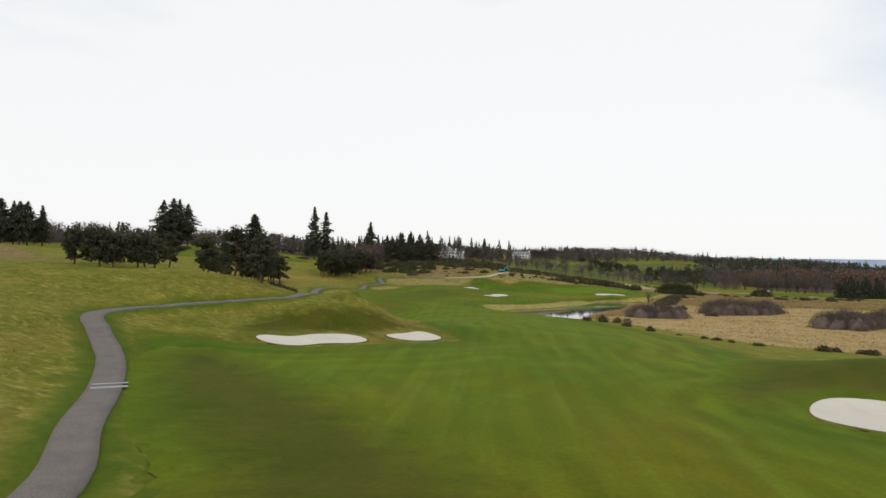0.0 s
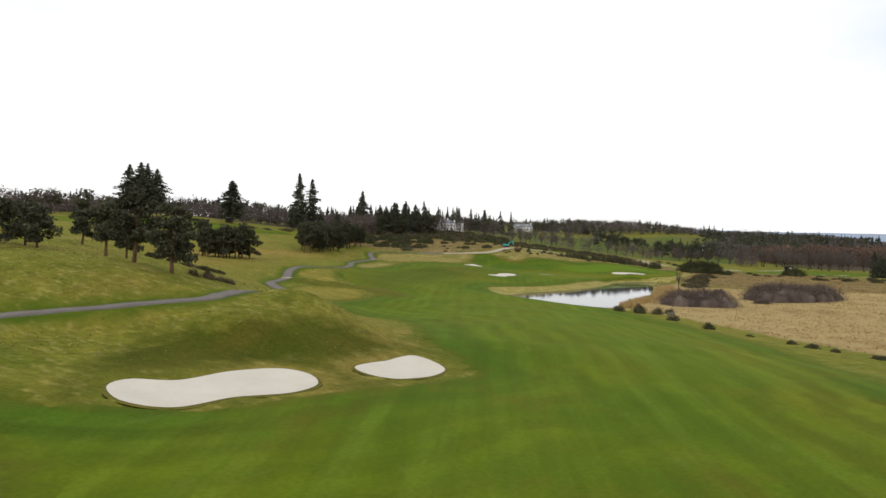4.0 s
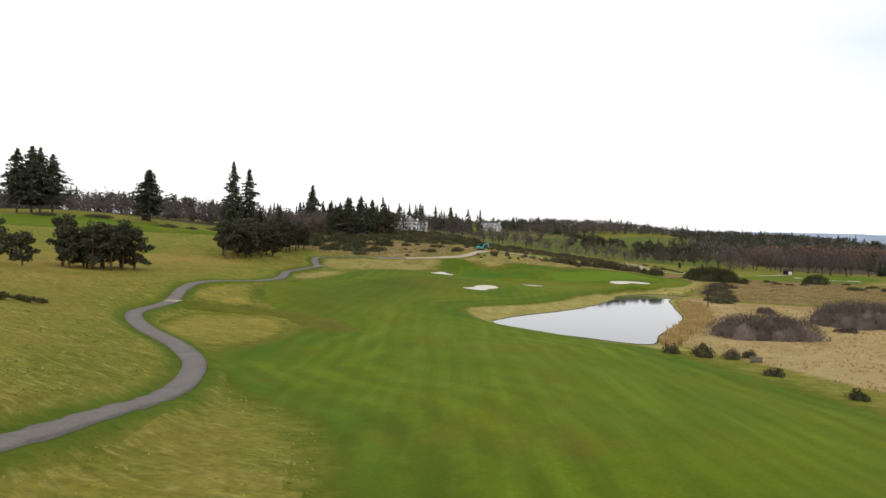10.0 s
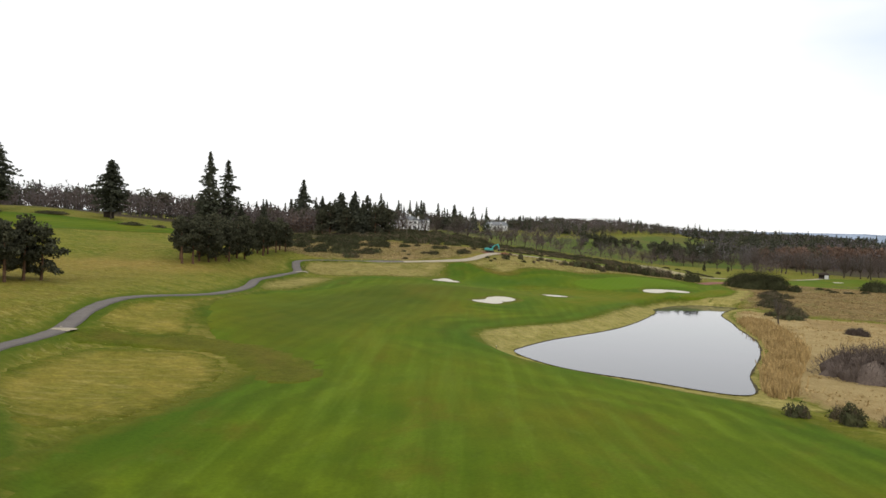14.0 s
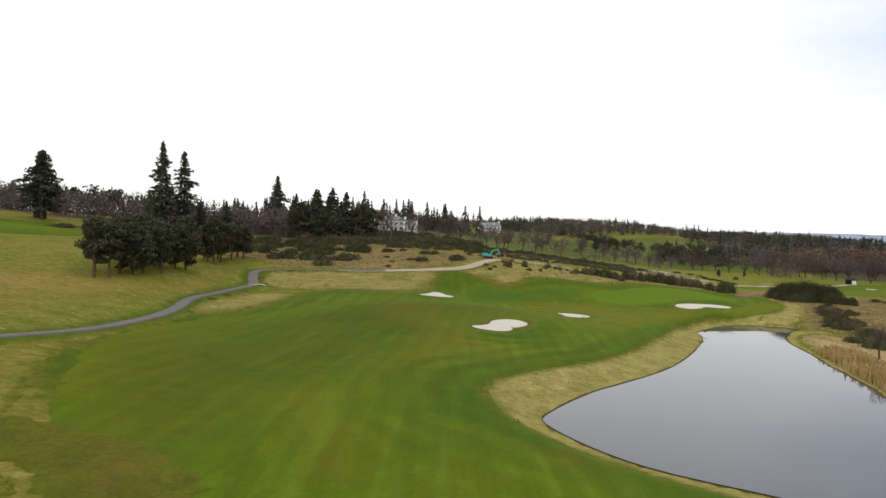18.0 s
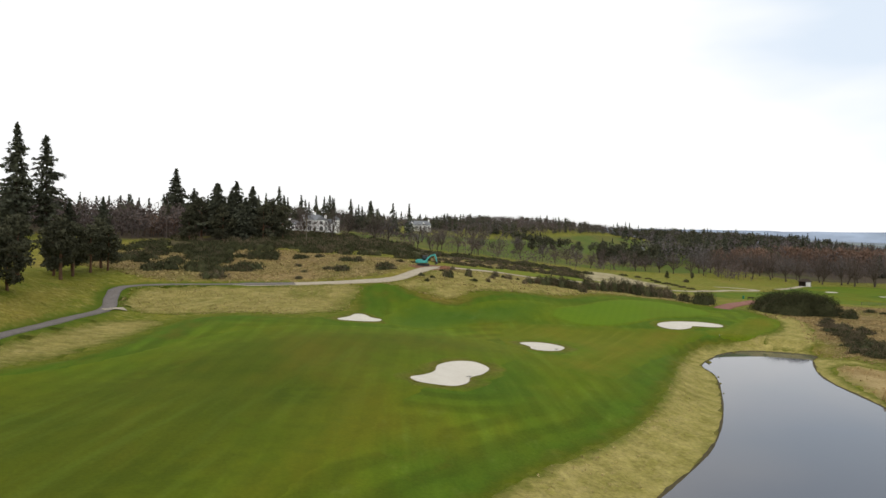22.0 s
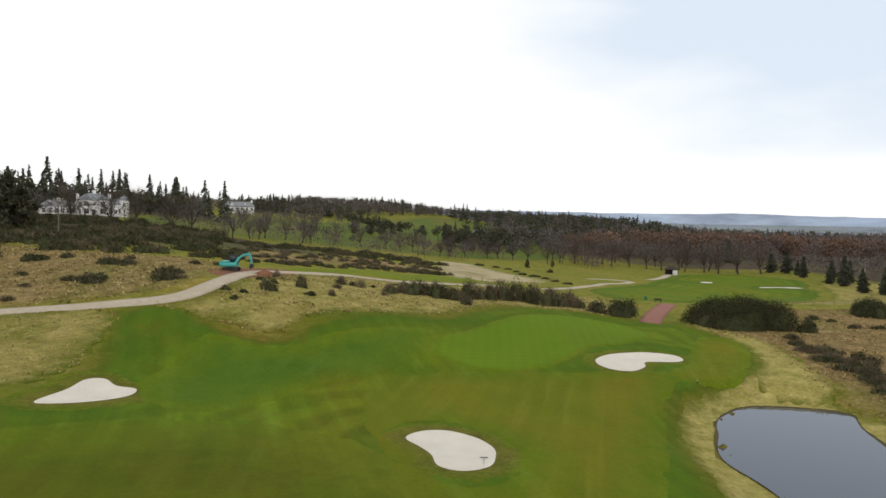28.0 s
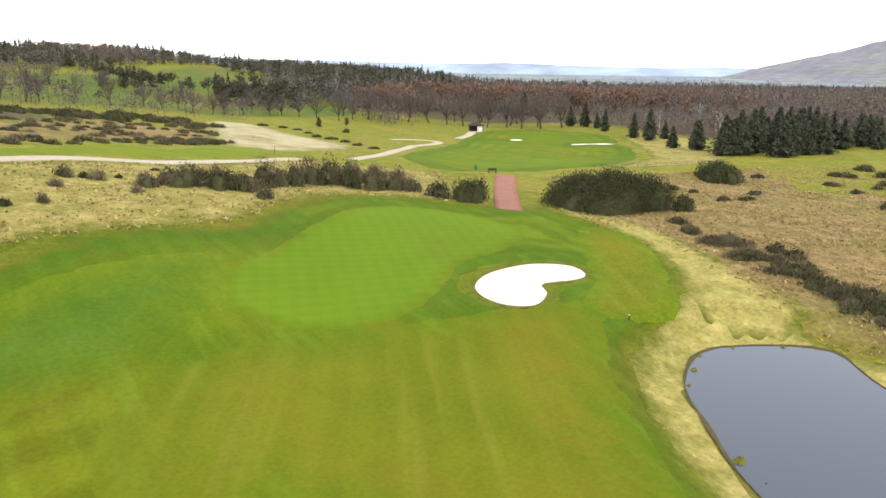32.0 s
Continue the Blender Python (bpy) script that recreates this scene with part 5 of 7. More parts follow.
for x, y, s in [(206, 736, 1.1), (216, 733, 1.0), (227, 738, 1.05), (246, 756, 1.0), (203.6, 523.6, 0.42), (222.3, 532.5, 0.36), (212, 610, 0.9), (225, 640, 1.2), (236, 636, 1.2), (244, 650, 1.15), (252, 640, 1.2), (262, 655, 1.1), (238, 660, 1.2), (255, 668, 1.2), (268, 640, 1.0), (272, 668, 1.15), (183, 672, 0.95), (197, 686, 1.0), (207, 692, 0.9), (226, 720, 1.0), (272, 733, 1.3), (270, 708, 1.35), (275, 690, 1.3), (281, 678, 1.3), (300, 705, 1.4), (308, 714, 1.4), (290, 722, 1.35), (262, 700, 1.2)]:
    copy_at(PINES[3 + rnd.randrange(3)], x, y, rnd.uniform(0, 360), s)

# conifers at the edge of the low wood in the east
EAST = [plant("young_spruce", spruce(71 + k, h, 3.0, 0.05, 0.03, 30, 0.72, None, 0.12), "dark green plantation spruce at the wood edge", "tree", "plantation spruces in the east") for k, h in enumerate((8.8, 10.6))]
put(EAST[0], 259, 408)
put(EAST[1], 279, 437)
for k in range(46):
    f = k / 46
    back = rnd.uniform(0, 18)
    copy_at(EAST[k % 2], 233 + 104 * f + back * 0.8, 385 + 17 * f + back * 0.6, rnd.uniform(0, 360), rnd.uniform(0.8, 1.15))
for k in range(34):
    f = k / 34
    back = rnd.uniform(0, 14)
    copy_at(EAST[k % 2], 246 + 96 * f + back * 0.2, 374 - 8 * f + back, rnd.uniform(0, 360), rnd.uniform(0.75, 1.05))
for x, y, s in [(321, 503, 0.9), (317, 492, 1.0), (313, 483, 0.7), (294, 453, 0.75), (293, 445, 0.8), (289, 437, 0.7), (262, 418, 0.75), (261, 410, 0.8), (285, 447, 0.7), (313, 497, 0.8), (334, 505, 0.9), (300, 470, 0.8), (355, 560, 1.4)]:
    copy_at(EAST[rnd.randrange(2)], x, y, rnd.uniform(0, 360), s)


def bush(seed, x, y, rx, ry, h, turn=0.0, dry=0.0, label="", density=90, leaf=0.17, name="gorse_bush"):
    root = new(name)
    n = int(density * (rx * ry) ** 0.8 * 3) + 150
    green = int(n * (1 - dry))
    if green > 60:
        new("foliage", fast_mesh("foliage", *scrub(seed, rx, ry, h, green, leaf), GORSE)).parent = root
    if n - green > 60:
        dry_ob = new("dry_growth", fast_mesh("dry_growth", *scrub(seed + 1, rx * 1.02, ry * 1.02, h * 0.95, n - green, leaf, 0.5 if dry > 0.9 else 1.0), WILLOW if dry > 0.9 else BROOM))
        dry_ob.parent = root
        dry_ob["kind"] = "stuff"
    put(root, x, y, turn)
    return tagged(root, label or ("dark green gorse bush in rough grass" if dry < 0.5 else "brown leafless scrub bush in dead grass"), "bush")


def thicket(seed, line, count, lo, hi, height, dry, gap=0.0, joint=""):
    """Separate bushes of many sizes scattered inside the closed line."""
    r = random.Random(seed)
    c = curve(line, step=3)
    (x0, y0), (x1, y1) = c.min(0), c.max(0)
    k, green, brown = 0, [], []
    while k < count:
        x, y = r.uniform(x0, x1), r.uniform(y0, y1)
        if inside(np.array([x]), np.array([y]), c)[0] < 0 or math.sin(x * 0.21 + seed) + math.sin(y * 0.33 + x * 0.1) < gap - 1:
            continue
        k += 1
        rx = r.uniform(lo, hi)
        if joint:
            ry, h, d = rx * r.uniform(0.5, 0.75), rx ** 0.5 * height * r.uniform(0.75, 1.15), dry()
            n = int(40 * (rx * ry) ** 0.8 * 3) + 120
            for share, pile in ((1 - d, green), (d, brown)):
                if n * share > 40:
                    v, f = scrub(seed * 1000 + 2 * k + len(pile), rx, ry, h, int(n * share), 0.23, 0.0 if pile is green else 1.0)
                    pile.append((v + np.array([x, y, ground_z(x, y)]), f))
            continue
        bush(seed * 1000 + 2 * k, x, y, rx, rx * r.uniform(0.5, 0.75), rx ** 0.5 * height * r.uniform(0.75, 1.15), r.uniform(-30, 30), dry() if callable(dry) else dry, density=44, leaf=0.21)
    if joint:
        tagged(new("gorse_scrub", fast_mesh("gorse_scrub", *joined(green), GORSE)), joint, "scrub", kind="stuff")
        tagged(new("bare_scrub", fast_mesh("bare_scrub", *joined(brown), BROOM)), "brown leafless scrub among dark gorse", "scrub", kind="stuff")


mixed = random.Random(4)
bush(101, 137.4, 354.4, 10.8, 6.8, 6.6, -14, 0.05, "very large rounded dark green gorse bush by the green", 800, 0.12)
bush(103, 146.5, 348, 3.0, 2.4, 2.8, 0, 0.1)
bush(105, 121.8, 365.2, 4.2, 2.8, 4.4, 0, 0.1, "dark green gorse bush beside the red gravel path")
bush(107, 118.6, 368, 2.4, 2.0, 3.0, 0, 0.3)
bush(109, 184.5, 362.5, 9.5, 4.2, 4.8, 38, 0.05, "long dark gorse mound on the heath", 150)
bush(111, 58.0, 180.6, 1.4, 1.2, 1.6, 0, 0.25)
bush(113, 58.9, 167.2, 1.2, 1.1, 1.5, 0, 0.2)
for k, (x, y, rx, h, d) in enumerate([(52.9, 198, 1.5, 1.2, 0.5), (56.3, 195.4, 1.9, 1.5, 0.45), (60, 194.2, 1.6, 1.3, 0.75), (62.6, 194.6, 1.3, 1.1, 0.8), (57.2, 197.6, 1.4, 1.3, 0.8), (62.5, 146.6, 1.2, 0.9, 0.4), (62.9, 141.8, 1.5, 1.0, 0.6), (64, 138, 1.0, 0.8, 0.5), (61.8, 158, 0.7, 0.5, 0.5),
                                   (72, 121, 3.0, 1.6, 0.3), (77, 117, 2.6, 1.4, 0.4), (66, 131, 1.6, 1.0, 0.5)]):
    bush(121 + 2 * k, x, y, rx if k < 5 else rx * 0.75, rx * 0.8, h * (1.6 if k < 5 else 0.85), 0, d)
# reed-bed willows, brown and leafless
for k, (x, y, rx, ry, h) in enumerate([(78.6, 218, 10, 6.8, 4.8), (109, 235, 11, 8, 5.4), (122, 240, 9, 7, 4.8), (116, 186, 9.5, 8.5, 5.2), (132, 190, 10, 8, 5.0), (146, 198, 9, 7, 4.6), (103, 259, 2.4, 2, 1.6), (98, 224, 2.2, 1.8, 1.4)]):
    bush(161 + 2 * k, x, y, rx, ry, h * 1.3, 15 * k, 1.0, "rounded grey-brown leafless willow thicket in the reed bed", 210, 0.19, "willow_thicket")
# dark scrub on the right shore and heath
for k, (x, y, rx, ry, h, d) in enumerate([(113, 306, 3.0, 2.2, 1.6, 0.35), (116, 312, 3.2, 2.2, 1.7, 0.3), (118.5, 318, 3, 2, 1.5, 0.35), (121.5, 323.5, 2.6, 1.8, 1.3, 0.4), (112, 299, 2.4, 2, 1.5, 0.4), (124, 329, 2.2, 1.5, 1.0, 0.5), (127, 334.5, 2, 1.4, 0.9, 0.5), (130, 339, 1.8, 1.3, 0.9, 0.5), (134, 343, 1.8, 1.2, 0.9, 0.5),
                                        (105, 284, 3.2, 2.4, 2.0, 0.5), (109, 290, 3.6, 2.4, 2.2, 0.4), (103, 292, 1.6, 1.4, 1.1, 0.4), (176, 330, 3, 2, 1.5, 0.4), (186, 326, 4, 2, 1.6, 0.3), (195, 322, 4, 2, 1.6, 0.3), (205, 340, 2, 1.6, 1.3, 0.2), (212, 350, 2, 1.6, 1.4, 0.2), (196, 346, 1.6, 1.3, 1.0, 0.2), (220, 345, 2.4, 1.8, 1.6, 0.2), (228, 352, 2.2, 1.8, 1.5, 0.2)]):
    bush(201 + 2 * k, x + (2.4 if 290 < y < 345 and x < 140 else 0), y, rx * 1.3, ry * 1.3, h * 1.3, 30 * k, min(d + 0.25, 0.88))
thicket(36, [(83, 377), (92, 373), (104, 377), (114, 373), (118, 370), (116, 377), (106, 382), (94, 379)], 20, 1.3, 2.4, 1.75, lambda: mixed.choice((0.2, 0.5, 0.8)))
thicket(37, [(112, 308), (116, 305), (127, 320), (133, 330), (131, 335), (122, 326), (115, 316)], 30, 1.0, 2.5, 1.05, lambda: mixed.choice((0.4, 0.7, 0.88)))
thicket(38, [(150, 345), (200, 330), (232, 345), (228, 362), (190, 368), (158, 372)], 16, 1.0, 2.4, 0.9, 0.3)
thicket(39, [(52, 362), (66, 362), (82, 370), (92, 388), (74, 384), (60, 372)], 16, 0.4, 1.0, 1.0, 0.25)
# the hedge line of scrub behind the green
for k, (x, y, rx, h, d) in enumerate([(85.5, 376, 1.8, 1.6, 0.55), (88, 376.5, 2.2, 2.0, 0.25), (90.8, 375, 2.2, 2.1, 0.2), (93.2, 374, 1.6, 1.7, 0.3), (93.2, 369.2, 1.0, 1.2, 0.5), (97.5, 377, 1.8, 2.0, 0.5), (100.2, 377.6, 1.5, 1.6, 0.7), (102.6, 378.6, 1.6, 1.8, 0.5), (106, 380, 2.0, 2.1, 0.25), (108.6, 379.6, 2.0, 2.2, 0.2), (111.2, 378.5, 1.9, 2.0, 0.3), (113, 375.4, 1.8, 1.9, 0.45), (115.6, 374, 1.5, 1.7, 0.6), (117.2, 380.6, 2.0, 1.7, 0.45), (119.4, 377.6, 1.8, 1.6, 0.5), (117.6, 372.6, 1.3, 1.3, 0.6), (114, 381.6, 2.0, 1.9, 0.5),
                                   (82, 374.5, 1.3, 1.3, 0.7), (60.4, 365.8, 1.0, 1.5, 0.2), (66, 369.4, 1.0, 1.4, 0.3), (75, 378, 1.0, 1.1, 0.5), (78, 377.5, 0.9, 1.0, 0.5), (72.5, 372.5, 0.7, 0.8, 0.6), (69.5, 365.5, 0.6, 0.8, 0.6), (79.5, 371, 0.7, 0.7, 0.7), (64, 376, 0.8, 0.9, 0.5)]):
    bush(261 + 2 * k, x, y, rx * 1.3, rx * 1.1, h * (2.35 if x > 96 else 1.8), 40 * k, min(d + 0.4, 0.88))
# dark gorse and bare scrub on the bank below the house, and the belt beyond the excavator
thicket(31, [(-22, 392), (-8, 374), (3, 364), (16, 367), (19, 377), (28, 388), (31, 403), (20, 416), (-6, 430), (-22, 415)], 90, 2.0, 4.8, 1.5, lambda: mixed.choice((0.05, 0.1, 0.2, 0.5)))
thicket(32, [(6, 432), (20, 412), (41, 404), (58, 394), (63, 402), (64, 436), (40, 448)], 70, 2.0, 4.2, 1.4, lambda: mixed.choice((0.1, 0.15, 0.3, 0.5, 0.8)), 0.0, "dark belt of gorse scrub beyond the excavator")
thicket(40, [(66, 441), (84, 459), (118, 492), (148, 498), (162, 522), (142, 536), (105, 496), (78, 466)], 84, 1.8, 3.8, 1.2, lambda: mixed.choice((0.1, 0.2, 0.3, 0.6)), 0.0, "dark gorse scrub on the far slope")
thicket(42, [(63, 398), (84, 408), (99, 416), (113, 428), (129, 445), (126, 450), (110, 433), (97, 421), (82, 413), (62, 403)], 80, 1.0, 1.9, 0.85, lambda: mixed.choice((0.2, 0.4, 0.7)), -1.0, "dark line of scrub along the foot of the bank")
thicket(43, [(66, 412), (84, 420), (100, 428), (128, 456), (146, 490), (118, 486), (86, 452), (68, 432)], 80, 0.9, 2.4, 0.8, lambda: mixed.choice((0.5, 0.7, 0.85)), 0.0, "brown leafless scrub on the tawny bank")
thicket(41, [(-10, 430), (16, 420), (40, 412), (62, 430), (76, 470), (70, 490), (44, 494), (10, 474)], 150, 2.0, 4.2, 1.5, lambda: mixed.choice((0.1, 0.2, 0.4, 0.7, 0.85)), 0.0, "dark gorse scrub below the house grounds")
thicket(33, [(34, 377), (40, 371), (50, 370), (52, 378), (46, 390), (36, 392)], 8, 1.4, 3.0, 0.95, 0.45)
thicket(34, [(28, 366), (56, 372), (58, 386), (40, 400), (30, 398)], 12, 0.7, 1.6, 0.9, 0.6)
for k, (x, y, rx, h) in enumerate([(184, 529, 2.6, 0.9), (188, 522, 2.2, 0.8), (189, 515, 2.0, 0.8), (184, 500, 1.8, 0.7), (178, 487, 2.2, 0.9), (177, 478, 2.4, 0.8), (175, 468, 2.2, 0.8), (172, 458, 2.2, 0.8), (169, 447, 2.0, 0.7), (203, 506, 1.8, 1.8)]):
    bush(421 + 2 * k, x, y, rx, rx * 0.6, h, 10, 0.3, density=45, leaf=0.32)
# low scrub near the two pines and along the rough strip
for k, (x, y, rx, h, d) in enumerate([(-17.2, 119, 0.8, 0.9, 0.88), (-16, 120.5, 0.9, 1.0, 0.88), (-15.2, 122.5, 0.8, 0.8, 0.88), (-14.4, 123.8, 0.7, 0.7, 0.88), (-16.6, 122.8, 0.6, 1.1, 0.4), (-34, 184, 2.2, 1.0, 0.4), (-32.3, 186.5, 2.0, 0.9, 0.4), (-31, 190, 1.8, 0.8, 0.5), (-29.8, 193, 1.4, 0.7, 0.5), (-36, 180, 2, 1.1, 0.3), (-37, 172, 2.2, 1.2, 0.2),
                                      (-60, 395, 5, 1.4, 0.5), (-85, 395, 6, 1.5, 0.5), (-100, 384, 5, 1.6, 0.6), (-52, 400, 4, 1.2, 0.4), (-45, 410, 5, 1.4, 0.4), (-30, 415, 5, 1.8, 0.3), (-28, 335, 1.6, 1.0, 0.3)]):
    bush(461 + 2 * k, x, y, rx, rx * 0.7, h, 33 * k, d)


# ---- far woods ----
def low_trees(seed, h, r, n, kind):
    """A far tree: conifer with tiers, rounded pine or leafless dome of twigs."""
    rng = np.random.RandomState(seed)
    if kind == "fir":
        f = rng.uniform(0.06, 1, n) ** 0.85
        tier = 0.72 + 0.28 * np.abs(np.sin(f * 14 + seed))
        a = rng.uniform(0, 2 * math.pi, n)
        q = r * (1 - f) ** 0.95 * tier * rng.uniform(0.35, 1.1, n) + 0.04
        p = np.stack([np.cos(a) * q, np.sin(a) * q, f * h - 0.12 * q], 1)
        v, fc = leaves(p, 0.30 + 0.55 * (1 - f), rng, flat=0.3, along=np.stack([np.cos(a), np.sin(a), np.full(n, -0.3)], 1) + rng.normal(size=(n, 3)) * 0.3, corners=3, wide=0.55)
    elif kind == "pine":
        c = rng.normal(size=(9, 3))
        c /= np.linalg.norm(c, axis=1)[:, None]
        c = np.array([0, 0, h * 0.66]) + c * np.array([r, r, h * 0.30]) * 0.62
        d = rng.normal(size=(n, 3))
        d /= np.linalg.norm(d, axis=1)[:, None]
        p = c[rng.randint(0, 9, n)] + d * rng.uniform(0.5, 1, (n, 1)) * np.array([0.46, 0.46, 0.34]) * r
        v, fc = leaves(p, 0.6, rng, corners=3, wide=0.6)
    else:
        d = rng.normal(size=(n, 3))
        d[:, 2] += 0.25
        d /= np.linalg.norm(d, axis=1)[:, None]
        lump = 1 + 0.18 * np.sin(d[:, :1] * 5 + seed) * np.cos(d[:, 1:2] * 4 + d[:, 2:] * 3)
        p = np.array([0, 0, h * 0.54]) + d * lump * rng.uniform(0.4, 1, (n, 1)) ** 0.5 * np.array([r, r, h * 0.42])
        v, fc = leaves(p, 0.58, rng, along=d * 0.6 + np.array([0, 0, 0.25]) + rng.normal(size=(n, 3)) * 0.6, corners=3, wide=0.34)
    t = halved(tube([(0, 0, -0.5), (0, 0, h * 0.6)], [0.018 * h, 0.008 * h], 3))
    return joined([(v, fc), t])


def wood(name, spots, kind, mat, label, n=70, shape=0.3):
    """Many far trees in one mesh; spots: x, y and height of each."""
    kinds = [low_trees(900 + k, 10.0, 10.0 * shape, n, kind) for k in range(4)]
    x, y, h = (np.array(c, float) for c in zip(*spots))
    z = land(x, y) + RISE(x, y)
    vs, fs, base = [], [], 0
    for k in range(len(x)):
        v, f = kinds[k % 4]
        a = k * 2.399
        s = h[k] / 10
        c, d = math.cos(a) * s, math.sin(a) * s
        vs.append(np.stack([v[:, 0] * c - v[:, 1] * d + x[k], v[:, 0] * d + v[:, 1] * c + y[k], v[:, 2] * s + z[k]], 1))
        fs.append(f + base)
        base += len(v)
    return tagged(new(name, fast_mesh(name, np.concatenate(vs), np.concatenate(fs), mat)), label, "woodland", kind="stuff")


def belt(count, ax, ay, bx, by, depth, lo, hi, seed):
    r = random.Random(seed)
    out = []
    nx, ny = -(by - ay), bx - ax
    m = math.hypot(nx, ny)
    for k in range(count):
        f, d = r.random(), r.uniform(-depth, depth)
        out.append((ax + (bx - ax) * f + nx / m * d, ay + (by - ay) * f + ny / m * d, r.uniform(lo, hi)))
    return out


def grove(line, gap, lo, hi, seed, thin=0.0):
    """Places on a jittered grid inside the closed line, with heights that drift from stand to stand."""
    r = np.random.RandomState(seed)
    c = np.array(line, float)
    (x0, y0), (x1, y1) = c.min(0), c.max(0)
    X, Y = np.meshgrid(np.arange(x0, x1, gap), np.arange(y0, y1, gap))
    x = (X + r.uniform(-0.5, 0.5, X.shape) * gap).ravel()
    y = (Y + r.uniform(-0.5, 0.5, X.shape) * gap).ravel()
    keep = (inside(x, y, c) > 0) & (r.uniform(size=x.shape) > thin)
    x, y = x[keep], y[keep]
    f = 0.5 + 0.25 * np.sin(x * 0.031 + seed) + 0.25 * np.cos(y * 0.043 + x * 0.017) + r.uniform(-0.35, 0.35, len(x))
    return list(zip(x, y, lo + (hi - lo) * np.clip(f, 0, 1.2)))


NORTH = [(-520, 425), (-140, 412), (-62, 434), (-12, 452), (28, 470), (30, 500), (-60, 540), (-520, 520)]
NEARWOOD = [(292, 560), (318, 510), (308, 452), (318, 402), (420, 368), (440, 440), (404, 520), (366, 585), (334, 640)]
BACKWOOD = [(334, 642), (368, 586), (406, 522), (442, 442), (422, 368), (640, 285), (800, 400), (720, 640), (520, 800), (400, 830), (330, 700)]
FAREAST = [(640, 285), (1500, 60), (1900, 600), (1300, 1200), (600, 1250), (400, 850), (520, 800), (720, 640), (800, 400)]
WEST = [(-420, 280), (-170, 346), (-164, 374), (-122, 404), (-160, 424), (-420, 420)]
TALLWOOD = [(282, 650), (330, 602), (392, 628), (470, 740), (440, 800), (380, 820), (318, 770)]
SKYWOOD = [(60, 690), (96, 690), (112, 720), (112, 772), (156, 772), (178, 752), (212, 780), (284, 886), (345, 960), (436, 1062), (560, 1090), (560, 1160), (360, 1090), (240, 980), (150, 860), (60, 780)]
RIDGEWOOD = [(420, 968), (450, 915), (500, 905), (560, 905), (630, 925), (665, 950), (660, 1040), (560, 1110), (430, 1060)]
LOWRIDGE = [(665, 950), (700, 935), (770, 905), (850, 860), (880, 900), (800, 985), (700, 1050), (660, 1040)]
wood("conifer_wood", grove(RIDGEWOOD, 17, 13, 19, 71, 0.45) + grove(LOWRIDGE, 17, 10, 15, 74, 0.45) + grove(WEST, 15, 9, 15, 61, 0.4) + grove([(-520, 470), (-60, 480), (20, 505), (30, 540), (-520, 540)], 9, 9, 14, 1, 0.35) + grove(SKYWOOD, 13, 8, 13, 9, 0.45) + belt(60, 520, 800, 900, 620, 60, 8, 12, 10) + belt(30, 150, 790, 230, 830, 12, 8, 12, 19) + grove(FAREAST, 56, 7, 11, 5, 0.5) + belt(90, 420, 960, 900, 1000, 60, 9, 14, 15) + grove(TALLWOOD, 15, 14, 22, 16, 0.5) + belt(14, 240, 630, 300, 760, 20, 9, 14, 20),
     "fir", SPRUCE, "dark conifer woodland along the skyline", 150, 0.27)
wood("spire_wood", belt(80, -40, 575, 92, 605, 20, 9, 17, 3) + belt(9, 20, 560, 92, 585, 8, 14, 19, 8), "fir", SPRUCE, "slender dark conifers behind the house", 220, 0.26)
wood("pine_wood", grove(RIDGEWOOD, 15, 13, 18, 72, 0.35) + grove(LOWRIDGE, 15, 9, 13.5, 75, 0.35) + grove(WEST, 14, 9, 13.5, 62, 0.35) + grove([(-520, 450), (-60, 462), (20, 490), (20, 520), (-520, 520)], 9, 8, 12.5, 11, 0.3) + belt(50, -20, 560, 80, 575, 16, 8, 12, 12) + grove(SKYWOOD, 12, 7, 11, 13, 0.45) + belt(60, 320, 790, 520, 760, 40, 8, 13, 14) + grove(FAREAST, 50, 7, 10, 16, 0.5) + belt(20, 196, 712, 240, 734, 6, 8, 11, 17) + grove(TALLWOOD, 20, 14, 19, 18, 0.5) + belt(26, 225, 645, 330, 740, 22, 9, 13, 15) + belt(10, 110, 560, 250, 690, 30, 5, 8, 18),
     "pine", PINE, "dark pine woodland on the skyline", 130, 0.36)
wood("bare_wood", grove(WEST, 9, 8.5, 12, 63, 0.1) + grove(NORTH, 7.5, 6, 11, 21, 0.1) + belt(90, -50, 462, 20, 490, 22, 5, 8.5, 22) + belt(46, 14, 503, 84, 514, 6, 3.6, 6, 23) + grove(NEARWOOD, 11, 4.5, 9, 24, 0.15) + grove(BACKWOOD, 15, 9, 16, 25, 0.2) + belt(70, 310, 425, 440, 375, 24, 8, 12, 27) + grove(SKYWOOD, 10, 7, 11, 31, 0.2) + belt(50, 90, 730, 190, 742, 6, 2.5, 4.2, 35) + belt(46, 72, 492, 238, 604, 12, 4, 8, 36) + belt(24, 240, 520, 275, 600, 10, 5, 10, 38) + belt(22, 110, 590, 240, 690, 40, 4, 8, 37),
     "bare", TWIG, "brown leafless broadleaf woodland", 100, 0.5)
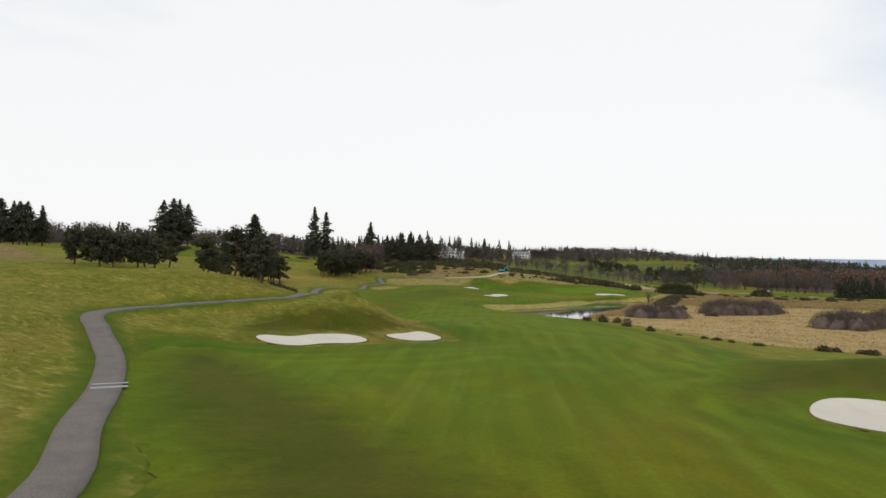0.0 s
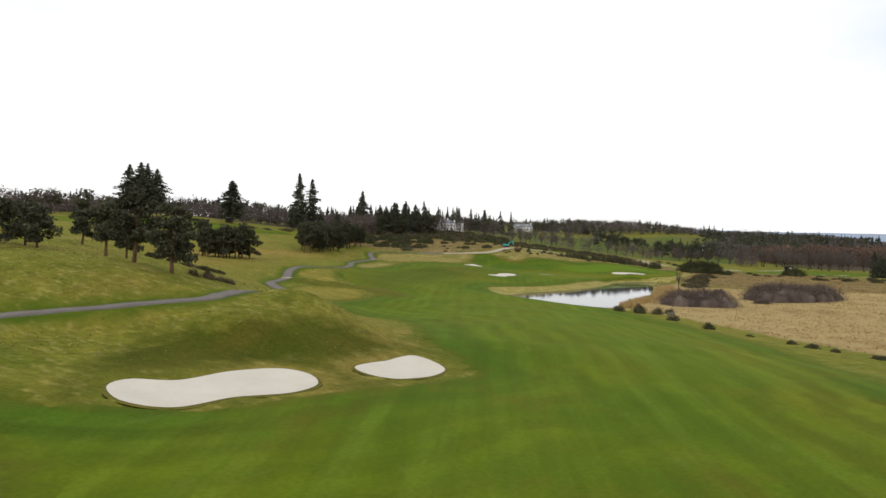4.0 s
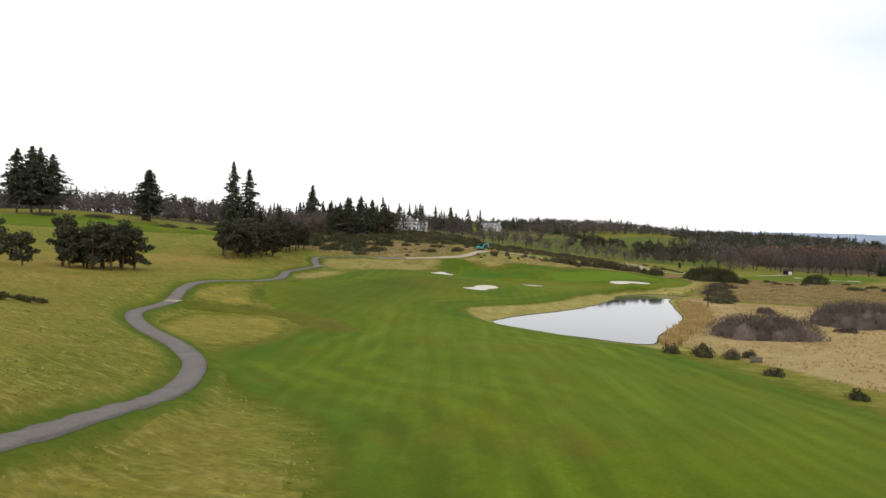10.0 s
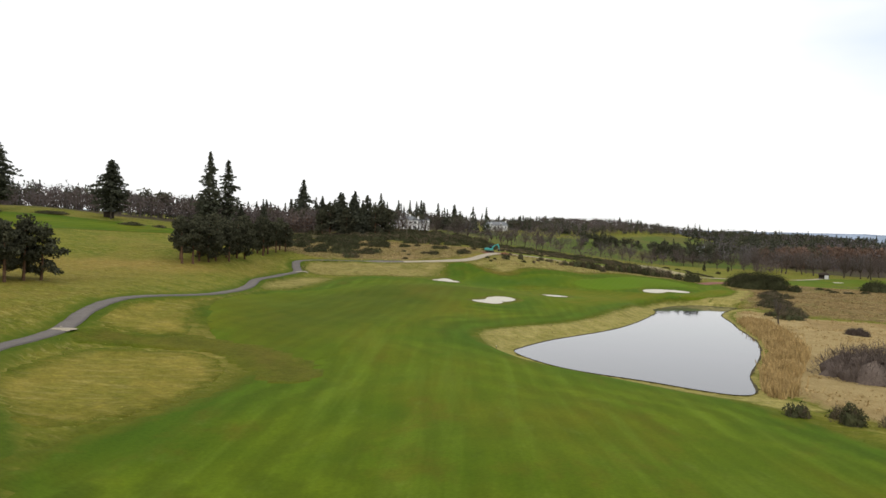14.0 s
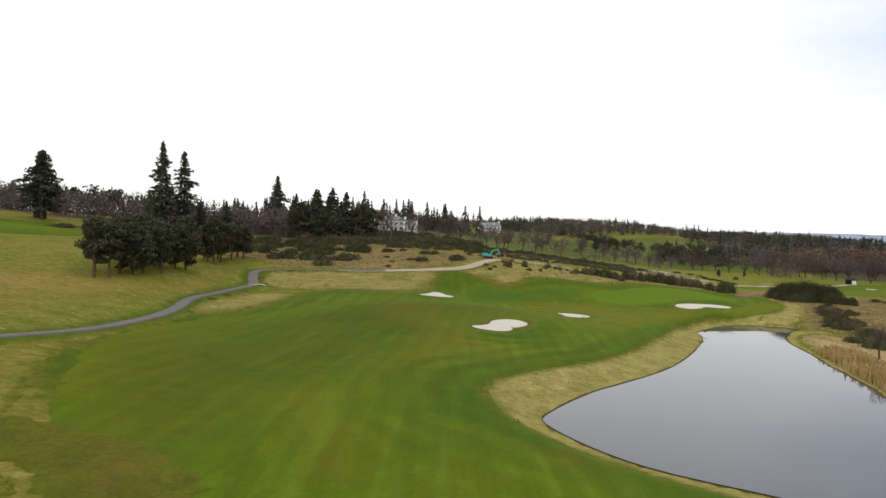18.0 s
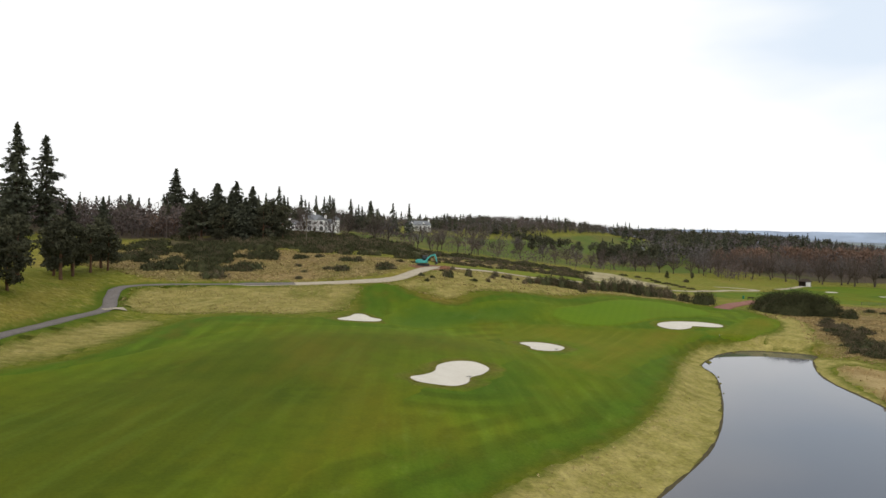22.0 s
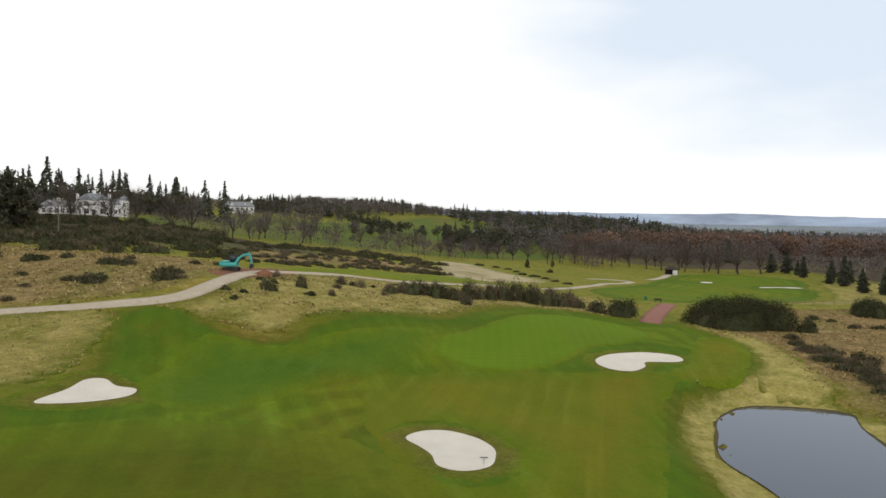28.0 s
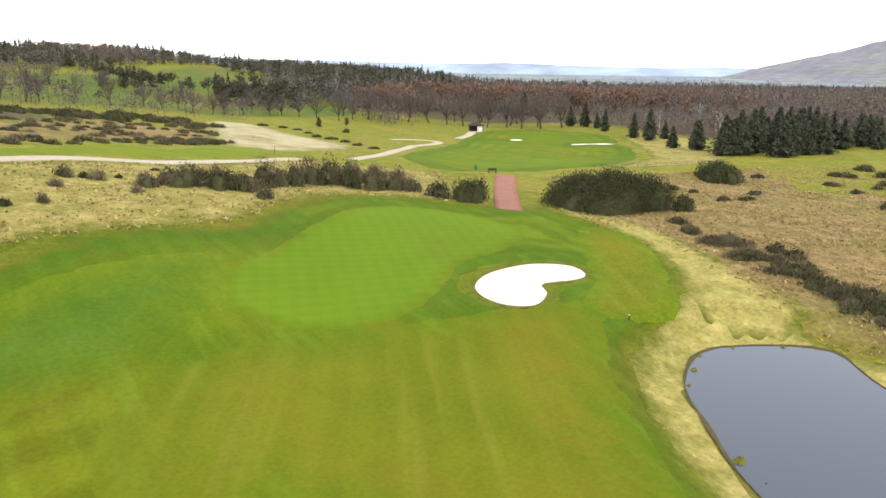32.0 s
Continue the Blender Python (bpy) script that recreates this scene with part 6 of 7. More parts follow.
wood("grey_wood", grove(RIDGEWOOD, 13, 11, 16, 73, 0.3) + grove(LOWRIDGE, 13, 9, 13, 76, 0.3) + grove(NEARWOOD, 13, 4.5, 8.5, 54, 0.25) + grove(BACKWOOD, 16, 8, 14, 53, 0.25) + grove(NORTH, 12, 7, 11, 55, 0.3) + grove(TALLWOOD, 13, 12, 18, 56, 0.3) + grove(SKYWOOD, 13, 7, 11, 57, 0.3) + belt(26, 96, 640, 190, 730, 30, 4, 8, 58), "bare", GREYTWIG, "grey-brown leafless broadleaf woodland", 100, 0.52)
wood("far_bare_wood", grove(FAREAST, 24, 6.5, 11, 28, 0.2), "bare", TWIG, "distant brown leafless woodland", 28, 0.9)
wood("rust_wood", belt(120, 345, 640, 420, 570, 20, 13, 17, 31) + belt(60, 420, 570, 500, 505, 14, 12, 15, 29) + belt(26, -14, 468, 4, 474, 5, 5, 8, 32) + belt(50, 300, 610, 350, 640, 14, 12, 16, 33), "bare", RUST, "rust-brown leafless larch wood", 130, 0.36)
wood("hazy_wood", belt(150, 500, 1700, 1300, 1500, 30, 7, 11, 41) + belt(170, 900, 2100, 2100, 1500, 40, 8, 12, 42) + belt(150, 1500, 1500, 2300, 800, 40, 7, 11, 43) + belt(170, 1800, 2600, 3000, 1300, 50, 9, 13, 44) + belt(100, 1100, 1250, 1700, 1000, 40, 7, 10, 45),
     "bare", HAZEWOOD, "distant belts of woodland with haze in their colour", 30, 1.3)

# pale birches standing among the eastern wood
parts = bare_tree(91, 10.5, 3.2, 420, TWIG, 0.42)
BIRCH = plant("silver_birch", [(n, g, PALEBARK if n == "trunk" else m) for n, g, m in parts], "tall leafless birch with a pale trunk", "tree", "pale birches in the eastern wood")
put(BIRCH, 318, 432)
for x, y, s_ in [(342, 446, 1.05), (352, 425, 1.0), (326, 462, 0.95), (372, 470, 1.1), (305, 418, 0.85), (395, 440, 1.1)]:
    copy_at(BIRCH, x, y, rnd.uniform(0, 360), s_)


# ---- distance ----
def ridge(name, a0, a1, dist, heights, mat, label, depth=700, base=-20, rough=6):
    """A line of far hills between two bearings, with its heights at even steps, sloping up from its foot."""
    n, m = 160, 10
    az = np.radians(np.linspace(a0, a1, n))
    top = np.interp(np.linspace(0, 1, n), np.linspace(0, 1, len(heights)), heights)
    k = np.convolve(np.pad(top, 6, "edge"), np.ones(13) / 13, "valid")
    rng = np.random.RandomState(len(name))
    k = k + rough * np.convolve(rng.normal(size=n + 8), np.ones(9) / 3, "valid")[:n] * 0.5
    verts = []
    for j in range(m):
        f = j / (m - 1)
        r = dist - depth * (1 - f)
        g = f * f * (3 - 2 * f)
        wob = rough * 0.6 * np.sin(np.degrees(az) * 1.7 + j * 1.1) * f * (1 - f) * 4
        verts.append(np.stack([40 + np.sin(az) * r, 220 + np.cos(az) * r, base + (k - base) * g + wob], 1))
    i = np.arange(n * m).reshape(m, n)
    q = np.stack([i[:-1, :-1], i[:-1, 1:], i[1:, 1:], i[1:, :-1]], -1).reshape(-1, 4)
    return tagged(new(name, fast_mesh(name, np.concatenate(verts), q, mat, smooth=True)), label, "hill", kind="structure")


ridge("far_hills", -60, 100, 4300, [150, 150, 140, 130, 118, 108, 100, 96, 92, 86, 80, 78, 72, 62, 58, 58, 58], HILLBLUE, "far hills on the horizon with blue haze in their colour", 500, -20, 9)
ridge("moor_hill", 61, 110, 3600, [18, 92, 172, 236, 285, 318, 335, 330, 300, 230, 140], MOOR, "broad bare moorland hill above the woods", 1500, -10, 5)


# ---- buildings ----
def box(x0, y0, z0, x1, y1, z1):
    v = np.array([(x, y, z) for z in (z0, z1) for x, y in ((x0, y0), (x1, y0), (x1, y1), (x0, y1))], float)
    f = np.array([(0, 3, 2, 1), (4, 5, 6, 7), (0, 1, 5, 4), (1, 2, 6, 5), (2, 3, 7, 6), (3, 0, 4, 7)])
    return v, f


def part(name, pieces, mat, parent, label="", bevel=0.0):
    """One mesh of a few solid pieces, under a thing or a part."""
    v, f = joined(pieces) if isinstance(pieces, list) else pieces
    ob = new(name, fast_mesh(name, v, f, mat))
    if bevel:
        bm = bmesh.new()
        bm.from_mesh(ob.data)
        bmesh.ops.bevel(bm, geom=bm.edges[:], offset=bevel, segments=1, affect="EDGES")
        bm.to_mesh(ob.data)
        bm.free()
    ob.parent = parent
    if label:
        ob["label"] = label
    return ob


def hip(x0, y0, x1, y1, z, rise, over=0.4, inset=None):
    """A hipped roof over a rectangle; inset: how far the ridge ends lie from the gable walls (0: plain gables)."""
    x0, y0, x1, y1 = x0 - over, y0 - over, x1 + over, y1 + over
    k = (y1 - y0) / 2 if inset is None else inset
    ym = (y0 + y1) / 2
    v = np.array([(x0, y0, z), (x1, y0, z), (x1, y1, z), (x0, y1, z), (x0 + k, ym, z + rise), (x1 - k, ym, z + rise), (x0, y0, z - 0.18), (x1, y0, z - 0.18), (x1, y1, z - 0.18), (x0, y1, z - 0.18)], float)
    f = np.array([(0, 1, 5, 4), (2, 3, 4, 5), (1, 2, 5, 5), (3, 0, 4, 4), (6, 7, 1, 0), (7, 8, 2, 1), (8, 9, 3, 2), (9, 6, 0, 3), (9, 8, 7, 6)])
    return v, f


def gable(x0, x1, y0, y1, z, rise, over=0.3):
    """A roof whose ridge runs along y over the strip x0 to x1."""
    v, f = hip(y0, x0, y1, x1, z, rise, over, 0)
    return v[:, [1, 0, 2]], f[:, ::-1]


def solid(name, pieces, mat, parent, label=""):
    """As part(), for meshes with three-cornered faces."""
    me = bpy.data.meshes.new(name)
    vs, fs, n = [], [], 0
    for v, f in pieces:
        vs += [tuple(p) for p in v]
        for q in f:
            c = []
            for i in q:
                if not c or i + n != c[-1]:
                    c.append(int(i) + n)
            fs.append(c)
        n += len(v)
    me.from_pydata(vs, [], fs)
    me.materials.append(mat)
    me.update()
    ob = new(name, me)
    ob.parent = parent
    if label:
        ob["label"] = label
    return ob


def window(parent, x, y, z, w, h, bars=1):
    """A framed window in a wall that faces -y."""
    fr = 0.09
    win = part("window", [box(x - w / 2 - fr, y - 0.06, z - fr, x + w / 2 + fr, y, z), box(x - w / 2 - fr, y - 0.06, z + h, x + w / 2 + fr, y, z + h + fr), box(x - w / 2 - fr, y - 0.06, z, x - w / 2, y, z + h), box(x + w / 2, y - 0.06, z, x + w / 2 + fr, y, z + h)] + [box(x - 0.03, y - 0.055, z, x + 0.03, y, z + h) for _ in range(bars)], TIMBER if parent.name.startswith("hut") else WHITE, parent)
    part("pane", [box(x - w / 2, y - 0.035, z, x + w / 2, y - 0.005, z + h)], DARKGLASS, win, "dark glass pane")
    return win


def chimney(parent, x, y, z0, z1):
    c = part("chimney", [box(x - 0.55, y - 0.4, z0, x + 0.55, y + 0.4, z1), box(x - 0.65, y - 0.5, z1 - 0.25, x + 0.65, y + 0.5, z1 - 0.05)], WHITE, parent)
    for k in (-0.28, 0.28):
        part("chimney_pot", tube([(x + k, y, z1 - 0.05), (x + k, y, z1 + 0.55)], [0.16, 0.13], 8), EARTH, c, "clay chimney pot")


def mansion():
    root = new("mansion")
    part("main_wall", [box(-6.5, 0, -1.5, 6.5, 9, 6.0)], WHITE, root)
    part("wing_wall", [box(-20, 1.5, -1.5, -6.5, 8, 3.4)], WHITE, root)
    part("east_wall", [box(6.5, 0.8, -1.5, 11, 8, 4.6)], WHITE, root)
    solid("roof", [hip(-6.5, 0, 6.5, 9, 6.0, 3.0)], SLATE, root, "hipped grey slate roof")
    solid("wing_roof", [hip(-20, 1.5, -6.5, 8, 3.4, 2.4)], SLATE, root, "low grey slate roof")
    solid("east_roof", [hip(6.5, 0.8, 11, 8, 4.6, 2.2)], SLATE, root, "grey slate roof")
    for x in (-3.6, 2.6):
        solid("gable_front", [(np.array([(x - 1.9, -0.5, -1.5), (x + 1.9, -0.5, -1.5), (x + 1.9, -0.5, 6.2), (x, -0.5, 8.4), (x - 1.9, -0.5, 6.2), (x - 1.9, 0.1, -1.5), (x + 1.9, 0.1, -1.5), (x + 1.9, 0.1, 6.2), (x, 0.1, 8.4), (x - 1.9, 0.1, 6.2)], float), [(0, 1, 2, 3, 4), (9, 8, 7, 6, 5), (1, 6, 7, 2), (5, 0, 4, 9)])], WHITE, root, "white gabled front")
        solid("gable_roof", [gable(x - 1.9, x + 1.9, -0.7, 3.5, 6.2, 2.25)], SLATE, root, "small slate gable roof")
        window(root, x, -0.5, 3.7, 1.5, 1.7)
        window(root, x, -0.5, 0.5, 2.0, 2.0)
    for x in (-5.9, -0.5, 5.4):
        window(root, x, 0, 3.7, 0.9, 1.5)
        window(root, x, 0, 0.5, 0.9, 1.9)
    for x in (-18.6, -16.4, -14.2, -12.0, -9.8, -7.8):
        window(root, x, 1.5, 0.8, 1.1, 1.7)
    for x in (7.6, 9.6):
        window(root, x, 0.8, 0.6, 1.0, 1.8)
    tv, tf = tube([(11.2, 1.6, -1.5), (11.2, 1.6, 6.2)], [1.9, 1.9], 12)
    part("turret", (tv, tf), WHITE, root)
    part("dome", tube([(11.2, 1.6, 6.2), (11.2, 1.6, 6.9), (11.2, 1.6, 7.6), (11.2, 1.6, 8.1), (11.2, 1.6, 8.9)], [2.2, 1.9, 1.25, 0.4, 0.05], 12), SLATE, root, "grey turret dome")
    window(root, 10.6, -0.32, 3.9, 0.8, 1.3)
    for x, y, z in ((-6.0, 4.5, 8.6), (0.2, 4.5, 10.2), (6.0, 4.5, 8.8), (-13, 4.8, 6.6)):
        chimney(root, x, y, z - 3.2, z)
    part("terrace", [box(-8, -4.5, -1.6, 9, 0, -0.2)], CONCRETE, root, "pale stone terrace")
    part("door", [box(-1.5, -0.08, -0.2, -0.4, 0, 2.1)], TIMBER, root)
    root.matrix_basis = pose(43.8, 526, ground_z(43.8, 526) + 0.2, 0, 0, 8) @ Matrix.Scale(0.78, 4)
    return tagged(root, "large white mansion with slate roofs, gables and a turret", "house")


def villa(name, x, y, turn, w, d, h, lift, label):
    root = new(name)
    part("wall", [box(-w / 2, 0, -2, w / 2, d, h)], WHITE, root)
    solid("roof", [hip(-w / 2, 0, w / 2, d, h, d * 0.36, 0.5, 2.0)], SLATE, root, "grey slate roof")
    k = int(w // 2.6)
    for i in range(k):
        window(root, -w / 2 + (i + 0.5) * w / k, 0, 0.9, 1.2, 1.5)
    if w > 14:
        for gx in (-w / 4, w / 5):
            solid("dormer", [(np.array([(gx - 1.4, -0.2, h - 0.3), (gx + 1.4, -0.2, h - 0.3), (gx, -0.2, h + 2.2), (gx - 1.4, 2.5, h - 0.3), (gx + 1.4, 2.5, h - 0.3), (gx, 2.5, h + 2.2)], float), [(0, 1, 2), (5, 4, 3), (1, 4, 5, 2), (3, 0, 2, 5)])], WHITE, root, "white gabled dormer")
            window(root, gx, -0.2, h + 0.1, 0.9, 1.0)
    chimney(root, w / 2 - 1.2, d / 2, h, h + d * 0.36 + 0.9)
    root.matrix_basis = pose(x, y, ground_z(x, y) + float(RISE(np.array(x), np.array(y))) + lift, 0, 0, turn)
    return tagged(root, label, "house")


mansion()
villa("white_house", 134, 752, -6, 18, 9, 3.2, 1.2, "long white house with a slate roof and dormers")
villa("cottage", 330, 790, -20, 11, 7, 3.0, 0.5, "small distant white cottage among trees")
villa("cottage", 250, 905, 0, 10, 7, 3.0, 0.5, "small distant white cottage beside the fields")
villa("cottage", 470, 850, -30, 12, 7, 3.2, 0.5, "distant pale house beyond the avenue")
villa("cottage", 560, 760, -30, 12, 7, 3.2, 0.5, "distant pale house beyond the avenue")


def shelter():
    root = new("shelter")
    part("floor_slab", [box(-2.6, -1.6, -0.3, 2.6, 1.6, 0.06)], CONCRETE, root)
    for x in (-2.3, 0.2, 2.3):
        for y in (-1.3, 1.3):
            part("post", [box(x - 0.08, y - 0.08, 0, x + 0.08, y + 0.08, 2.3)], TIMBER, root)
    solid("roof", [hip(-2.4, -1.4, 2.4, 1.4, 2.3, 1.1, 0.5)], TIMBER, root, "dark hipped roof")
    part("back_wall", [box(-2.3, 1.22, 0, 2.3, 1.34, 2.2)], TIMBER, root)
    part("side_wall", [box(0.3, -1.35, 0, 2.3, -1.24, 2.0)], WHITE, root, "white boarded panel")
    put(root, 256, 497, -35)
    return tagged(root, "small open shelter with a dark roof and white panel", "shelter")


shelter()


def hut(x, y, turn):
    root = new("hut")
    part("wall", [box(-1.7, -1.2, -0.3, 1.7, 1.2, 2.2)], TIMBER, root)
    for k in range(9):
        part("board", [box(-1.7, -1.23, 0.02 + k * 0.24, 1.7, -1.2, 0.22 + k * 0.24)], TIMBER, root)
    solid("roof", [hip(-1.7, -1.2, 1.7, 1.2, 2.2, 0.9, 0.3, 0)], SLATE, root, "grey felt roof")
    put(root, x, y, turn)
    return tagged(root, "small dark timber hut under the conifer", "hut")


hut(-71.5, 410, 15)


# ---- excavator ----
def excavator():
    root = new("excavator")
    for y in (-0.85, 0.85):
        ang = np.linspace(0, 2 * math.pi, 25)[:-1]
        ring = [(math.copysign(0.95, math.cos(a)) + 0.30 * math.cos(a), 0.30 + 0.30 * math.sin(a)) for a in ang]
        v = np.array([(x, y + s, z) for s in (-0.22, 0.22) for x, z in ring])
        m = len(ring)
        f = [(k, (k + 1) % m, m + (k + 1) % m, m + k) for k in range(m)]
        tr = solid("track", [(v, f + [tuple(range(m))[::-1], tuple(range(m, 2 * m))])], STEEL, root, "dark rubber crawler track")
        for x in (-0.95, -0.5, 0.0, 0.5, 0.95):
            part("roller", tube([(x, y - 0.24, 0.28), (x, y + 0.24, 0.28)], [0.2, 0.2], 10), STEEL, tr)
    part("undercarriage", [box(-0.8, -0.65, 0.25, 0.8, 0.65, 0.62)], STEEL, root)
    part("body", [box(-1.45, -0.95, 0.72, 0.95, 0.95, 1.35), box(-1.45, -0.95, 1.35, -0.2, 0.95, 1.62)], TEAL, root, bevel=0.06)
    part("counterweight", [box(-1.75, -0.9, 0.72, -1.45, 0.9, 1.5)], TEAL, root, bevel=0.08)
    cab = part("cab", [box(-0.35, 0.0, 1.35, 0.85, 0.06, 2.5), box(-0.35, 0.84, 1.35, 0.85, 0.9, 2.5), box(-0.38, -0.02, 2.45, 0.9, 0.92, 2.55), box(0.8, 0.0, 1.35, 0.86, 0.1, 2.5), box(-0.36, 0.0, 1.35, -0.3, 0.9, 2.5)], STEEL, root, "dark cab frame")
    part("cab_window", [box(0.82, 0.1, 1.4, 0.85, 0.84, 2.42)], DARKGLASS, cab)
    part("cab_window", [box(-0.28, -0.02, 1.5, 0.76, 0.0, 2.42)], DARKGLASS, cab)

    def arm(name, pts, w):
        p = np.array(pts, float)
        d = np.gradient(p, axis=0)
        d /= np.linalg.norm(d, axis=1)[:, None]
        n = np.stack([-d[:, 1], d[:, 0]], 1)
        th = np.linspace(w[0], w[1], len(p))[:, None]
        a, b = p + n * th, p - n * th
        v = np.array([(x, s, z) for s in (-0.32, -0.02) for x, z in np.concatenate([a, b[::-1]])])
        m = 2 * len(p)
        f = [(k, (k + 1) % m, m + (k + 1) % m, m + k) for k in range(m)]
        return solid(name, [(v, f + [tuple(range(m))[::-1], tuple(range(m, 2 * m))])], TEAL, root)

    arm("boom", [(0.7, 1.2), (1.2, 2.0), (1.9, 2.55), (2.9, 2.75)], (0.2, 0.14))
    arm("dipper", [(2.75, 2.95), (3.15, 2.2), (3.35, 1.2)], (0.2, 0.1))
    part("boom_ram", tube([(0.95, -0.18, 1.05), (1.75, -0.18, 2.25)], [0.07, 0.05], 8), STEEL, root)
    part("dipper_ram", tube([(1.9, -0.18, 2.85), (2.8, -0.18, 3.05)], [0.07, 0.05], 8), STEEL, root)
    bk = [(3.2, 1.2), (3.55, 1.15), (3.6, 0.7), (3.3, 0.42), (2.95, 0.5), (3.05, 0.8)]
    v = np.array([(x, s, z) for s in (-0.55, 0.25) for x, z in bk])
    solid("bucket", [(v, [(k, (k + 1) % 6, 6 + (k + 1) % 6, 6 + k) for k in range(6)] + [(5, 4, 3, 2, 1, 0), (6, 7, 8, 9, 10, 11)])], STEEL, root)
    put(root, 58.0, 379.6, -28, 0.95)
    return tagged(root, "teal tracked excavator with a raised boom on bare earth", "excavator")


excavator()


def heap(x, y, r, h, mat, name, label, category, seed=3):
    rng = np.random.RandomState(seed)
    n, m = 28, 9
    vs = []
    for j in range(m):
        f = j / (m - 1)
        a = np.linspace(0, 2 * math.pi, n, endpoint=False)
        q = r * (1 - f) * (1 + 0.18 * np.sin(a * 3 + 1) + 0.12 * rng.normal(size=n) * (0.3 + f))
        vs.append(np.stack([np.cos(a) * q, np.sin(a) * q * 0.75, h * f ** 0.8 + rng.normal(size=n) * 0.05 * h - 0.15], 1))
    v = np.concatenate(vs)
    f = np.array([(j * n + k, j * n + (k + 1) % n, (j + 1) * n + (k + 1) % n, (j + 1) * n + k) for j in range(m - 1) for k in range(n)])
    ob = new(name, fast_mesh(name, v, f, mat, smooth=True))
    put(ob, x, y)
    return tagged(ob, label, category)


heap(62.3, 376.6, 2.1, 1.0, EARTH, "earth_mound", "mound of freshly dug red-brown earth", "earth mound")
for k, (x, y, r) in enumerate([(87.8, 310.6, 0.75), (86.6, 308.6, 0.4), (82, 299.3, 0.45), (79.4, 295, 0.5), (98.0, 319.0, 0.6), (101, 320.2, 0.5), (104.5, 319.4, 0.5), (107.5, 316.8, 0.5), (76.0, 289.2, 0.4), (95.2, 317.8, 0.45)]):
    heap(x, y, r, r * 0.6 + 0.1, LIP, "shore_clod", "dark clod of turf at the water edge", "turf clod", 20 + k)


# ---- small things ----
def rake(x, y, turn):
    root = new("bunker_rake")
    part("handle", tube([(0, 0, 0.06), (0, 1.7, 0.10)], [0.016, 0.014], 6), TIMBER, root)
    head = part("head", [box(-0.28, -0.025, 0.03, 0.28, 0.025, 0.07)], STEEL, root)
    for k in range(9):
        part("tine", [box(-0.264 + k * 0.066 - 0.006, -0.01, -0.03, -0.264 + k * 0.066 + 0.006, 0.01, 0.04)], STEEL, head)
    put(root, x, y, turn)
    root.location.z += 0.13
    return tagged(root, "long-handled bunker rake lying on the sand", "rake", "rakes in the bunkers")


rake(62.4, 308.9, 150)
rake(43.5, 287.6, 170)


def stake(x, y, h=0.42, label="short timber marker stake in the grass"):
    root = new("marker_stake")
    part("shaft", [box(-0.035, -0.035, -0.2, 0.035, 0.035, h)], TIMBER, root)
    part("cap", [box(-0.04, -0.04, h, 0.04, 0.04, h + 0.05)], WHITE, root, "white painted cap")
    put(root, x, y)
    return tagged(root, label, "stake", "marker stakes round the pond")


for x, y in [(31.6, 234.6), (99.6, 325.6)]:
    stake(x, y)
stake(124.5, 420, 1.5, "dark timber post on the sandy bank")


def bench(x, y, turn):
    root = new("bench")
    for k in range(3):
        part("slat", [box(-0.8, -0.22 + k * 0.16, 0.42, 0.8, -0.10 + k * 0.16, 0.46)], TIMBER, root)
    part("backrest", [box(-0.8, 0.26, 0.55, 0.8, 0.3, 0.85)], TIMBER, root)
    for px in (-0.65, 0.65):
        part("leg", [box(px - 0.05, -0.2, -0.1, px + 0.05, -0.1, 0.42)], TIMBER, root)
        part("leg", [box(px - 0.05, 0.2, -0.1, px + 0.05, 0.3, 0.85)], TIMBER, root)
    put(root, x, y, turn)
    return tagged(root, "dark timber bench at the end of the red path", "bench")


bench(151.5, 389.5, -40)


def pen(x, y, turn):
    root = new("timber_box")
    for k in range(6):
        part("plank", [box(-0.95 + k * 0.32, -0.55, -0.1, -0.66 + k * 0.32, -0.5, 0.95)], WEATHERED, root)
        part("plank", [box(-0.95 + k * 0.32, 0.5, -0.1, -0.66 + k * 0.32, 0.55, 0.95)], WEATHERED, root)
    for s in (-0.97, 0.93):
        part("side", [box(s, -0.55, -0.1, s + 0.05, 0.55, 0.95)], WEATHERED, root)
    part("lid", [box(-1.05, -0.62, 0.95, 1.05, 0.62, 1.02)], WEATHERED, root, "weathered flat lid")
    put(root, x, y, turn, 0.75)
    return tagged(root, "weathered pale timber box at the reed edge", "box")


pen(61.5, 190.8, -25)


def slab(name, x, y, turn, w, d, mat, label, lift=0.215):
    """A thin patch let into the path."""
    n = 8
    gx, gy = np.meshgrid(np.linspace(-w / 2, w / 2, n), np.linspace(-d / 2, d / 2, 5))
    a = radians(turn)
    px, py = x + gx * math.cos(a) - gy * math.sin(a), y + gx * math.sin(a) + gy * math.cos(a)
    z = land(px.ravel(), py.ravel()) + lift
    v = np.stack([px.ravel(), py.ravel(), z], 1)
    i = np.arange(5 * n).reshape(5, n)
    f = np.stack([i[:-1, :-1], i[:-1, 1:], i[1:, 1:], i[1:, :-1]], -1).reshape(-1, 4)
    return tagged(new(name, fast_mesh(name, v, f, mat)), label, "path patch", kind="structure")


slab("drain_strip", -17.9, 53.2, 22, 2.3, 0.75, WORN, "worn concrete drain strip across the path")
slab("drain_strip", -18.35, 54.6, 22, 2.3, 0.6, WORN, "worn concrete drain strip across the path")
slab("pale_patch", -20.4, 222.5, 65, 1.6, 2.6, PALEPATH, "pale worn patch on the path bend")
slab("pale_patch", -0.6, 334.2, 30, 3.4, 1.6, PALEPATH, "pale worn spur beside the path corner")


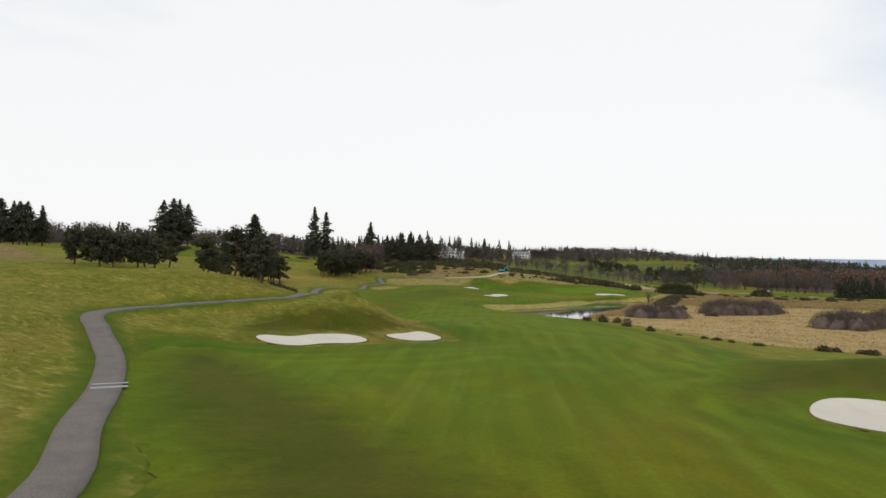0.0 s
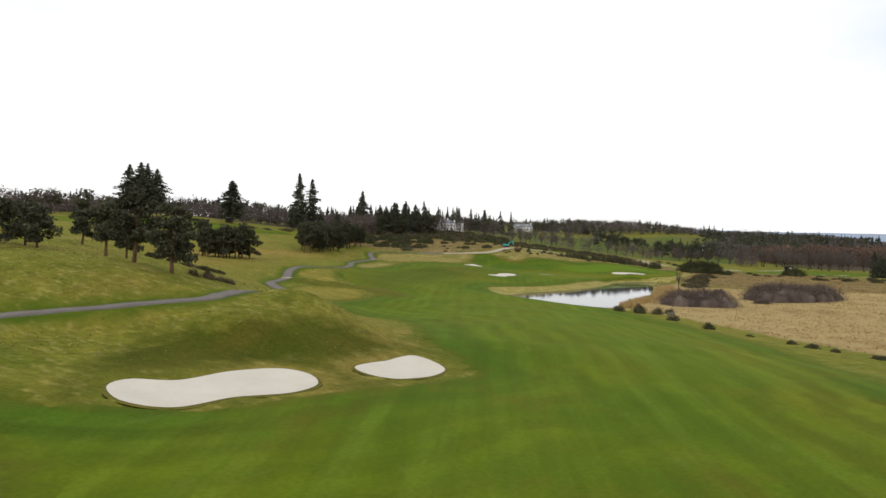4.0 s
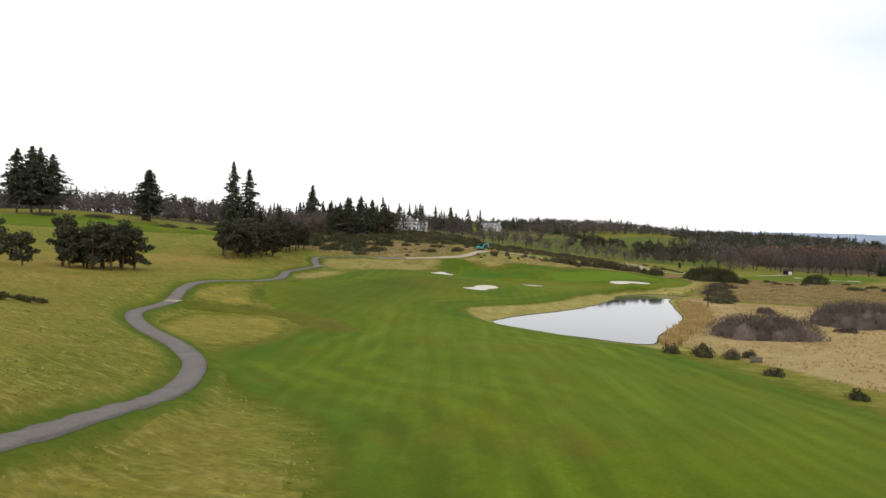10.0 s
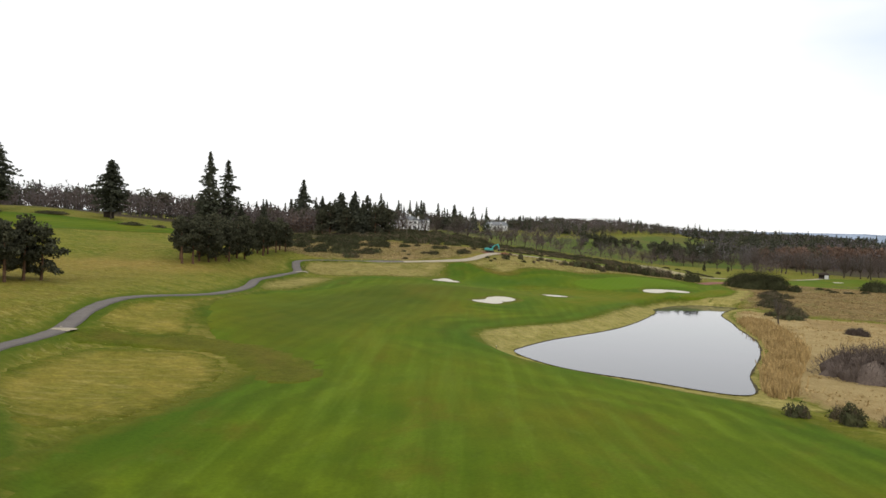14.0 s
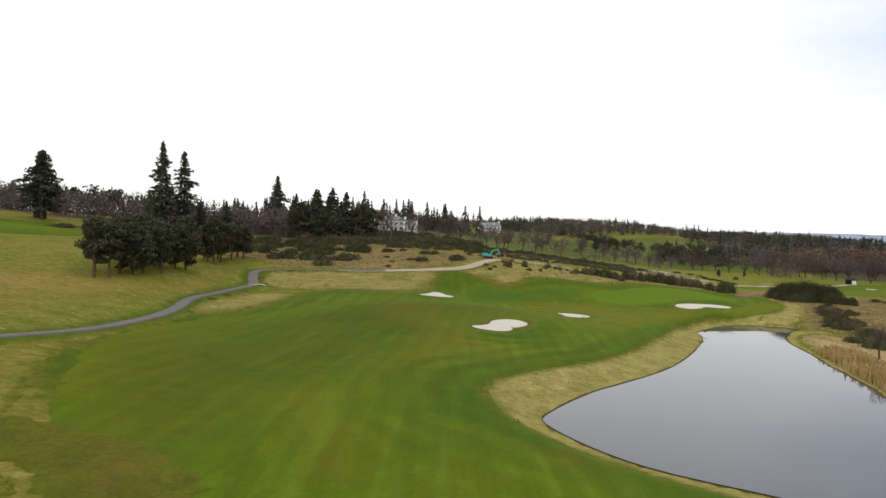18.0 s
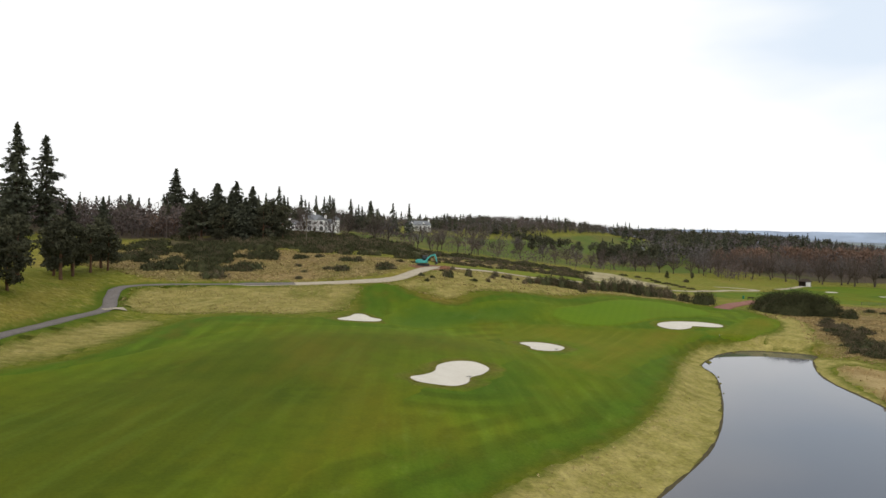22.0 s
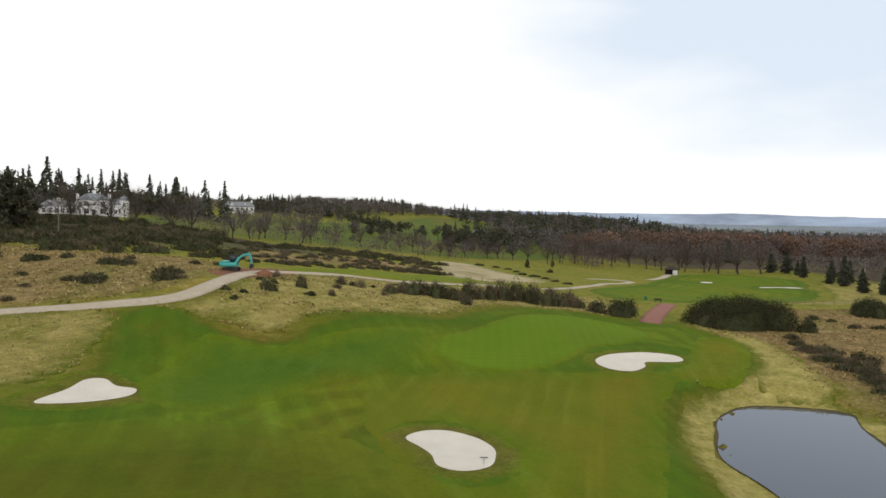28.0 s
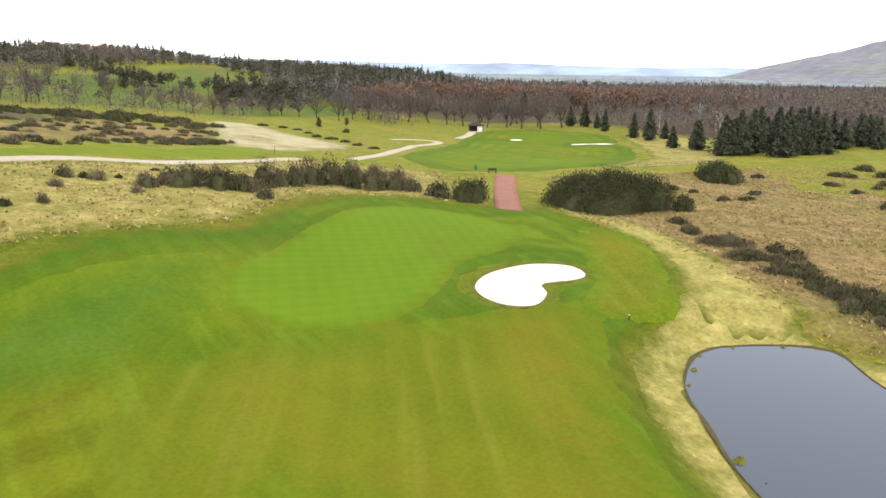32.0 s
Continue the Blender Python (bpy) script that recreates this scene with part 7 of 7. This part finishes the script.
def fence(points):
    """A low post-and-rail fence along the points."""
    c = curve(points, closed=False, step=2.4)
    root = new("fence")
    root.location = (*c[0], ground_z(*c[0]))
    o = np.array([*c[0], ground_z(*c[0])])
    for a, b in zip(c[:-1], c[1:]):
        za, zb = ground_z(*a), ground_z(*b)
        part("post", tube([(*a - o[:2], za - o[2] - 0.2), (*a - o[:2], za - o[2] + 1.0)], [0.06, 0.055], 6), WEATHERED, root)
        for up in (0.5, 0.85):
            part("rail", tube([(*a - o[:2], za - o[2] + up), (*b - o[:2], zb - o[2] + up)], [0.04, 0.04], 5), WEATHERED, root)
    return tagged(root, "low weathered post-and-rail fence on the heath edge", "fence")


fence([(187, 389), (196, 387.5), (206, 384), (217, 380)])


def bin_(x, y):
    root = new("litter_bin")
    part("body", tube([(0, 0, -0.05), (0, 0, 0.85)], [0.26, 0.30], 12), BINGREEN, root)
    part("lid", tube([(0, 0, 0.85), (0, 0, 0.93), (0, 0, 1.02)], [0.34, 0.32, 0.10], 12), BINGREEN, root)
    put(root, x, y)
    return tagged(root, "small dark green litter bin beside the far turf", "bin")


bin_(154.0, 396.2)


def pole(x, y):
    root = new("utility_pole")
    part("shaft", tube([(0, 0, -0.3), (0, 0, 8.0)], [0.14, 0.10], 8), WEATHERED, root)
    part("crossarm", [box(-0.9, -0.06, 7.4, 0.9, 0.06, 7.54)], WEATHERED, root)
    for dx in (-0.75, 0.0, 0.75):
        part("insulator", tube([(dx, 0, 7.54), (dx, 0, 7.74)], [0.05, 0.03], 6), WHITE, root)
    put(root, x, y, 10)
    return tagged(root, "wooden utility pole with a crossarm above the scrub", "pole")


pole(34.1, 428)


# ---- grass, reeds and tussocks ----
def blades(name, line, count, size, mat, label, seed, blade=3, holes=(), up=0.5, margin=0.0, lift=0.02, wide=0.28):
    """Tufts of upright blades scattered inside the closed line."""
    rng = np.random.RandomState(seed)
    lo, hi = line.min(0), line.max(0)
    p = rng.uniform(lo, hi, (count, 2))
    keep = inside(p[:, 0], p[:, 1], line) > margin
    for hole in holes:
        keep &= inside(p[:, 0], p[:, 1], hole) < -0.5
    p = p[keep]
    patch = np.sin(p[:, 0] * 0.33 + 2 * np.sin(p[:, 1] * 0.21)) + np.sin(p[:, 1] * 0.41 + p[:, 0] * 0.17)
    p = p[rng.uniform(-2.2, 1.4, len(p)) < patch]
    z = land(p[:, 0], p[:, 1]) + RISE(p[:, 0], p[:, 1]) + lift
    n = len(p)
    s = size * rng.uniform(0.5, 1.35, n)
    c = np.repeat(np.column_stack([p, z]), blade, 0)
    s = np.repeat(s, blade)[:, None]
    m = len(c)
    a = rng.uniform(0, 2 * math.pi, m)
    side = np.stack([np.cos(a), np.sin(a), np.zeros(m)], 1)
    lean = np.stack([rng.normal(size=m) * (1 - up), rng.normal(size=m) * (1 - up), np.full(m, up)], 1)
    foot = c + np.stack([rng.normal(size=m), rng.normal(size=m), np.zeros(m)], 1) * s * 0.25
    v = np.stack([foot - side * s * wide, foot + side * s * wide, foot + side * s * wide * 0.36 + lean * s, foot - side * s * wide * 0.36 + lean * s], 1).reshape(-1, 3)
    f = np.arange(m * 4).reshape(-1, 4)
    return tagged(new(name, fast_mesh(name, v, f, mat)), label, "grass", kind="stuff")


PATH_BOTH = curve([(-52, 20), (-52, 130), (-52, 300), (-20, 350), (-4, 350), (-12, 300), (-20, 250), (4, 200), (8, 130), (6, 106), (-2, 99), (-12, 92), (-24, 84), (-26, 60), (-18, 20)], step=4)
cc = curve(CART[:CORNER + 2], closed=False, step=2)
cd = np.gradient(cc, axis=0)
cd /= np.linalg.norm(cd, axis=1)[:, None]
cn = np.stack([-cd[:, 1], cd[:, 0]], 1)
CART_EDGE = np.concatenate([cc + cn * 1.7, (cc - cn * 1.7)[::-1]])
blades("rough_grass", PATH_BOTH, 70000, 0.17, TUFT, "tufty olive and straw rough grass on the slope", 5, 2, [FAIR_LINE, CART_EDGE] + SANDL[:2], 0.35)
blades("bank_grass", curve(BANK, step=2), 16000, 0.34, TUSSOCK, "pale tufts of long dead grass behind the green", 6, 3)
blades("pond_grass", curve([(28, 232), (30, 246), (40, 262), (54, 274), (68, 293), (82, 313), (92, 323), (110, 330), (126, 348), (128, 340), (118, 322), (112, 314), (108, 322), (97, 321), (84, 309), (72, 287), (58, 268), (44, 254), (35, 242)], step=2), 20000, 0.2, TUSSOCK, "pale tufts of long grass on the pond bank", 7, 3, [FAIR_LINE, POND_LINE])
blades("lobe_grass", curve(SWEEP, step=2), 7000, 0.26, TUSSOCK, "pale tufts of straw rough", 8, 2)
blades("heath_tussock", curve(MOORLAND, step=3), 46000, 0.36, RUSSETBLADE, "russet tussocks of dead moor grass", 9, 3)
blades("house_bank_grass", curve(HOUSEBANK, step=3), 12000, 0.4, TUSSOCK, "tawny tussocks of dead grass on the bank", 10, 3)
blades("reeds", curve(MARSH, step=3), 45000, 0.36, REEDBLADE, "dense dead tan reeds", 11, 3, [POND_LINE], 0.6, 0.3)
shore = curve([(93.5, 283), (88.5, 272), (80.8, 252), (72.8, 236.5), (62, 220), (56, 208), (57.6, 206.5), (65.5, 218), (76.6, 233.5), (85, 249.5), (92, 267), (95.5, 278)], step=2)
blades("shore_reeds", shore, 52000, 1.15, SHOREBLADE, "tall dead golden reeds along the shore", 12, 2, (), 0.85, wide=0.1)
